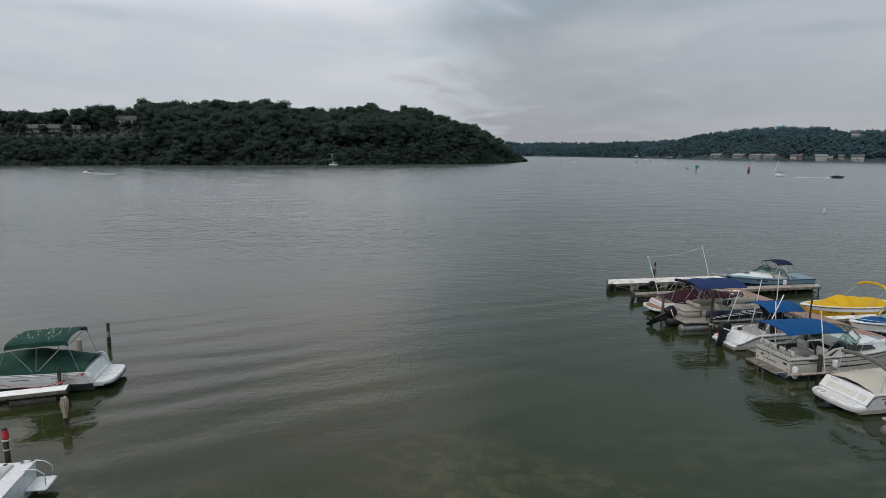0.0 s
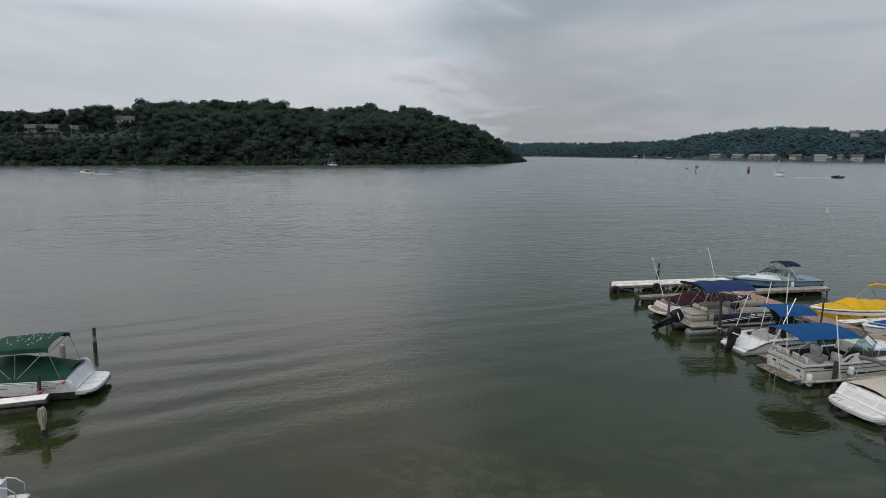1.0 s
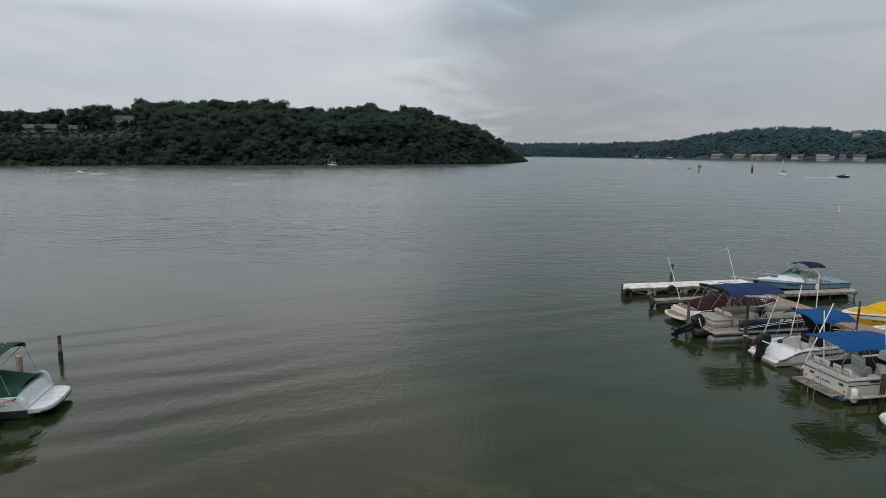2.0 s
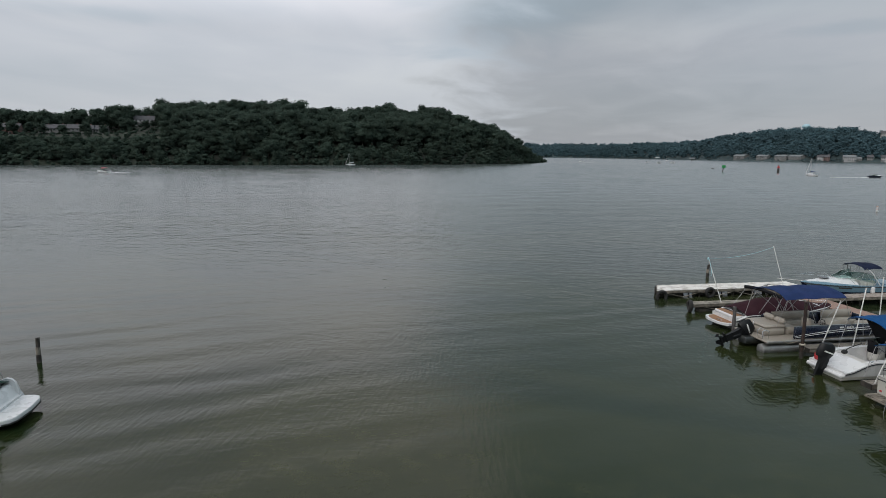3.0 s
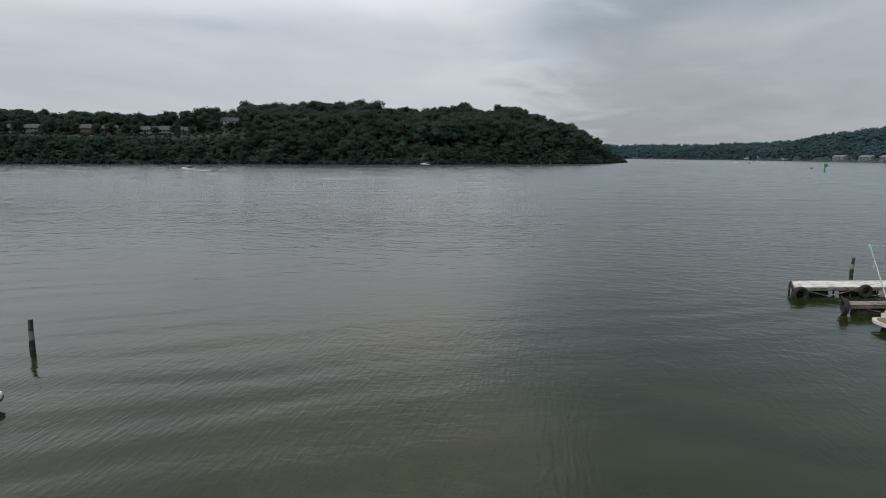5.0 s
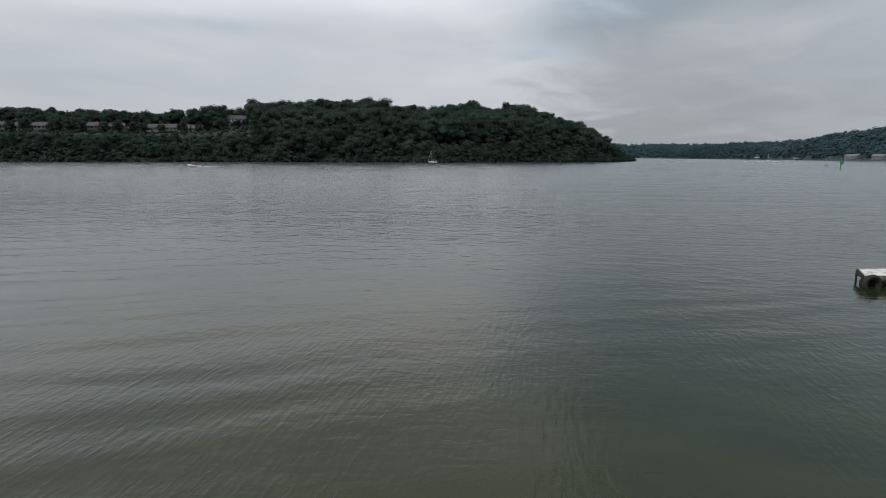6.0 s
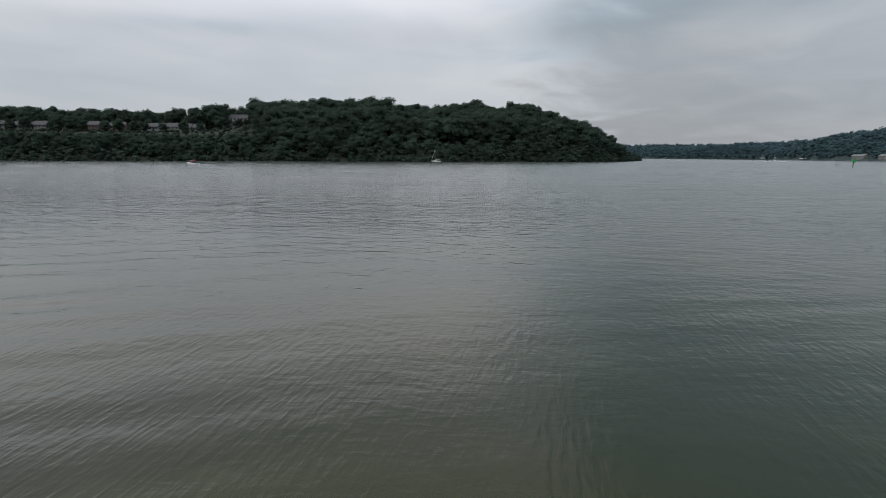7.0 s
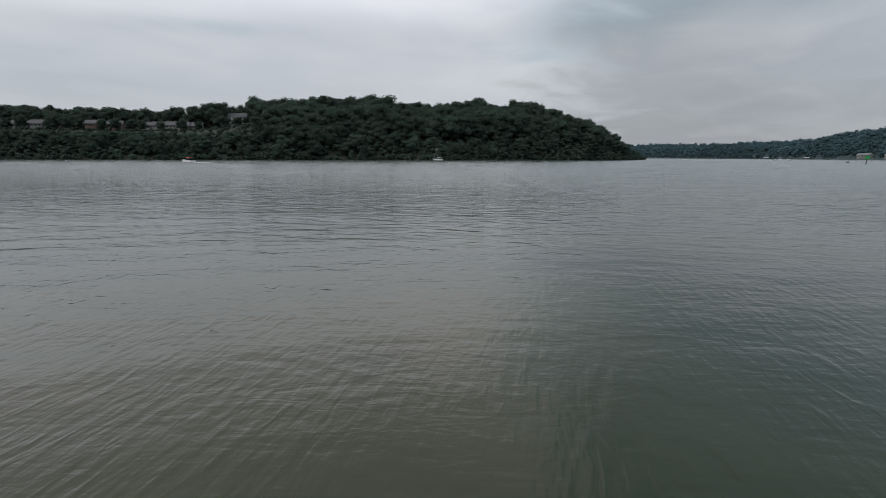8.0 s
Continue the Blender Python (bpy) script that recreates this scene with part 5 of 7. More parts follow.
def maroon_runabout(m):
    h = Hull(6.6, 2.25, 0.8, 0.98, drop=0.25, drop_to=0.14)
    b = boat("runabout", "white runabout under a maroon canvas cover, teak platform", m, h, M["gelcoat"], M["bottom_dark"], M["gelcoat"], (0.1, 0.62), 0.2, 0.25)
    cover(b, h, 0.1, 0.97, lambda a: 0.74 * math.sin(math.pi * min(1, (a + 0.05) / 0.9)) ** 0.8 * (1 - 0.45 * a) if a < 0.85 else 0.06, M["canvas_maroon"], label="maroon canvas cover with slack folds")
    part("stern_deck", Shape().box(0.02, 0.75, -0.95, 0.95, 0.55, 0.74, 0.05), M["gelcoat"], b)
    part("teak_step", Shape().box(0.08, 0.5, -0.85, 0.85, 0.74, 0.755, 0.004), M["teak"], b, "teak inlay")
    part("stern_strip", Shape().box(0.52, 0.66, -0.9, 0.9, 0.74, 0.765, 0.004), M["stripe_black"], b)

    def plat(inset, z0, z1):
        ring = []
        for y in [-1 + 2 * k / 12 for k in range(13)]:
            ring.append((-0.72 + inset + 0.34 * abs(y) ** 3.5, y * (1.02 - inset), 0))
        ring += [(0.02, 1.02 - inset, 0), (0.02, -1.02 + inset, 0)]
        return [[(x, y, z0) for x, y, _ in ring], [(x, y, z1) for x, y, _ in ring]]

    p = part("swim_platform", Shape().loft(plat(0.0, 0.26, 0.38)), M["gelcoat"], b)
    part("teak_inlay", Shape().loft(plat(0.12, 0.38, 0.394)), M["teak"], p, "brown teak planking")
    part("grab_handle", Shape().pipe([(-0.5, -0.55, 0.4), (-0.46, -0.5, 0.45), (-0.46, -0.15, 0.45), (-0.5, -0.1, 0.4)], 0.014, 6), M["chrome"], p)
    # folded dark top on its frame
    roll = part("folded_top", Shape().pipe([(2.6, -1.06, 1.7), (2.35, -0.6, 1.86), (2.2, 0, 1.92), (2.05, 0.6, 1.94), (1.9, 1.06, 1.9)], 0.09, 8), M["canvas_black"], b, "folded dark canvas top")
    for side in (1, -1):
        part("top_strut", Shape().pipe([(2.0, side * 1.06, 1.85), (1.3, side * 1.08, 0.9)], 0.014, 6), M["alu"], roll)
        part("top_strut", Shape().pipe([(2.1, side * 1.02, 1.88), (2.9, side * 1.1, 0.95)], 0.014, 6), M["alu"], roll)
        part("wake_tower", Shape().pipe([(2.3, side * 1.08, 0.95), (2.75, side * 0.98, 1.85), (3.0, side * 0.6, 2.1), (3.0, 0, 2.14)], 0.024, 7), M["alu"], b, "polished tow tower tube")
        part("wake_tower", Shape().pipe([(3.4, side * 1.05, 0.98), (3.05, side * 0.96, 1.8), (3.0, side * 0.6, 2.1)], 0.024, 7), M["alu"], b)
    rail(b, [(4.9, -0.7, 1.05), (5.6, -0.48, 1.14), (6.2, 0, 1.2), (5.6, 0.48, 1.14), (4.9, 0.7, 1.05)], 0.012, "bow_rail")
    return b


maroon_runabout(RIGHT @ pose(0.55, -6.35, 0))


def outboard_runabout(m):
    h = Hull(5.8, 2.15, 0.78, 0.98, stripe=0.2, drop=0.38, drop_to=0.24)
    b = boat("runabout", "white outboard runabout with a bright blue sun top", m, h, M["gelcoat"], M["oldcoat"], M["gelcoat"], (0.17, 0.66), 0.26, 0.22)
    for side in (-1, 1):
        part("side_graphic", h.band(0.30, 0.62, 0.42, 0.66, side, taper=0.5), M["stripe_black"], b, "dark painted swoosh")
    part("swim_step", Shape().box(-0.18, 0.12, -0.98, 0.98, 0.16, 0.32, 0.04), M["gelcoat"], b)
    part("red_corner", Shape().box(0.06, 0.42, 0.5, 0.85, 0.4, 0.74, 0.05), M["red"], b, "red plastic fuel can")
    outboard(b, 0.0, 0.02, 0.62, 20, 1.08)
    cushion(b, 1.1, 1.6, -0.8, 0.8, 0.25, 0.62, M["vinyl_white"])
    cushion(b, 2.6, 3.05, 0.2, 0.72, 0.3, 0.72, M["vinyl_white"], "helm_seat")
    cushion(b, 2.55, 2.68, 0.2, 0.72, 0.68, 1.2, M["canvas_black"], "helm_seat_back")
    cushion(b, 2.6, 3.05, -0.72, -0.2, 0.3, 0.72, M["vinyl_white"], "helm_seat")
    cushion(b, 2.55, 2.68, -0.72, -0.2, 0.68, 1.2, M["canvas_black"], "helm_seat_back")
    part("dash", Shape().loft([[(3.55, -0.8, 0.3), (3.85, -0.8, 0.3), (3.85, 0.8, 0.3), (3.55, 0.8, 0.3)], [(3.6, -0.8, 0.92), (3.9, -0.8, 0.98), (3.9, 0.8, 0.98), (3.6, 0.8, 0.92)]]), M["gelcoat"], b)
    wheel(b, 3.5, 0.45, 0.95)
    windscreen(b, 4.25, 3.1, 0.75, 0.88, 0.88, 0.42)
    bimini(b, 1.75, 4.0, 1.08, 2.2, M["canvas_blue"], 2.7, 0.85, 1.0, 0.2, label="bright blue canvas sun top")
    part("storm_curtain", Shape().sheet(lambda a, c: (2.6 + 0.75 * a, (2 * c - 1) * 0.95, 2.1 - 1.15 * a + 0.03 * math.sin(9 * c)), 6, 8, 0.02), M["canvas_black"], b, "dark canvas curtain under the top")
    for side in (1, -1):
        rail(b, [(4.2, side * 0.85, 0.9), (4.5, side * 0.75, 1.15), (5.4, side * 0.3, 1.2), (5.7, side * 0.05, 1.0)], 0.012, "bow_rail")
        cleat(b, 1.2, side * 1.0, 0.8)
    part("trolling_motor", Shape().pipe([(2.5, 0.95, 0.95), (1.5, 0.5, 0.95), (1.0, 0.25, 0.9)], 0.02, 6).ball((1.0, 0.22, 0.88), 0.14, 0.11, 0.1), M["rubber"], b, "stowed black trolling motor")
    return b


outboard_runabout(RIGHT @ pose(0.32, -14.0, 0))


def cabin_cruiser(m):
    h = Hull(7.6, 2.55, 0.98, 1.2, stripe=0.16, rake=0.8)
    b = boat("cabin_cruiser", "aged cream cabin cruiser with a royal blue sun top", m, h, M["cream"], M["bottom_blue"], M["cream"], (0.035, 0.5), 0.2, 0.38, inside=M["shaded_carpet"])
    for side in (-1, 1):
        part("side_stripe", h.band(0.0, 0.95, 0.72, 0.77, side, 18), M["stripe_black"], b, "thin dark line along the side")
        for k in range(3):
            part("maker_mark", h.band(0.2 + 0.05 * k, 0.238 + 0.05 * k, 0.5, 0.6, side, 3), M["lettering"], b)
        part("side_vent", h.band(0.13, 0.19, 0.86, 0.95, side, 3, 0.012), M["stripe_black"], b)
        part("side_streak", h.band(0.3, 0.62, 0.36, 0.5, side, 8, taper=0.7), M["stripe_black"], b)
        for k in range(6):
            if k != 2:
                part("registration_bar", h.band(0.78 + 0.018 * k, 0.79 + 0.018 * k, 0.72, 0.86, side, 1), M["lettering"], b)
    # trunk cabin with dark side windows
    cab = []
    for q, w, z in ((0.47, 0.98, 0.5), (0.60, 0.92, 0.47), (0.72, 0.74, 0.36), (0.82, 0.5, 0.2), (0.88, 0.3, 0.06)):
        zz = h.sheer(q)
        cab.append([(h.L * q, -w, zz - 0.05), (h.L * q, -w * 0.88, zz + z * 0.85), (h.L * q, -w * 0.5, zz + z), (h.L * q, w * 0.5, zz + z), (h.L * q, w * 0.88, zz + z * 0.85), (h.L * q, w, zz - 0.05)])
    c = part("cabin_trunk", Shape().loft(cab), M["gelcoat"], b)
    for side in (-1, 1):
        pts = [(3.75, 0.965, 1.12), (5.0, 0.87, 1.16), (4.75, 0.85, 1.36), (3.95, 0.905, 1.42)]
        part("cabin_window", Shape().add([(x, side * (y + 0.035), z) for x, y, z in pts] + [(x, side * (y - 0.02), z) for x, y, z in pts], [(0, 1, 2, 3), (7, 6, 5, 4), (0, 4, 5, 1), (1, 5, 6, 2), (2, 6, 7, 3), (3, 7, 4, 0)]), M["glass_dark"], c, "dark tinted side window", smooth=False)
    windscreen(b, 4.75, 2.75, 0.86, 1.1, 1.48, 0.6, 0.7, 0.8, M["stripe_black"], 1.1)
    for side in (1, -1):
        part("side_wing", Shape().loft([[(1.7, side * 1.18, 0.98), (2.9, side * 1.2, 1.02), (2.9, side * 1.12, 1.02), (1.7, side * 1.1, 0.98)], [(2.35, side * 1.14, 1.35), (2.95, side * 1.1, 1.42), (2.95, side * 1.05, 1.42), (2.35, side * 1.09, 1.35)]]), M["cream"], b)
        part("wing_stripe", Shape().loft([[(2.05, side * 1.187, 1.05), (2.25, side * 1.187, 1.05), (2.25, side * 1.175, 1.05), (2.05, side * 1.175, 1.05)], [(2.5, side * 1.16, 1.32), (2.62, side * 1.16, 1.32), (2.62, side * 1.145, 1.32), (2.5, side * 1.145, 1.32)]]), M["stripe_black"], b)
    # bulkhead and dash coloured dark, standing in for shade below the canvas
    part("bulkhead", Shape().box(3.72, 3.8, -1.0, 1.0, 0.38, 1.5, 0.01), M["shaded_carpet"], b)
    part("companion_door", Shape().box(3.69, 3.72, -0.05, 0.55, 0.42, 1.42, 0.01), M["stripe_black"], b)
    part("dash", Shape().box(3.1, 3.7, -1.0, -0.25, 0.9, 1.42, 0.05), M["stripe_black"], b)
    wheel(b, 3.02, -0.62, 1.25)
    V = M["vinyl_white"]
    # back-to-back bench and stern folding seats
    cushion(b, 1.75, 2.65, 0.25, 0.95, 0.4, 0.82, V)
    cushion(b, 2.12, 2.28, 0.25, 0.95, 0.8, 1.3, V, "backrest", 0.06)
    cushion(b, 1.75, 2.65, -0.95, -0.3, 0.4, 0.82, V)
    cushion(b, 2.12, 2.28, -0.95, -0.3, 0.8, 1.3, V, "backrest", 0.06)
    for y0 in (-1.0, -0.45, 0.15, 0.62):
        cushion(b, 0.3, 0.36, y0, y0 + 0.42, 0.98, 1.3, M["cream"], "folding_seat", 0.02)
        cushion(b, 0.36, 0.75, y0, y0 + 0.42, 0.86, 0.93, M["cream"], "folding_seat", 0.025)
    part("engine_box", Shape().box(0.45, 1.35, -0.55, 0.55, 0.38, 0.82, 0.05), M["cream"], b)
    for y0, y1 in ((-1.05, -0.1), (0.12, 1.05)):
        rail(b, [(0.1, y0, 0.98), (0.08, y0, 1.28), (0.08, y1, 1.28), (0.08, y1, 0.98)], 0.015, "stern_rail")
        for q in (0.33, 0.66):
            rail(b, [(0.08, y0 + (y1 - y0) * q, 0.98), (0.08, y0 + (y1 - y0) * q, 1.28)], 0.011, "rail_post")
    part("rub_strake", Shape().pipe([(-0.015, y, 0.86) for y in (-1.2, -0.6, 0, 0.6, 1.2)], 0.022, 6), M["stripe_black"], b, "dark rubbing strip across the transom")
    for y in (-0.85, 0.7):
        part("stern_vent", Shape().box(-0.012, 0.004, y - 0.12, y + 0.12, 0.62, 0.72, 0.004), M["stripe_black"], b)
    for k in range(7):
        part("name_mark", Shape().box(-0.01, 0.004, 0.42 - 0.12 * k, 0.49 - 0.12 * k, 0.5, 0.56 + 0.03 * (k % 2), 0.002), M["lettering"], b)
    for y in (-1.02, 1.02):
        part("tail_light", Shape().box(-0.014, 0.004, y - 0.05, y + 0.05, 0.4, 0.47, 0.004), M["red"], b)
    # slatted swim platform, grab rails and ladder
    p = part("swim_platform", Shape().box(-0.62, -0.56, -1.1, 1.1, 0.24, 0.3, 0.008).box(-0.06, 0.0, -1.1, 1.1, 0.24, 0.3, 0.008), M["wood_grey"], b)
    for k in range(12):
        y = -1.08 + k * 0.187
        part("slat", Shape().box(-0.6, -0.02, y, y + 0.13, 0.3, 0.33, 0.006), M["wood_grey"], p)
    for y in (-0.1, 0.25):
        rail(b, [(0.02, y, 0.98), (-0.12, y, 1.0), (-0.3, y, 0.9), (-0.3, y, 0.32)], 0.016, "grab_rail")
        rail(b, [(-0.62, y - 0.1, 0.32), (-0.66, y - 0.1, 0.0), (-0.66, y - 0.1, -0.35)], 0.014, "ladder_rail")
    bimini(b, -0.3, 2.85, 1.22, 2.3, M["canvas_blue"], 1.6, 1.0, 1.18, 0.12, bows=(0.02, 0.34, 0.66, 0.98), label="royal blue canvas sun top")
    for side in (1, -1):
        rail(b, [(3.9, side * 1.12, 1.1), (4.1, side * 1.05, 1.5), (5.6, side * 0.72, 1.62), (7.2, side * 0.12, 1.66)], 0.013, "bow_rail")
        for x, y in ((4.8, 0.9), (5.8, 0.66), (6.6, 0.36)):
            rail(b, [(x, side * y, 1.12), (x, side * (y - 0.02), 1.6)], 0.01, "rail_post")
    part("bow_locker", Shape().box(5.6, 6.0, -0.25, 0.25, 1.36, 1.46, 0.03), M["alu"], b, "dull metal hatch")
    return b


cabin_cruiser(RIGHT @ pose(0.05, -18.0, 0))


def tan_cruiser(m):
    h = Hull(7.4, 2.6, 0.92, 1.12, stripe=0.26, drop=0.42, drop_to=0.052)
    b = boat("sport_cruiser", "white sport cruiser under a beige cockpit cover", m, h, M["gelcoat"], M["oldcoat"], M["gelcoat"], (0.07, 0.6), 0.24, 0.3)
    for side in (-1, 1):
        part("side_stripe", h.band(0.12, 0.8, 0.42, 0.6, side, 12, taper=0.4), M["stripe_black"], b, "black side graphic")
        part("side_stripe", h.band(0.12, 0.7, 0.3, 0.36, side, 12), M["red"], b, "thin red side line")
    ring = [(0.05, 1.24), (-0.2, 1.22), (-0.45, 1.08), (-0.58, 0.75), (-0.63, 0), (-0.58, -0.75), (-0.45, -1.08), (-0.2, -1.22), (0.05, -1.24)]
    p = part("swim_platform", Shape().loft([[(x * 0.96, y * 0.97, 0.2) for x, y in ring], [(x, y, 0.3) for x, y in ring], [(x, y, 0.4) for x, y in ring], [(x * 0.95, y * 0.97, 0.43) for x, y in ring]]), M["gelcoat"], b)
    part("platform_rail", Shape().pipe([(x * 1.01, y * 1.01, 0.33) for x, y in ring], 0.018, 6), M["oldcoat"], p)
    part("platform_tread", Shape().box(-0.46, -0.12, -0.75, 0.75, 0.425, 0.437, 0.004), M["oldcoat"], p, "worn non-slip tread")
    part("platform_hatch", Shape().box(-0.42, -0.16, 0.82, 1.02, 0.425, 0.44, 0.004), M["oldcoat"], p)
    part("boarding_ladder", Shape().pipe([(-0.56, 0.5, 0.45), (-0.3, 0.5, 0.47), (-0.3, 0.8, 0.47), (-0.56, 0.8, 0.45)], 0.014, 6), M["chrome"], p)
    part("transom_panel", Shape().loft([[(0.02, -0.55, 0.48), (0.06, -0.55, 0.48), (0.06, 0.95, 0.48), (0.02, 0.95, 0.48)], [(0.2, -0.52, 0.78), (0.24, -0.52, 0.78), (0.24, 0.9, 0.78), (0.2, 0.9, 0.78)]]), M["oldcoat"], b, "recessed transom locker")
    part("transom_gate", Shape().loft([[(0.02, -1.02, 0.47), (0.02, -0.66, 0.47), (0.1, -0.66, 0.47), (0.1, -1.02, 0.47)], [(0.22, -1.0, 0.8), (0.22, -0.66, 0.8), (0.3, -0.66, 0.8), (0.3, -1.0, 0.8)]]), M["oldcoat"], b)
    for y in (0.7, 0.25, -0.2):
        part("stern_fitting", Shape().ball((0.16, y, 0.72), 0.025, 0.04, 0.02, 8, 6), M["chrome"], b)
    part("grab_rail", Shape().pipe([(0.3, 0.5, 0.86), (0.26, 0.55, 0.94), (0.26, 0.9, 0.94), (0.3, 0.95, 0.86)], 0.014, 6), M["chrome"], b)
    part("stern_drive", Shape().box(-0.75, 0.02, -0.17, 0.17, -0.35, 0.2, 0.06).pipe([(-1.05, 0, 0.0), (-0.4, 0, 0.0)], 0.09, 8).box(-1.0, -0.7, -0.22, 0.22, 0.06, 0.1, 0.01), M["cowl"], b, "black stern drive unit")
    cover(b, h, 0.055, 0.62, lambda a: 0.12 + 0.30 * math.sin(math.pi * min(1, a * 0.95 + 0.02)) ** 0.7, M["canvas_tan"], label="beige canvas cockpit cover pulled tight", wr=0.022, n=24)
    part("cover_ridge", Shape().pipe([(0.9, -0.45, 1.03), (1.6, -0.35, 1.3), (2.6, 0, 1.36)], 0.014, 5), M["canvas_tan"], b)
    # grey rolled top lying across on two legs
    roll = part("rolled_top", Shape().pipe([(0.95, 1.15, 2.02), (0.98, 0.5, 2.1), (1.0, -0.2, 2.08), (1.02, -0.8, 1.98), (1.1, -1.25, 1.72)], 0.085, 9), M["canvas_grey"], b, "rolled grey canvas sun top")
    for side in (1, -1):
        part("top_strut", Shape().pipe([(1.0, side * 1.1, 1.98 if side > 0 else 1.8), (1.5, side * 1.12, 0.95)], 0.014, 6), M["chrome"], roll)
        part("top_strut", Shape().pipe([(0.98, side * 1.12, 1.98 if side > 0 else 1.8), (0.75, side * 1.1, 0.95)], 0.014, 6), M["chrome"], roll)
    windscreen(b, 4.9, 3.6, 0.85, 1.1, 1.12, 0.5)
    for k in range(3):
        part("maker_mark", h.band(0.10 + 0.03 * k, 0.12 + 0.03 * k, 0.72, 0.82, -1, 2), M["lettering"], b)
    cleat(b, 0.75, -1.12, 0.95), cleat(b, 0.75, 1.12, 0.95)
    return b


tan_cruiser(RIGHT @ pose(0.0, -22.25, 0))


def yellow_bowrider(m):
    h = Hull(7.0, 2.45, 0.86, 1.02, stripe=0.25)
    b = boat("bowrider", "yellow and white bowrider with fitted yellow covers", m, h, M["yellow_hull"], M["oldcoat"], M["gelcoat"], (0.12, 0.9), 0.22, 0.3)
    for side in (-1, 1):
        part("sheer_band", h.band(0.0, 0.97, 0.62, 1.0, side, 18, 0.012), M["gelcoat"], b, "white band along the gunwale")
        part("porthole", Shape().ring((4.0, side * (h.at(4.0 / 7, 0.4)[1] + 0.012), h.at(4.0 / 7, 0.4)[2]), 0.11, 0.02, "y", 14, 6).box(3.9, 4.1, side * (h.at(4.0 / 7, 0.4)[1] + 0.004) - 0.004, side * (h.at(4.0 / 7, 0.4)[1] + 0.004) + 0.004, h.at(4.0 / 7, 0.4)[2] - 0.06, h.at(4.0 / 7, 0.4)[2] + 0.06), M["stripe_black"], b)
        for k in range(6):
            if k != 2:
                part("registration_bar", h.band(0.72 + 0.017 * k, 0.73 + 0.017 * k, 0.42, 0.56, side, 1, 0.014), M["lettering"], b)
    cover(b, h, 0.66, 0.93, lambda a: 0.12 * (1 - a * 0.6), M["canvas_yellow"], "bow_cover", "yellow canvas bow cover", inset=0.18, wr=0.012)
    cover(b, h, 0.16, 0.67, lambda a: 0.12 + 0.46 * min(1.0, (1 - a) / 0.16) * (0.34 + 0.66 * a**1.4 + 0.1 * math.sin(3.1 * math.pi * a) ** 2), M["canvas_yellow"], "cockpit_cover", "yellow canvas cockpit cover", inset=0.12, wr=0.02, n=24)
    part("cover_seam", Shape().pipe([(4.69, y, 0.99 + 0.13 * (1 - (abs(y) / 1.05) ** 1.7)) for y in (-1.0, -0.6, -0.2, 0.2, 0.6, 1.0)], 0.008, 5), M["canvas_yellow"], b)
    top = part("folded_top", Shape().pipe([(1.6, -1.1, 1.95), (1.5, -0.7, 2.12), (1.45, 0, 2.2), (1.5, 0.7, 2.12), (1.6, 1.1, 1.95)], 0.08, 8), M["canvas_yellow"], b, "yellow canvas arch top")
    for side in (1, -1):
        part("arch_tube", Shape().pipe([(1.6, side * 1.1, 1.95), (2.9, side * 1.1, 0.98)], 0.02, 6), M["alu"], top)
        part("arch_tube", Shape().pipe([(1.6, side * 1.1, 1.95), (0.8, side * 1.08, 0.92)], 0.02, 6), M["alu"], top)
    return b


yellow_bowrider(RIGHT @ pose(15.65, -9.75, 0, 0, 0, 180))


def blue_cover_bowrider(m):
    h = Hull(6.8, 2.35, 0.82, 0.98, stripe=0.36)
    b = boat("bowrider", "white bowrider with dark bottom and blue bow cover", m, h, M["gelcoat"], M["bottom_dark"], M["gelcoat"], (0.12, 0.9), 0.22, 0.3)
    cover(b, h, 0.64, 0.93, lambda a: 0.12 * (1 - a * 0.6), M["canvas_blue"], "bow_cover", "blue canvas bow cover", inset=0.2, wr=0.012)
    windscreen(b, 4.5, 2.9, 0.95, 1.05, 0.98, 0.5)
    part("dash", Shape().box(3.5, 4.2, -0.95, 0.95, 0.3, 0.98, 0.05), M["gelcoat"], b)
    cushion(b, 2.2, 2.8, 0.2, 0.8, 0.3, 1.1, M["vinyl_white"]), cushion(b, 2.2, 2.8, -0.8, -0.2, 0.3, 1.1, M["vinyl_white"])
    rail(b, [(4.7, -0.95, 1.0), (5.6, -0.7, 1.08), (6.5, 0, 1.14), (5.6, 0.7, 1.08), (4.7, 0.95, 1.0)], 0.014, "bow_rail")
    return b


blue_cover_bowrider(RIGHT @ pose(15.35, -13.7, 0, 0, 0, 180))


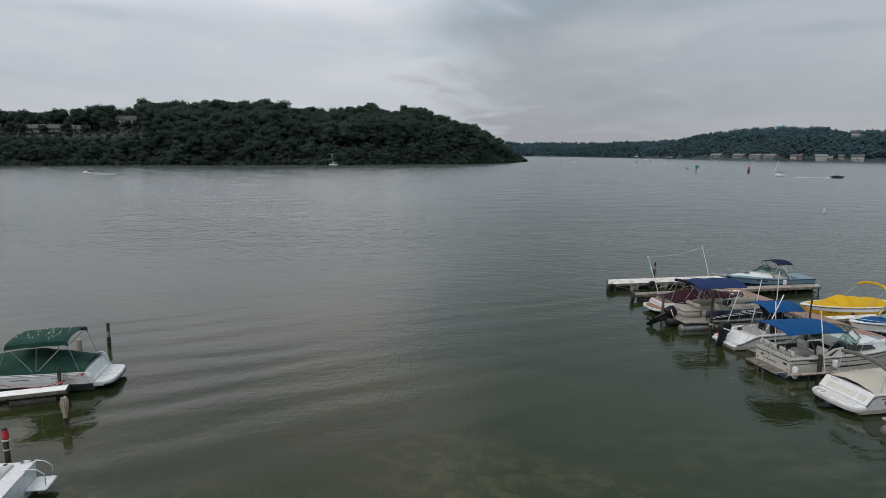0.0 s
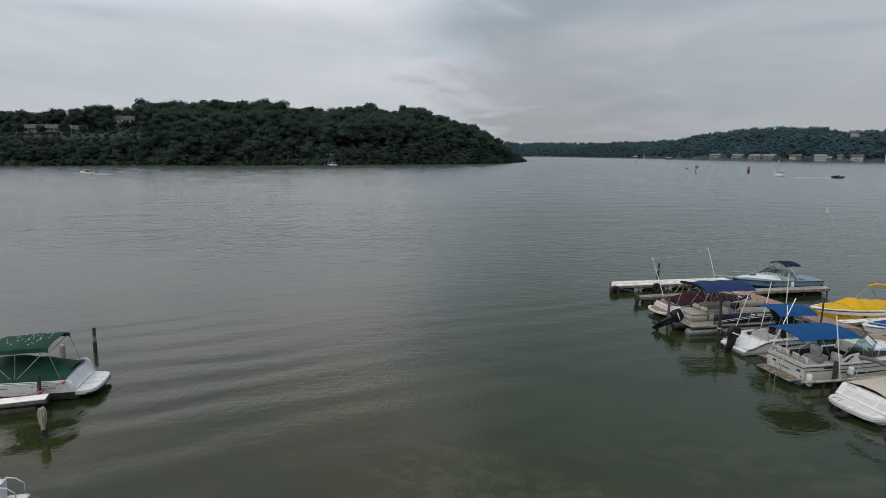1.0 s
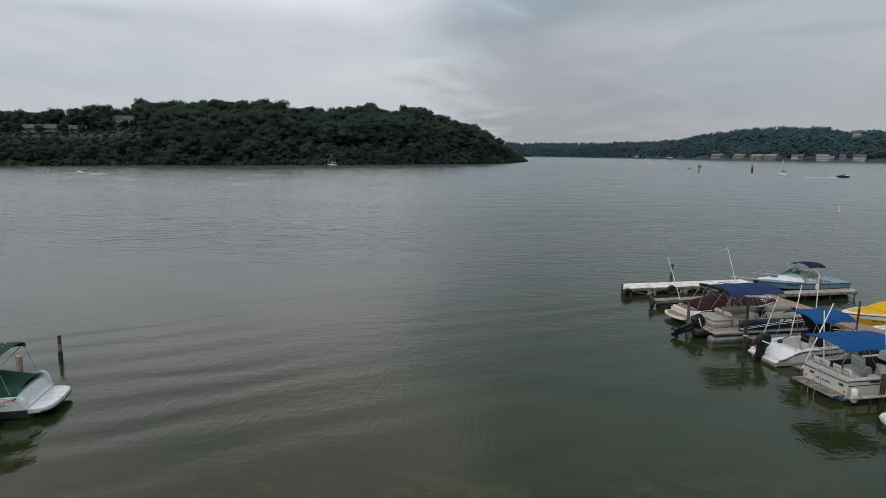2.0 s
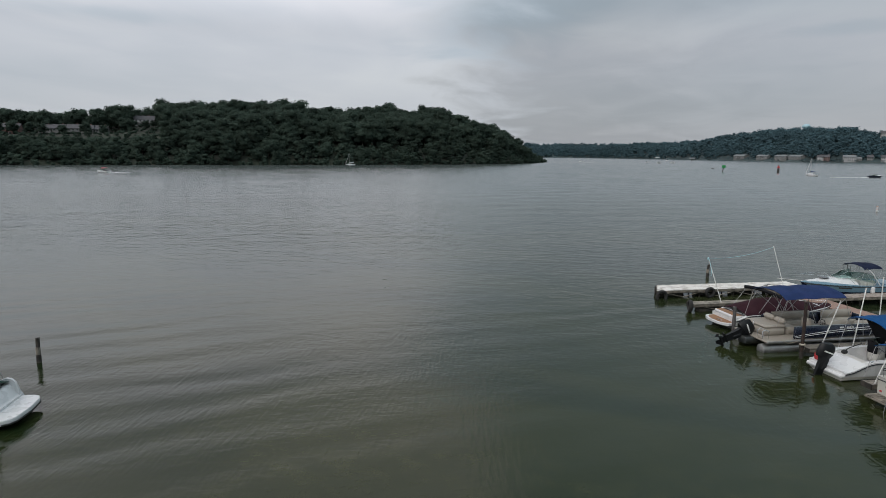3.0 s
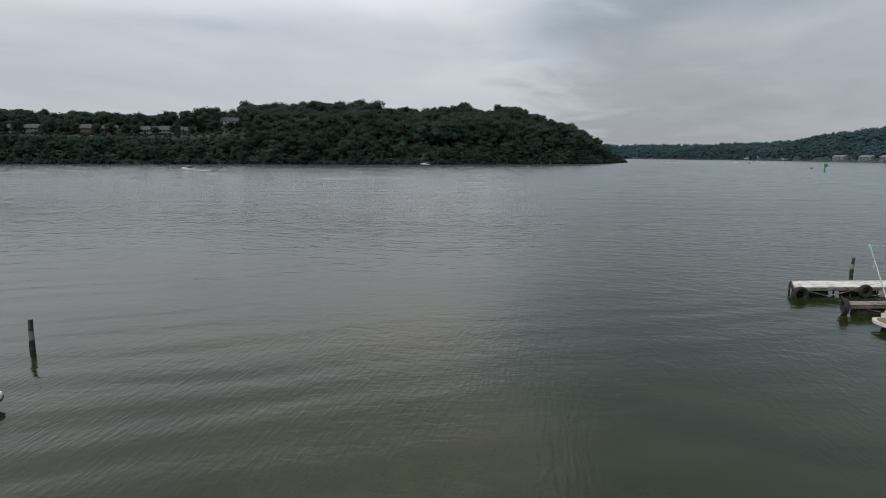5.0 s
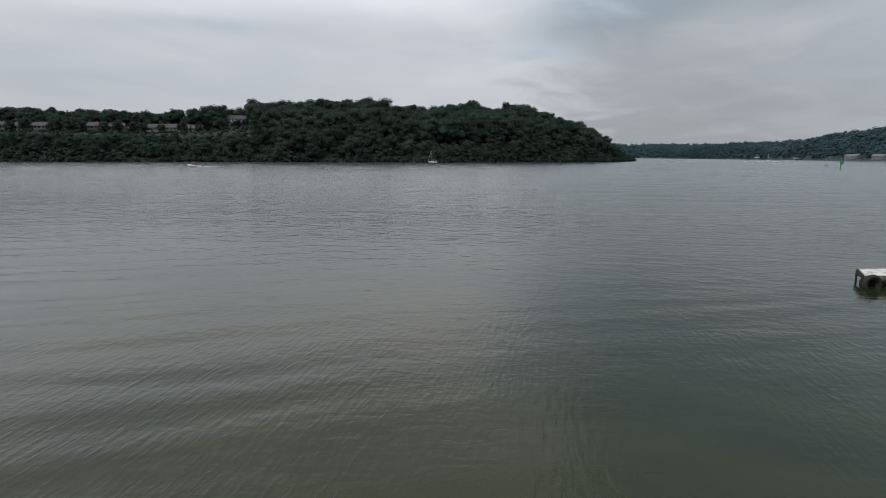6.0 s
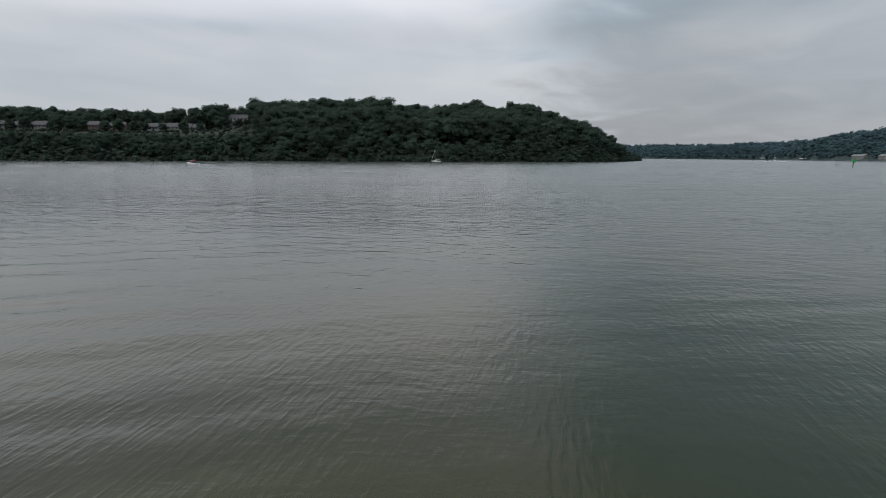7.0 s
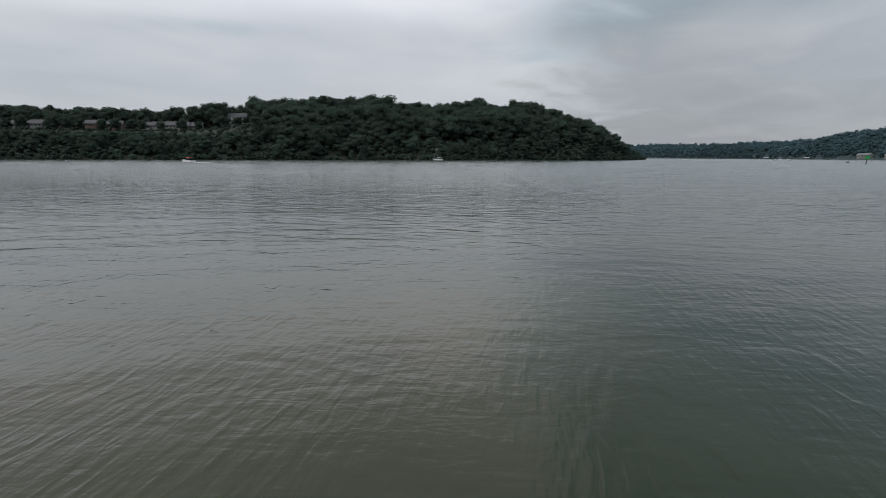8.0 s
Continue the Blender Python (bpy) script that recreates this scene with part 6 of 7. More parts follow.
def blue_cruiser(m):
    h = Hull(7.1, 2.4, 0.92, 1.15, stripe=0.3, rake=1.0)
    b = boat("day_cruiser", "light blue and navy day cruiser with a white foredeck", m, h, M["navy_hull"], M["bottom_dark"], M["steel_blue"], (0.06, 0.52), 0.2, 0.35, crown=0.16)
    part("foredeck", Shape().sheet(lambda a, c: (3.7 + 3.0 * a, (2 * c - 1) * (h.half(0.52 + 0.42 * a) - 0.14) * (1 - 0.25 * a), h.sheer(0.52 + 0.42 * a) + (0.44 - 0.34 * a) * (1 - abs(2 * c - 1) ** 2.4) + 0.02), 10, 10, 0.04), M["gelcoat"], b, "white crowned foredeck")
    for side in (-1, 1):
        part("sheer_band", h.band(0.0, 0.97, 0.45, 1.0, side, 18, 0.012), M["steel_blue"], b, "light blue upper side")
    windscreen(b, 4.7, 2.5, 0.80, 1.05, 1.38, 0.40, 0.8, 0.9, None, 1.1)
    part("cabin_port", h.band(0.60, 0.72, 0.78, 0.92, 1, 4, 0.02), M["glass_dark"], b)
    part("hatch", Shape().box(5.2, 5.65, -0.25, 0.25, 1.36, 1.41, 0.02), M["glass_dark"], b, "dark foredeck hatch")
    part("dash", Shape().box(3.6, 4.2, -0.95, 0.95, 0.4, 1.1, 0.05), M["gelcoat"], b)
    part("engine_cover", Shape().box(0.3, 1.3, -0.9, 0.9, 0.4, 0.94, 0.06), M["steel_blue"], b, "steel blue engine cover")
    cushion(b, 2.3, 2.9, -0.85, -0.2, 0.4, 1.2, M["vinyl_white"]), cushion(b, 2.3, 2.9, 0.2, 0.85, 0.4, 1.2, M["vinyl_white"])
    for side in (1, -1):
        part("arch", Shape().pipe([(2.2, side * 1.1, 0.98), (2.75, side * 1.02, 1.75), (3.0, side * 0.8, 2.1)], 0.03, 7), M["gelcoat"], b)
        rail(b, [(4.0, side * 1.05, 1.1), (4.4, side * 1.0, 1.45), (6.0, side * 0.5, 1.62), (7.1, side * 0.05, 1.66)], 0.012, "bow_rail")
    bimini(b, 1.95, 3.3, 0.92, 2.14, M["canvas_ink"], 2.6, 1.0, 1.08, 0.14, bows=(0.03, 0.5, 0.97), label="dark navy canvas sun top")
    part("pulpit", Shape().pipe([(6.9, 0, 1.2), (7.8, 0, 1.3), (8.8, 0, 1.42)], 0.02, 6), M["pvc"], b, "white bow pulpit pole")
    part("swim_platform", Shape().box(-0.55, 0.0, -1.05, 1.05, 0.28, 0.36, 0.03), M["gelcoat"], b)
    return b


blue_cruiser(RIGHT @ pose(16.45, -1.2, 0, 0, 0, 180))
fender_buoy(RIGHT @ pose(13.6, -2.44, 0.72), 0.42, 0.13)


def green_cruiser(m):
    """The boat at the near slip: green cover and top, moulded stern and platform."""
    h = Hull(7.8, 2.6, 0.92, 1.12, stripe=0.38, drop=0.44, drop_to=0.045)
    b = boat("sport_cruiser", "white and black cruiser under green canvas covers", m, h, M["gelcoat"], M["bottom_dark"], M["gelcoat"], (0.06, 0.6), 0.24, 0.3, rail=M["gelcoat"])
    for side in (-1, 1):
        part("chine_line", h.band(0.0, 0.95, 0.0, 0.05, side, 18, 0.014), M["gelcoat"], b)
        part("side_crease", h.band(0.02, 0.9, 0.3, 0.33, side, 18, 0.008), M["oldcoat"], b)
        for k in range(5):
            part("maker_mark", h.band(0.20 - 0.018 * k, 0.208 - 0.018 * k + 0.002, 0.64 + 0.02 * (k % 2), 0.72, side, 1), M["lettering"], b)
        for k in range(6):
            part("name_mark", h.band(0.145 - 0.013 * k, 0.153 - 0.013 * k, 0.40 + 0.03 * (k % 3), 0.53 - 0.04 * (k % 2), side, 1), M["lettering"], b)
        part("maker_mark", h.band(0.32, 0.42, 0.62, 0.68, side, 3), M["lettering"], b)
    ring = [(0.02, 1.18), (-0.4, 1.16), (-0.62, 1.05), (-0.74, 0.8), (-0.8, 0), (-0.74, -0.8), (-0.62, -1.05), (-0.4, -1.16), (0.02, -1.18)]
    p = part("swim_platform", Shape().loft([[(x * 0.97, y * 0.97, 0.22) for x, y in ring], [(x, y, 0.3) for x, y in ring], [(x, y, 0.4) for x, y in ring], [(x * 0.98, y * 0.98, 0.43) for x, y in ring]]), M["gelcoat"], b)
    part("platform_bumper", Shape().pipe([(x * 1.005, y * 1.005, 0.27) for x, y in ring[1:-1]], 0.03, 6), M["rubber"], p)
    # raised rounded stern corners
    for side in (1, -1):
        up = 0.6 if side > 0 else 1.0
        prof = [(x, 0.5 + (z - 0.5) * up) for x, z in ((0.02, 0.48), (0.06, 0.74), (0.14, 0.98), (0.26, 1.1), (0.42, 1.14), (0.75, 1.02), (0.6, 0.8), (0.2, 0.5))]
        part("stern_wing", Shape().loft([[(x, side * 1.02, z) for x, z in prof], [(x, side * 1.13, z) for x, z in prof], [(x + 0.02, side * 1.2, z - 0.06) for x, z in prof]]), M["gelcoat"], b)
    cover(b, h, 0.042, 0.66, lambda a: 0.1 + 0.62 * math.sin(math.pi * min(1, a * 0.78 + 0.12)) ** 1.3, M["canvas_green"], label="dark green canvas cockpit cover", wr=0.03, n=26)
    cover(b, h, 0.66, 0.96, lambda a: 0.16 * (1 - a), M["canvas_green"], "bow_cover", "dark green canvas bow cover", inset=0.12)
    part("cover_window", Shape().sheet(lambda a, c: (2.6 + 0.5 * a, 0.1 + 0.42 * c, 1.6 - 0.04 * a - 0.10 * c), 3, 3, 0.01), M["pvc"], b, "clear plastic window in the cover")
    bimini(b, 0.9, 3.4, 1.15, 2.38, M["canvas_green"], 2.3, 0.98, 1.18, 0.08, tilt=-0.1, bows=(0.03, 0.5, 0.97), label="faded green canvas sun top with worn spots")
    for side in (1, -1):
        part("valance", Shape().sheet(lambda a, c: (0.9 + 2.5 * a, side * (1.15 + 0.02 * c), 2.31 - 0.1 * (a - 0.5) - 0.06 * abs(2 * a - 1) ** 6 - 0.17 * c + 0.012 * math.sin(21 * a)), 16, 3, 0.012), M["canvas_green"], b)
    sp = random.Random(3)
    for k in range(34):
        x, y = sp.uniform(1.15, 3.3), sp.gauss(0.1, 0.38)
        y = max(-0.85, min(0.85, y))
        a = (x - 0.9) / 2.5
        z = 2.38 - 0.1 * (a - 0.5) + 0.08 * (1 - (y / 1.15) ** 2) + 0.018 * math.cos(4 * math.pi * a) - 0.06 * abs(2 * a - 1) ** 6
        part("worn_spot", Shape().loft([[(x + sp.uniform(0.008, 0.03) * math.cos(q), y + sp.uniform(0.01, 0.05) * math.sin(q), z + zz) for q in [2 * math.pi * j / 9 for j in range(9)]] for zz in (-0.01, 0.016)]), M["pvc"], b, "pale worn patch")
    part("mooring_line", Shape().pipe([(0.45, 1.24, 0.85), (1.2, 1.6, 0.6), (1.9, 1.75, 0.52), (3.0, 1.7, 0.6), (4.3, 1.32, 0.78)], 0.016, 5), M["rope_red"], b, "faded red mooring line")
    for x in (0.42, 4.3):
        part("line_knot", Shape().ball((x, 1.26, 0.83), 0.06, 0.04, 0.05, 8, 6), M["red"], b)
    return b


green_cruiser(LEFT @ pose(-0.58, 0.0, 0, 0, 0, 180))


def open_cuddy(m):
    """The near white boat of which the stern quarter shows."""
    h = Hull(6.2, 2.4, 0.82, 1.05, stripe=0.2)
    b = boat("cuddy_boat", "white cuddy boat with an open cream cockpit", m, h, M["gelcoat"], M["oldcoat"], M["gelcoat"], (0.1, 0.5), 0.26, 0.3)
    for side in (-1, 1):
        part("side_stripe", h.band(0.0, 0.95, 0.8, 0.9, side, 18), M["stripe_black"], b, "black line under the gunwale")
    cushion(b, 0.66, 1.1, -0.85, 0.85, 0.3, 0.6, M["oldcoat"])
    cushion(b, 1.7, 2.3, -0.8, -0.25, 0.3, 0.78, M["vinyl_white"])
    cushion(b, 1.7, 2.3, 0.25, 0.8, 0.3, 0.78, M["vinyl_white"])
    p = part("swim_platform", Shape().box(-0.62, 0.0, -1.1, -0.25, 0.26, 0.33, 0.04), M["gelcoat"], b)
    for y in (-1.02, -0.45):
        part("platform_rail", Shape().pipe([(0.05, y, 0.84), (-0.05, y, 0.92), (-0.3, y, 0.88), (-0.52, y, 0.7), (-0.52, y, 0.33)], 0.016, 6), M["chrome"], p)
    for k in range(3):
        part("deck_fitting", Shape().ball((0.35 + 0.45 * k, -1.06, h.sheer(0.1) + 0.02), 0.06, 0.03, 0.012, 8, 5), M["rubber"], b)
    part("coaming", Shape().box(0.5, 0.62, -0.92, 0.92, 0.3, 0.9, 0.04), M["cream"], b, "cream moulded cockpit coaming")
    part("side_pocket", Shape().box(0.66, 2.4, -0.93, -0.86, 0.5, 0.72, 0.02), M["cream"], b)
    for x in (0.8, 1.3, 2.0):
        part("rod_holder", Shape().ball((x, -0.98, h.sheer(x / 6.2) + 0.03), 0.05, 0.05, 0.015, 8, 5), M["rubber"], b)
    cleat(b, 0.2, -1.05, 0.86)
    windscreen(b, 4.3, 3.0, 0.85, 1.0, 1.0, 0.45)
    return b


open_cuddy(LEFT @ pose(0.45, -10.45, 0, 0, 0, 180))


# ---- piles and poles of the marina ----
def red_cap(p, h, r):
    part("red_band", Shape().pipe([(0, 0, h - 0.36), (0, 0, h - 0.08)], r * 0.98 + 0.012, 10), M["red"], p, "faded red painted band")
    part("rope_wrap", Shape().ring((0, 0, h - 0.42), r + 0.015, 0.03, "z", 14, 6), M["rope"], p)
    part("rope_wrap", Shape().ring((0, 0, h - 0.75), r + 0.018, 0.02, "z", 14, 6), M["rope"], p)


def pale_band(p, h, r):
    part("pale_band", Shape().pipe([(0, 0, h * 0.32), (0, 0, h * 0.62)], r * 1.0 + 0.008, 10), M["wood_grey"], p, "bleached band")


def ragged_cap(p, h, r):
    s = Shape()
    for k in range(9):
        a = 2 * math.pi * k / 9
        s.pipe([(r * 0.8 * math.cos(a), r * 0.8 * math.sin(a), h - 0.45 - 0.1 * (k % 2)), (r * 1.45 * math.cos(a), r * 1.45 * math.sin(a), h - 0.15), (r * 0.9 * math.cos(a), r * 0.9 * math.sin(a), h + 0.04 * (k % 3))], 0.045, 5)
    s.ball((0, 0, h), r * 0.9, r * 0.9, 0.09)
    part("ragged_wrap", s, M["wood_pale"], p, "frayed pale wrapping round the pile head")


def rope_wrap(p, h, r):
    part("rope_wrap", Shape().ring((0, 0, 0.66), r + 0.02, 0.04, "z", 14, 6), M["rope"], p)
    part("cap_lump", Shape().ball((0.05, 0.05, 0.45), r * 1.3, r * 1.3, 0.14), M["rope"], p, "knotted pale rope")


def red_wrap(p, h, r):
    part("rope_wrap", Shape().ring((0, 0, 0.6), r + 0.015, 0.05, "z", 14, 6), M["rope_red"], p, "faded red rope turns")


pile(LEFT @ pose(-2.27, 6.22, 0), 1.13, 0.085, M["wood_dark"], "dark lone wooden pile with a bleached band", (0.01, 0.02), pale_band)
pile(LEFT @ pose(-2.45, 2.6, 0), 1.32, 0.13, M["wood_pale"], "pale bleached wooden pile beside the green covered boat", (0.02, 0))
pile(LEFT @ pose(-0.44, -4.66, 0), 1.05, 0.085, M["wood_pale"], "short rotten wooden stump with a frayed head", (0, 0.01), ragged_cap)
pile(LEFT @ pose(-0.9, -8.12, 0), 1.5, 0.085, M["wood_dark"], "dark wooden pile with a red painted head", (-0.01, 0), red_cap)
pile(LEFT @ pose(-1.82, -1.46, 0), 1.27, 0.075, M["wood_dark"], "black dock post wrapped with red rope", (0, 0), red_wrap)
pile(RIGHT @ pose(0.8, -11.95, 0), 2.62, 0.075, mat("rusty_brown_pile", (0.022, 0.015, 0.012), 0.8, vary=0.3, scale=5, bump=0.08, dirt=(0.06, 0.032, 0.022), dirt_amount=0.6, dirt_scale=5), "tall rusty brown post beside the pontoon boat", (0.0, 0), rope_wrap)
pile(RIGHT @ pose(7.5, 6.2, 0), 1.0, 0.095, M["wood_dark"], "dark leaning wooden pile beyond the white dock", (0.06, 0), pale_band)
pile(RIGHT @ pose(1.39, -19.5, 0), 1.25, 0.1, M["wood_dark"], "dark wooden pile between two boats", (0, 0))
pile(RIGHT @ pose(6.85, -12.6, 0), 2.4, 0.05, M["wood_dark"], "slim dark post with a rounded head", (0.03, 0))
pile(RIGHT @ pose(-0.15, -8.25, 0), 1.55, 0.09, mat("grey_plastic_sleeve", (0.075, 0.072, 0.07), 0.7, vary=0.15, scale=5), "grey capped post behind the outboard motor", (0, 0))


def slip_pole(base, top, label="thin white plastic slip pole leaning beside boats", r=0.026):
    a, b = Vector(base), Vector(top)
    m = RIGHT @ Matrix.Translation(a)
    s = thing("slip_pole", label, "pole", m, "white slip poles")
    part("pole", Shape().pipe([(0, 0, -0.3 if base[2] < 0.3 else 0), tuple((b - a) * 0.5), tuple(b - a)], r, 7), M["pvc"], s)
    part("pole_cap", Shape().ball(tuple(b - a), r * 1.25, r * 1.25, r * 1.1, 8, 6), M["pvc"], s)
    return s


slip_pole((2.4, -3.3, 0.5), (1.9, -2.44, 3.08), "white leaning pole with pale blue rope on top")
slip_pole((6.75, -3.35, 0.5), (6.5, -2.1, 3.65), "tall thin white pole on the finger dock", 0.02)
slip_pole((3.65, -11.75, 0.42), (4.32, -11.45, 3.09))
slip_pole((6.75, -9.95, 0.0), (6.96, -9.7, 3.19))
slip_pole((1.95, -11.75, 0.42), (2.33, -12.2, 2.71))
slip_pole((1.6, -19.6, 0.42), (1.15, -19.5, 3.35), "tall thin white pole in front of the blue top")
slip_pole((0.5, -16.25, 0.42), (2.36, -15.65, 3.2), "long white pole leaning across the slip")
slip_pole((1.85, -16.0, 0.42), (2.05, -15.5, 2.82))
line = thing("rope_line", "sagging pale blue rope strung between two poles", "rope", RIGHT)
part("rope", Shape().pipe([(1.9 + 4.6 * q, -2.44 + 0.34 * q, 3.06 + 0.55 * q - 0.9 * q * (1 - q)) for q in [k / 12 for k in range(13)]], 0.013, 5), M["rope_blue"], line)
part("rope_knot", Shape().ball((1.9, -2.44, 3.02), 0.07, 0.07, 0.1, 8, 6).pipe([(1.93, -2.5, 3.0), (1.99, -2.7, 2.4), (1.97, -2.75, 2.0)], 0.015, 5), M["rope_blue"], line)
dock("dock", "narrow weathered grey finger dock between boats", RIGHT @ pose(0.3, -16.35, 0), 7.4, 0.5, 0.42, M["wood_grey"], floats=False, braces=False)
dock("dock", "narrow white painted finger dock beside the green boat", LEFT @ pose(-1.45, -1.52, 0, 0, 0, 189), 7.0, 0.6, 0.5, M["dock_clean"], braces=False, board=1.75)
fender_buoy(RIGHT @ pose(0.15, -19.42, 0.42), 0.6, 0.13)
fender_buoy(RIGHT @ pose(2.3, -19.42, 0.72), 0.4, 0.13)


# ---- on the open lake ----
def far_hull(L, B, H, sharp=2.0):
    return Hull(L, B, H, H * 1.25, full=sharp, rake=0.5, stripe=0.15)


def sailboat(m, L, mast, label, sail_mat):
    h = far_hull(L, L * 0.32, 0.75)
    b = thing("sailboat", label, "boat", m, "sailboats")
    part("hull", h.skin(0, 2), M["gelcoat"], b)
    part("bottom", h.skin(2, 4), M["bottom_dark"], b)
    part("deck", h.deck(0.0, 0.99, 0.1), M["gelcoat"], b)
    part("cabin", Shape().loft([[(L * 0.38, -0.7, 0.8), (L * 0.75, -0.4, 0.9), (L * 0.75, 0.4, 0.9), (L * 0.38, 0.7, 0.8)], [(L * 0.4, -0.55, 1.25), (L * 0.7, -0.3, 1.2), (L * 0.7, 0.3, 1.2), (L * 0.4, 0.55, 1.25)]]), M["gelcoat"], b)
    part("mast", Shape().pipe([(L * 0.58, 0, 0.8), (L * 0.57, 0, mast)], 0.09, 7, 0.06), M["alu"], b)
    part("boom", Shape().pipe([(L * 0.58, 0, 1.9), (L * 0.08, 0, 1.85)], 0.06, 6), M["alu"], b)
    part("furled_sail", Shape().pipe([(L * 0.56, 0, 2.05), (L * 0.3, 0, 2.0), (L * 0.1, 0, 1.95)], 0.2, 8, 0.1), sail_mat, b, "sail furled under a cover")
    for x in (L * 0.99, 0.02):
        part("stay", Shape().pipe([(L * 0.57, 0, mast - 0.1), (x, 0, 0.95)], 0.03, 5), M["chrome"], b)
    part("furled_jib", Shape().pipe([(L * 0.6, 0, mast - 0.5), (L * 0.8, 0, mast * 0.5), (L * 0.98, 0, 1.2)], 0.07, 6), M["gelcoat"], b)
    return b


def motorboat(m, L, hull_mat, label, top_mat=None, wake=0.0):
    h = far_hull(L, L * 0.34, 0.85)
    b = thing("motorboat", label, "boat", m, "motorboats")
    part("hull", h.skin(0, 2), hull_mat, b)
    part("bottom", h.skin(2, 4), M["bottom_dark"], b)
    part("deck", h.deck(0.5, 0.99, 0.15), M["gelcoat"], b)
    part("cockpit", h.well(0.05, 0.5, 0.2, 0.35), M["vinyl_white"], b)
    windscreen(b, L * 0.62, L * 0.42, L * 0.12, L * 0.14, 1.0, 0.5)
    cushion(b, L * 0.12, L * 0.24, -0.6, 0.6, 0.4, 1.0, M["canvas_black"])
    cushion(b, L * 0.34, L * 0.4, -0.6, 0.6, 0.4, 1.15, M["canvas_black"])
    if top_mat:
        bimini(b, L * 0.2, L * 0.52, L * 0.14, 2.0, top_mat, L * 0.36, 0.9, L * 0.15, 0.12, bows=(0.05, 0.95), struts=False)
    if wake:
        w = Shape()
        for side in (1, -1):
            w.sheet(lambda a, c: (-wake * a, side * (0.25 + 0.12 * wake * a * 0.5 + (0.5 + 1.0 * a) * c * 0.8), 0.05 + 0.12 * (1 - a) * math.sin(math.pi * c) * (0.6 + 0.4 * math.sin(19 * a))), 24, 4, 0.04)
        solid("wake", w, M["foam"], "thin white foam trail behind a motorboat", "wake", m, kind="stuff")
    return b


def toward(x, y, turn):
    """A place on the water with a heading in degrees from east."""
    return pose(x, y, 0, 0, 0, turn)


sailboat(toward(-149, 447, 215), 7.0, 9.2, "white sailboat with lowered sails off the wooded shore", M["gelcoat"])
sailboat(toward(118.0, 318, 118), 6.0, 8.2, "white sailboat with a blue sail cover at anchor", M["canvas_navy"])
motorboat(toward(-190, 241, 168), 7.4, M["gelcoat"], "white motorboat with a red sun top under way", M["red"], 10)
motorboat(toward(133.5, 304, 8), 5.8, M["navy_hull"], "dark blue motorboat with a white deck under way", None, 15)
motorboat(toward(28, 770, 190), 6.0, M["gelcoat"], "small white motorboat far out on the lake", None, 14)
sailboat(toward(158, 985, 100), 7.0, 10.0, "distant white sailboat lying at a mooring", M["canvas_navy"])
for x, y, a in ((107, 733, 30), (103, 790, 75), (128, 746, 160)):
    motorboat(toward(x, y, a), 5.5, M["gelcoat"], "small white boat at a mooring on the lake")


def day_mark(m, board, label, kind, base_mat, lean=0.0):
    d = thing("channel_marker", label, "marker", m, "channel markers")
    part("pile", Shape().pipe([(0, 0, -2), (lean * 0.5, 0, 1.0), (lean, 0, 3.2)], 0.22, 8), base_mat, d)
    if kind == "square":
        q = [(-0.95, -0.75), (0.95, -0.75), (0.95, 0.75), (-0.95, 0.75)]
    else:
        q = [(-0.95, -0.6), (0.95, -0.6), (0.0, 1.0)]
    for turn in (0, 70):
        c, s = math.cos(radians(turn)), math.sin(radians(turn))
        part("board", Shape().loft([[(lean + x * c - y * s, x * s + y * c - 0.1, 3.0 + z) for x, z in q] for y in (-0.04, 0.04)]), board, d, smooth=False)
    part("lamp", Shape().pipe([(lean, 0, 3.6), (lean, 0, 4.0)], 0.14, 8), base_mat, d)
    return d


day_mark(toward(90.8, 376, 0), M["green"], "green square channel marker on a leaning dark pile", "square", M["wood_dark"], 0.7)
rm = day_mark(toward(120.1, 377, 0), M["red"], "red triangular channel marker on a black pile", "tri", M["wood_dark"])
part("pile_cluster", Shape().pipe([(0, 0, -2), (0, 0, 1.9)], 0.75, 10, 0.65), M["wood_dark"], rm)
solid("mooring_float", Shape().box(-0.9, 0.9, -0.5, 0.5, -0.1, 0.35, 0.15).box(-0.75, -0.5, -0.3, 0.3, 0.3, 0.75, 0.05).box(0.5, 0.75, -0.3, 0.3, 0.3, 0.75, 0.05), M["wood_dark"], "low dark float near the green marker", "float", toward(103.4, 455, 20))
bu = thing("marker_buoy", "white can buoy with orange bands on the lake", "buoy", toward(54.9, 120.1, 0) @ Matrix.Diagonal((0.8, 0.8, 0.8, 1)))
part("can", Shape().pipe([(0, 0, -0.4), (0, 0, 0.15)], 0.42, 12, 0.34).pipe([(0, 0, 0.1), (0, 0, 1.2)], 0.2, 12, 0.17), M["gelcoat"], bu)
for z in (0.45, 0.95):
    part("band", Shape().pipe([(0, 0, z), (0, 0, z + 0.12)], 0.215, 12), M["orange"], bu, "orange band")


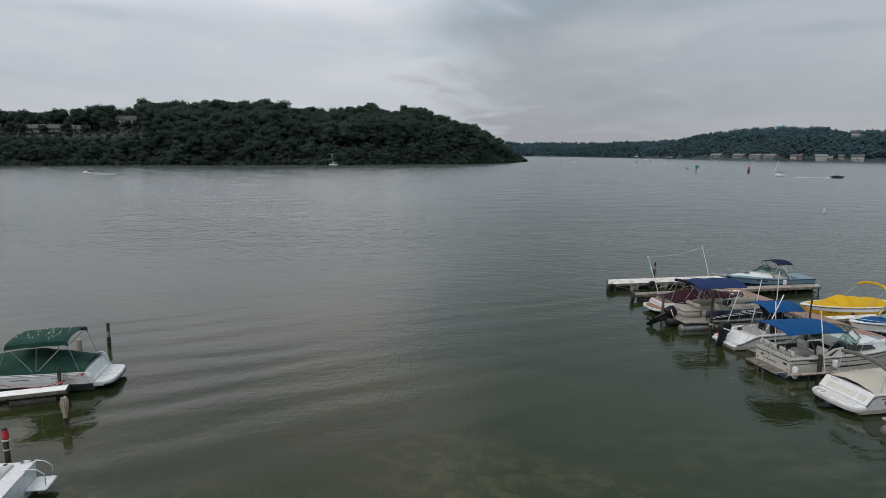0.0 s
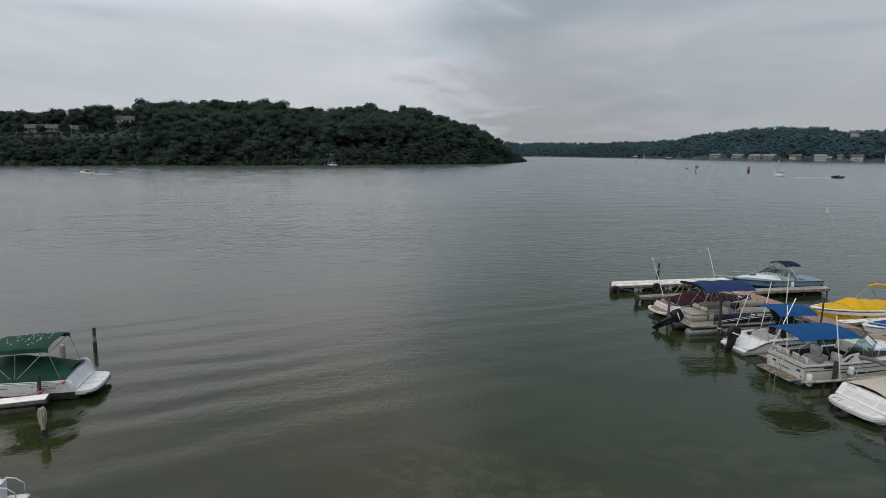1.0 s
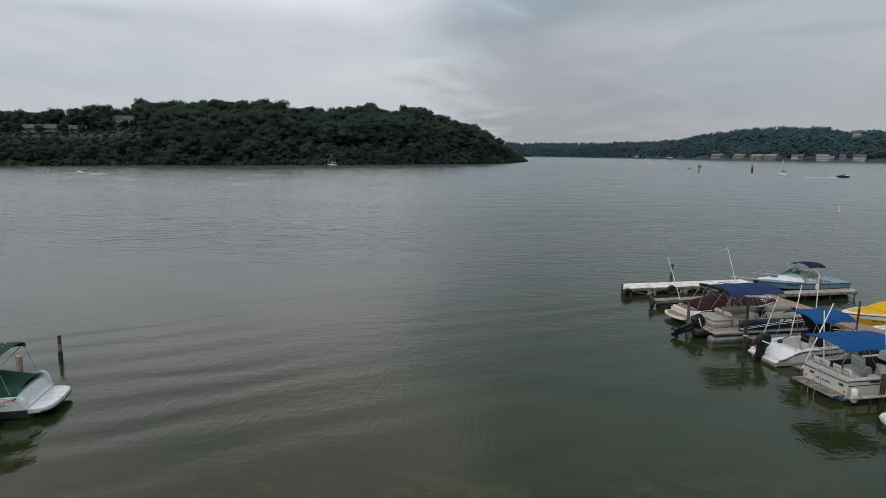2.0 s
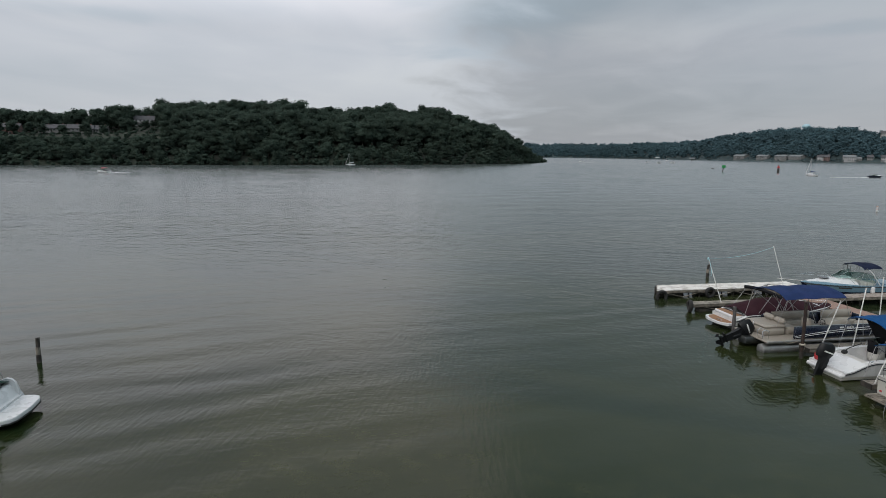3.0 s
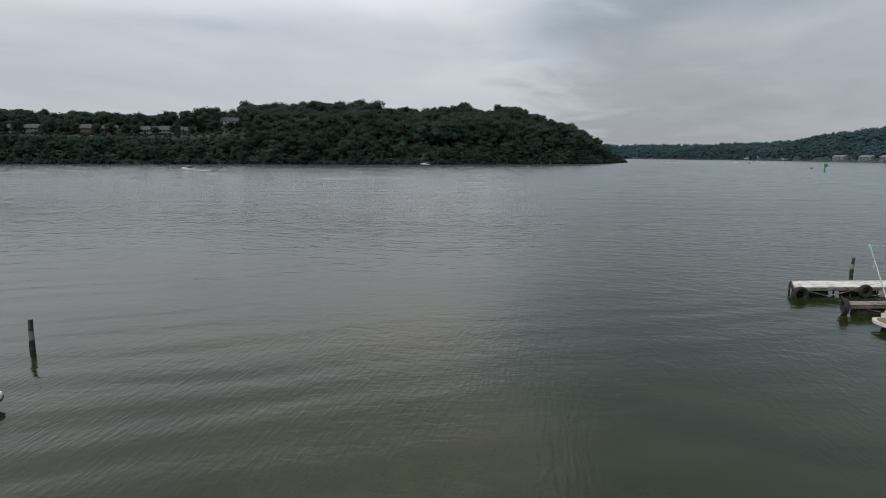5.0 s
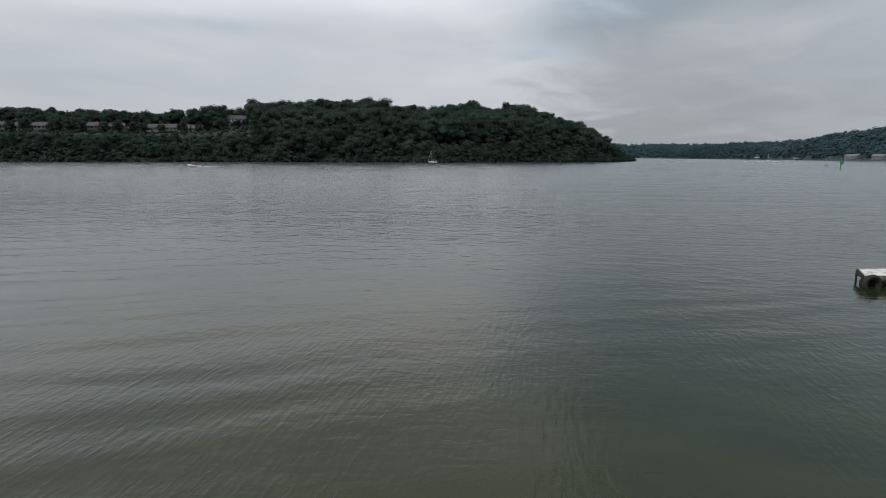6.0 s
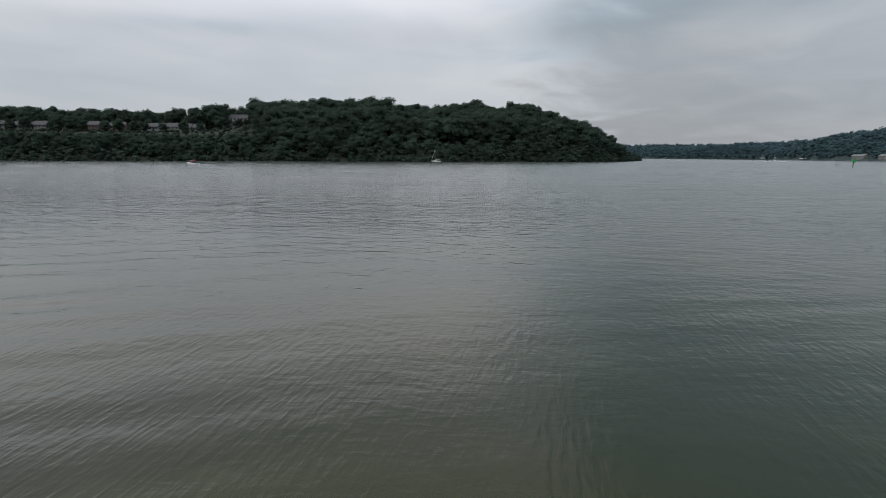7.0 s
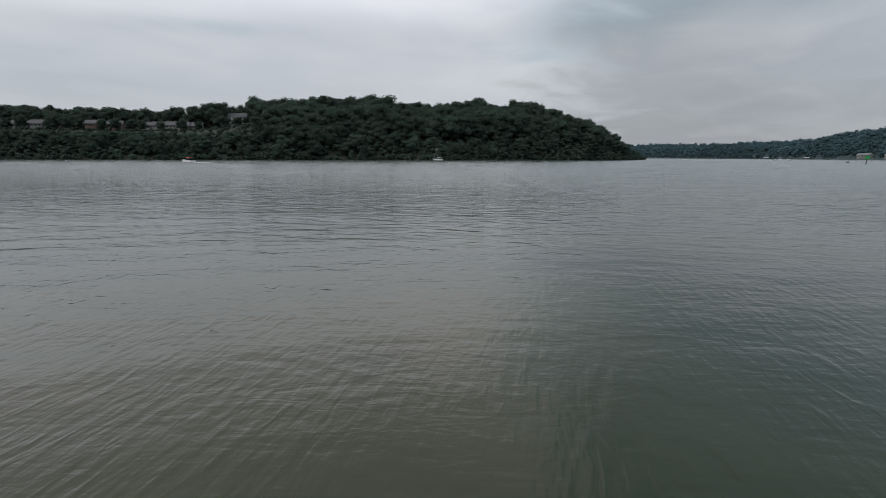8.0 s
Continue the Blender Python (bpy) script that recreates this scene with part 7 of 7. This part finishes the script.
# ---- houses on the shores ----
def house(m, w, d, h, rise, wall, roof_mat, label, cols=3, storeys=2, name="house", porch=False):
    b = thing(name, label, "house", m, "houses on the shore")
    part("wall", Shape().box(-w / 2, w / 2, -d / 2, d / 2, -3, h), wall, b, smooth=False)
    part("gable", Shape().loft([[(x, -d / 2, h), (x, d / 2, h), (x, 0, h + rise)] for x in (-w / 2, w / 2)]), wall, b, smooth=False)
    o = 0.5
    for s in (-1, 1):
        k = rise / (d / 2)
        part("roof", Shape().loft([[(x, s * (d / 2 + o), h - k * o + 0.02), (x, 0, h + rise + 0.02), (x, 0, h + rise + 0.3), (x, s * (d / 2 + o), h - k * o + 0.3)] for x in (-w / 2 - o, w / 2 + o)]), roof_mat, b, smooth=False)
    for r in range(storeys):
        for c in range(cols):
            x, z = -w / 2 + w * (c + 0.5) / cols, 1.0 + r * (h / storeys)
            win = part("window", Shape().box(x - 0.75, x + 0.75, -d / 2 - 0.06, -d / 2 - 0.01, z - 0.1, z + 1.5), M["wall_white"], b, "white framed window", smooth=False)
            part("pane", Shape().box(x - 0.62, x + 0.62, -d / 2 - 0.08, -d / 2 - 0.062, z, z + 1.38), M["glass_dark"], win, smooth=False)
    part("chimney", Shape().box(w * 0.2, w * 0.2 + 0.9, 0.2, 1.1, h, h + rise + 1.0), M["wall_brick"], b, smooth=False)
    if porch:
        p = part("porch", Shape().box(-w * 0.45, w * 0.45, -d / 2 - 2.2, -d / 2, 2.9, 3.1), M["wall_white"], b, smooth=False)
        for c in range(4):
            x = -w * 0.44 + w * 0.88 * c / 3
            part("column", Shape().pipe([(x, -d / 2 - 2.0, -3), (x, -d / 2 - 2.0, 2.9)], 0.14, 6), M["wall_white"], p)
    return b


def ground_at(land, x, y):
    return float(land.ground(np.array([[x, y]]))[0])


hr = random.Random(8)
# the terraced houses along the lawn on top of the bluff
row_a, row_b = house(pose(0, 0, -500), 7.5, 9, 6.0, 2.6, M["wall_brick"], M["roof"], "reddish brick terraced house with a grey roof", 3, 2, "terraced_house"), house(pose(0, 0, -500), 8.5, 9, 5.6, 2.8, M["wall_tan"], M["roof"], "tan terraced house with a dark grey roof", 3, 2, "terraced_house")
spots = []
x, y = -352.0, 437.0
for k in range(24):
    if k % 6 != 5:
        spots.append((x, y, k))
    x, y = x - 8.3, y - 4.75
for n, (x, y, k) in enumerate(spots):
    src = row_a if (k // 6) % 2 else row_b
    mm = pose(x + hr.uniform(-0.6, 0.6), y + hr.uniform(-0.6, 0.6), TERRACE + hr.uniform(-0.3, 0.5), 0, 0, 29.8)
    if n == 0 or n == 6:
        src.matrix_world = mm
    else:
        copy_thing(src, mm)


def yard_tree(m, k, label):
    """A single garden tree: trunk and a crown of clumps and leaf sprays."""
    cv, cf, tv, tf = (mid_trees + big_trees)[k % 14]
    t = thing("tree", label, "tree", m, "garden trees")
    part("trunk", array_mesh("trunk", tv, tf, [M["bark"]]), None, t)
    part("crown", array_mesh("crown", cv, cf, [M["leaf"]]), None, t)
    return t


for k in range(16):
    q = k * 11.8 + hr.uniform(-3, 3)
    x, y = -346 - q * 0.868 + hr.uniform(3, 9) * 0.497, 432 - q * 0.497 - hr.uniform(4, 10) * 0.868
    h = hr.uniform(7.5, 12.5)
    yard_tree(Matrix.Translation((x, y, ground_at(near_land, x, y) - 0.3)) @ Matrix.Rotation(hr.uniform(0, 6), 4, "Z") @ Matrix.Diagonal((h * 1.15, h * 1.15, h, 1)), k, "dark green garden tree before the terraced houses")
house(pose(-342, 475, 29.8, 0, 0, 34), 15, 9, 5.5, 3.0, M["wall_white"], M["roof"], "large white house with columns among hilltop trees", 5, 2, "house", True)
# condominium blocks and houses along the far waterline
condo = house(pose(332, 1257, 1.6, 0, 0, -62), 26, 11, 6.6, 2.6, M["wall_tan"], M["roof_light"], "long pale waterfront condominium block with balconies", 9, 3, "condominium")
for x, y, a in ((350, 1198, -65), (368, 1159, -65), (381, 1131, -65)):
    copy_thing(condo, pose(x + 6, y + 4, 1.6, 0, 0, a))
for x, y, a, w, wall, roof_m, lab in ((408, 1095, -30, 9, M["wall_white"], M["roof"], "cream lakeside house with a dark roof"), (416, 1092, -26, 8, M["wall_brick"], M["roof"], "small red lakeside house"), (445, 1084, -18, 17, M["wall_white"], M["roof_light"], "large white lakeside house with wide windows"), (471, 1076, -20, 8, M["wall_tan"], M["roof"], "tan lakeside house with a steep roof"), (487, 1067, -28, 8, M["wall_white"], M["roof"], "white lakeside house with a grey roof"), (494, 1061, -34, 8, M["wall_white"], M["roof"], "white lakeside cottage with a grey roof"), (523, 1036, -30, 11, M["wall_white"], M["roof_light"], "white two storey lakeside house"), (457, 1080, -20, 7, M["wall_tan"], M["roof_light"], "low tan lakeside cottage")):
    house(pose(x, y, 1.6, 0, 0, a), w, 9, 6.2 if w > 7 else 3.6, 3.2, wall, roof_m, lab, 3 if w < 12 else 6, 2)
house(pose(530, 1165, ground_at(far_land, 530, 1165) + 5, 0, 0, -25), 15, 10, 6.5, 3.5, M["wall_white"], M["roof"], "white house high on the wooded hill", 5, 2)
tower = thing("water_tower", "pale blue water tower dome above the trees", "tower", pose(531, 1520, ground_at(far_land, 531, 1520) - 9))
part("stem", Shape().pipe([(0, 0, 0), (0, 0, 36)], 2.2, 12), M["tower"], tower)
part("tank", Shape().ball((0, 0, 39), 8.5, 8.5, 5.5, 18, 10), M["tower"], tower)


def boathouse(m, w, label):
    b = thing("boathouse", label, "boathouse", m, "boathouses")
    part("roof", Shape().loft([[(x, -3, 3.0), (x, 0, 4.0), (x, 3, 3.0), (x, 0, 3.8)] for x in (-w / 2, w / 2)]), M["wall_white"], b, smooth=False)
    for x in (-w / 2 + 0.3, w / 2 - 0.3):
        for y in (-2.7, 2.7):
            part("post", Shape().pipe([(x, y, -2), (x, y, 3.1)], 0.16, 6), M["wood_dark"], b)
    return b


boathouse(toward(252, 1290, -30), 11, "open boathouse with a white roof on dark posts")
boathouse(toward(215, 1480, -20), 11, "open boathouse with a white roof on dark posts")
day_mark(toward(168.7, 865, 0), M["wood_dark"], "dark channel pile with a small board", "square", M["wood_dark"])
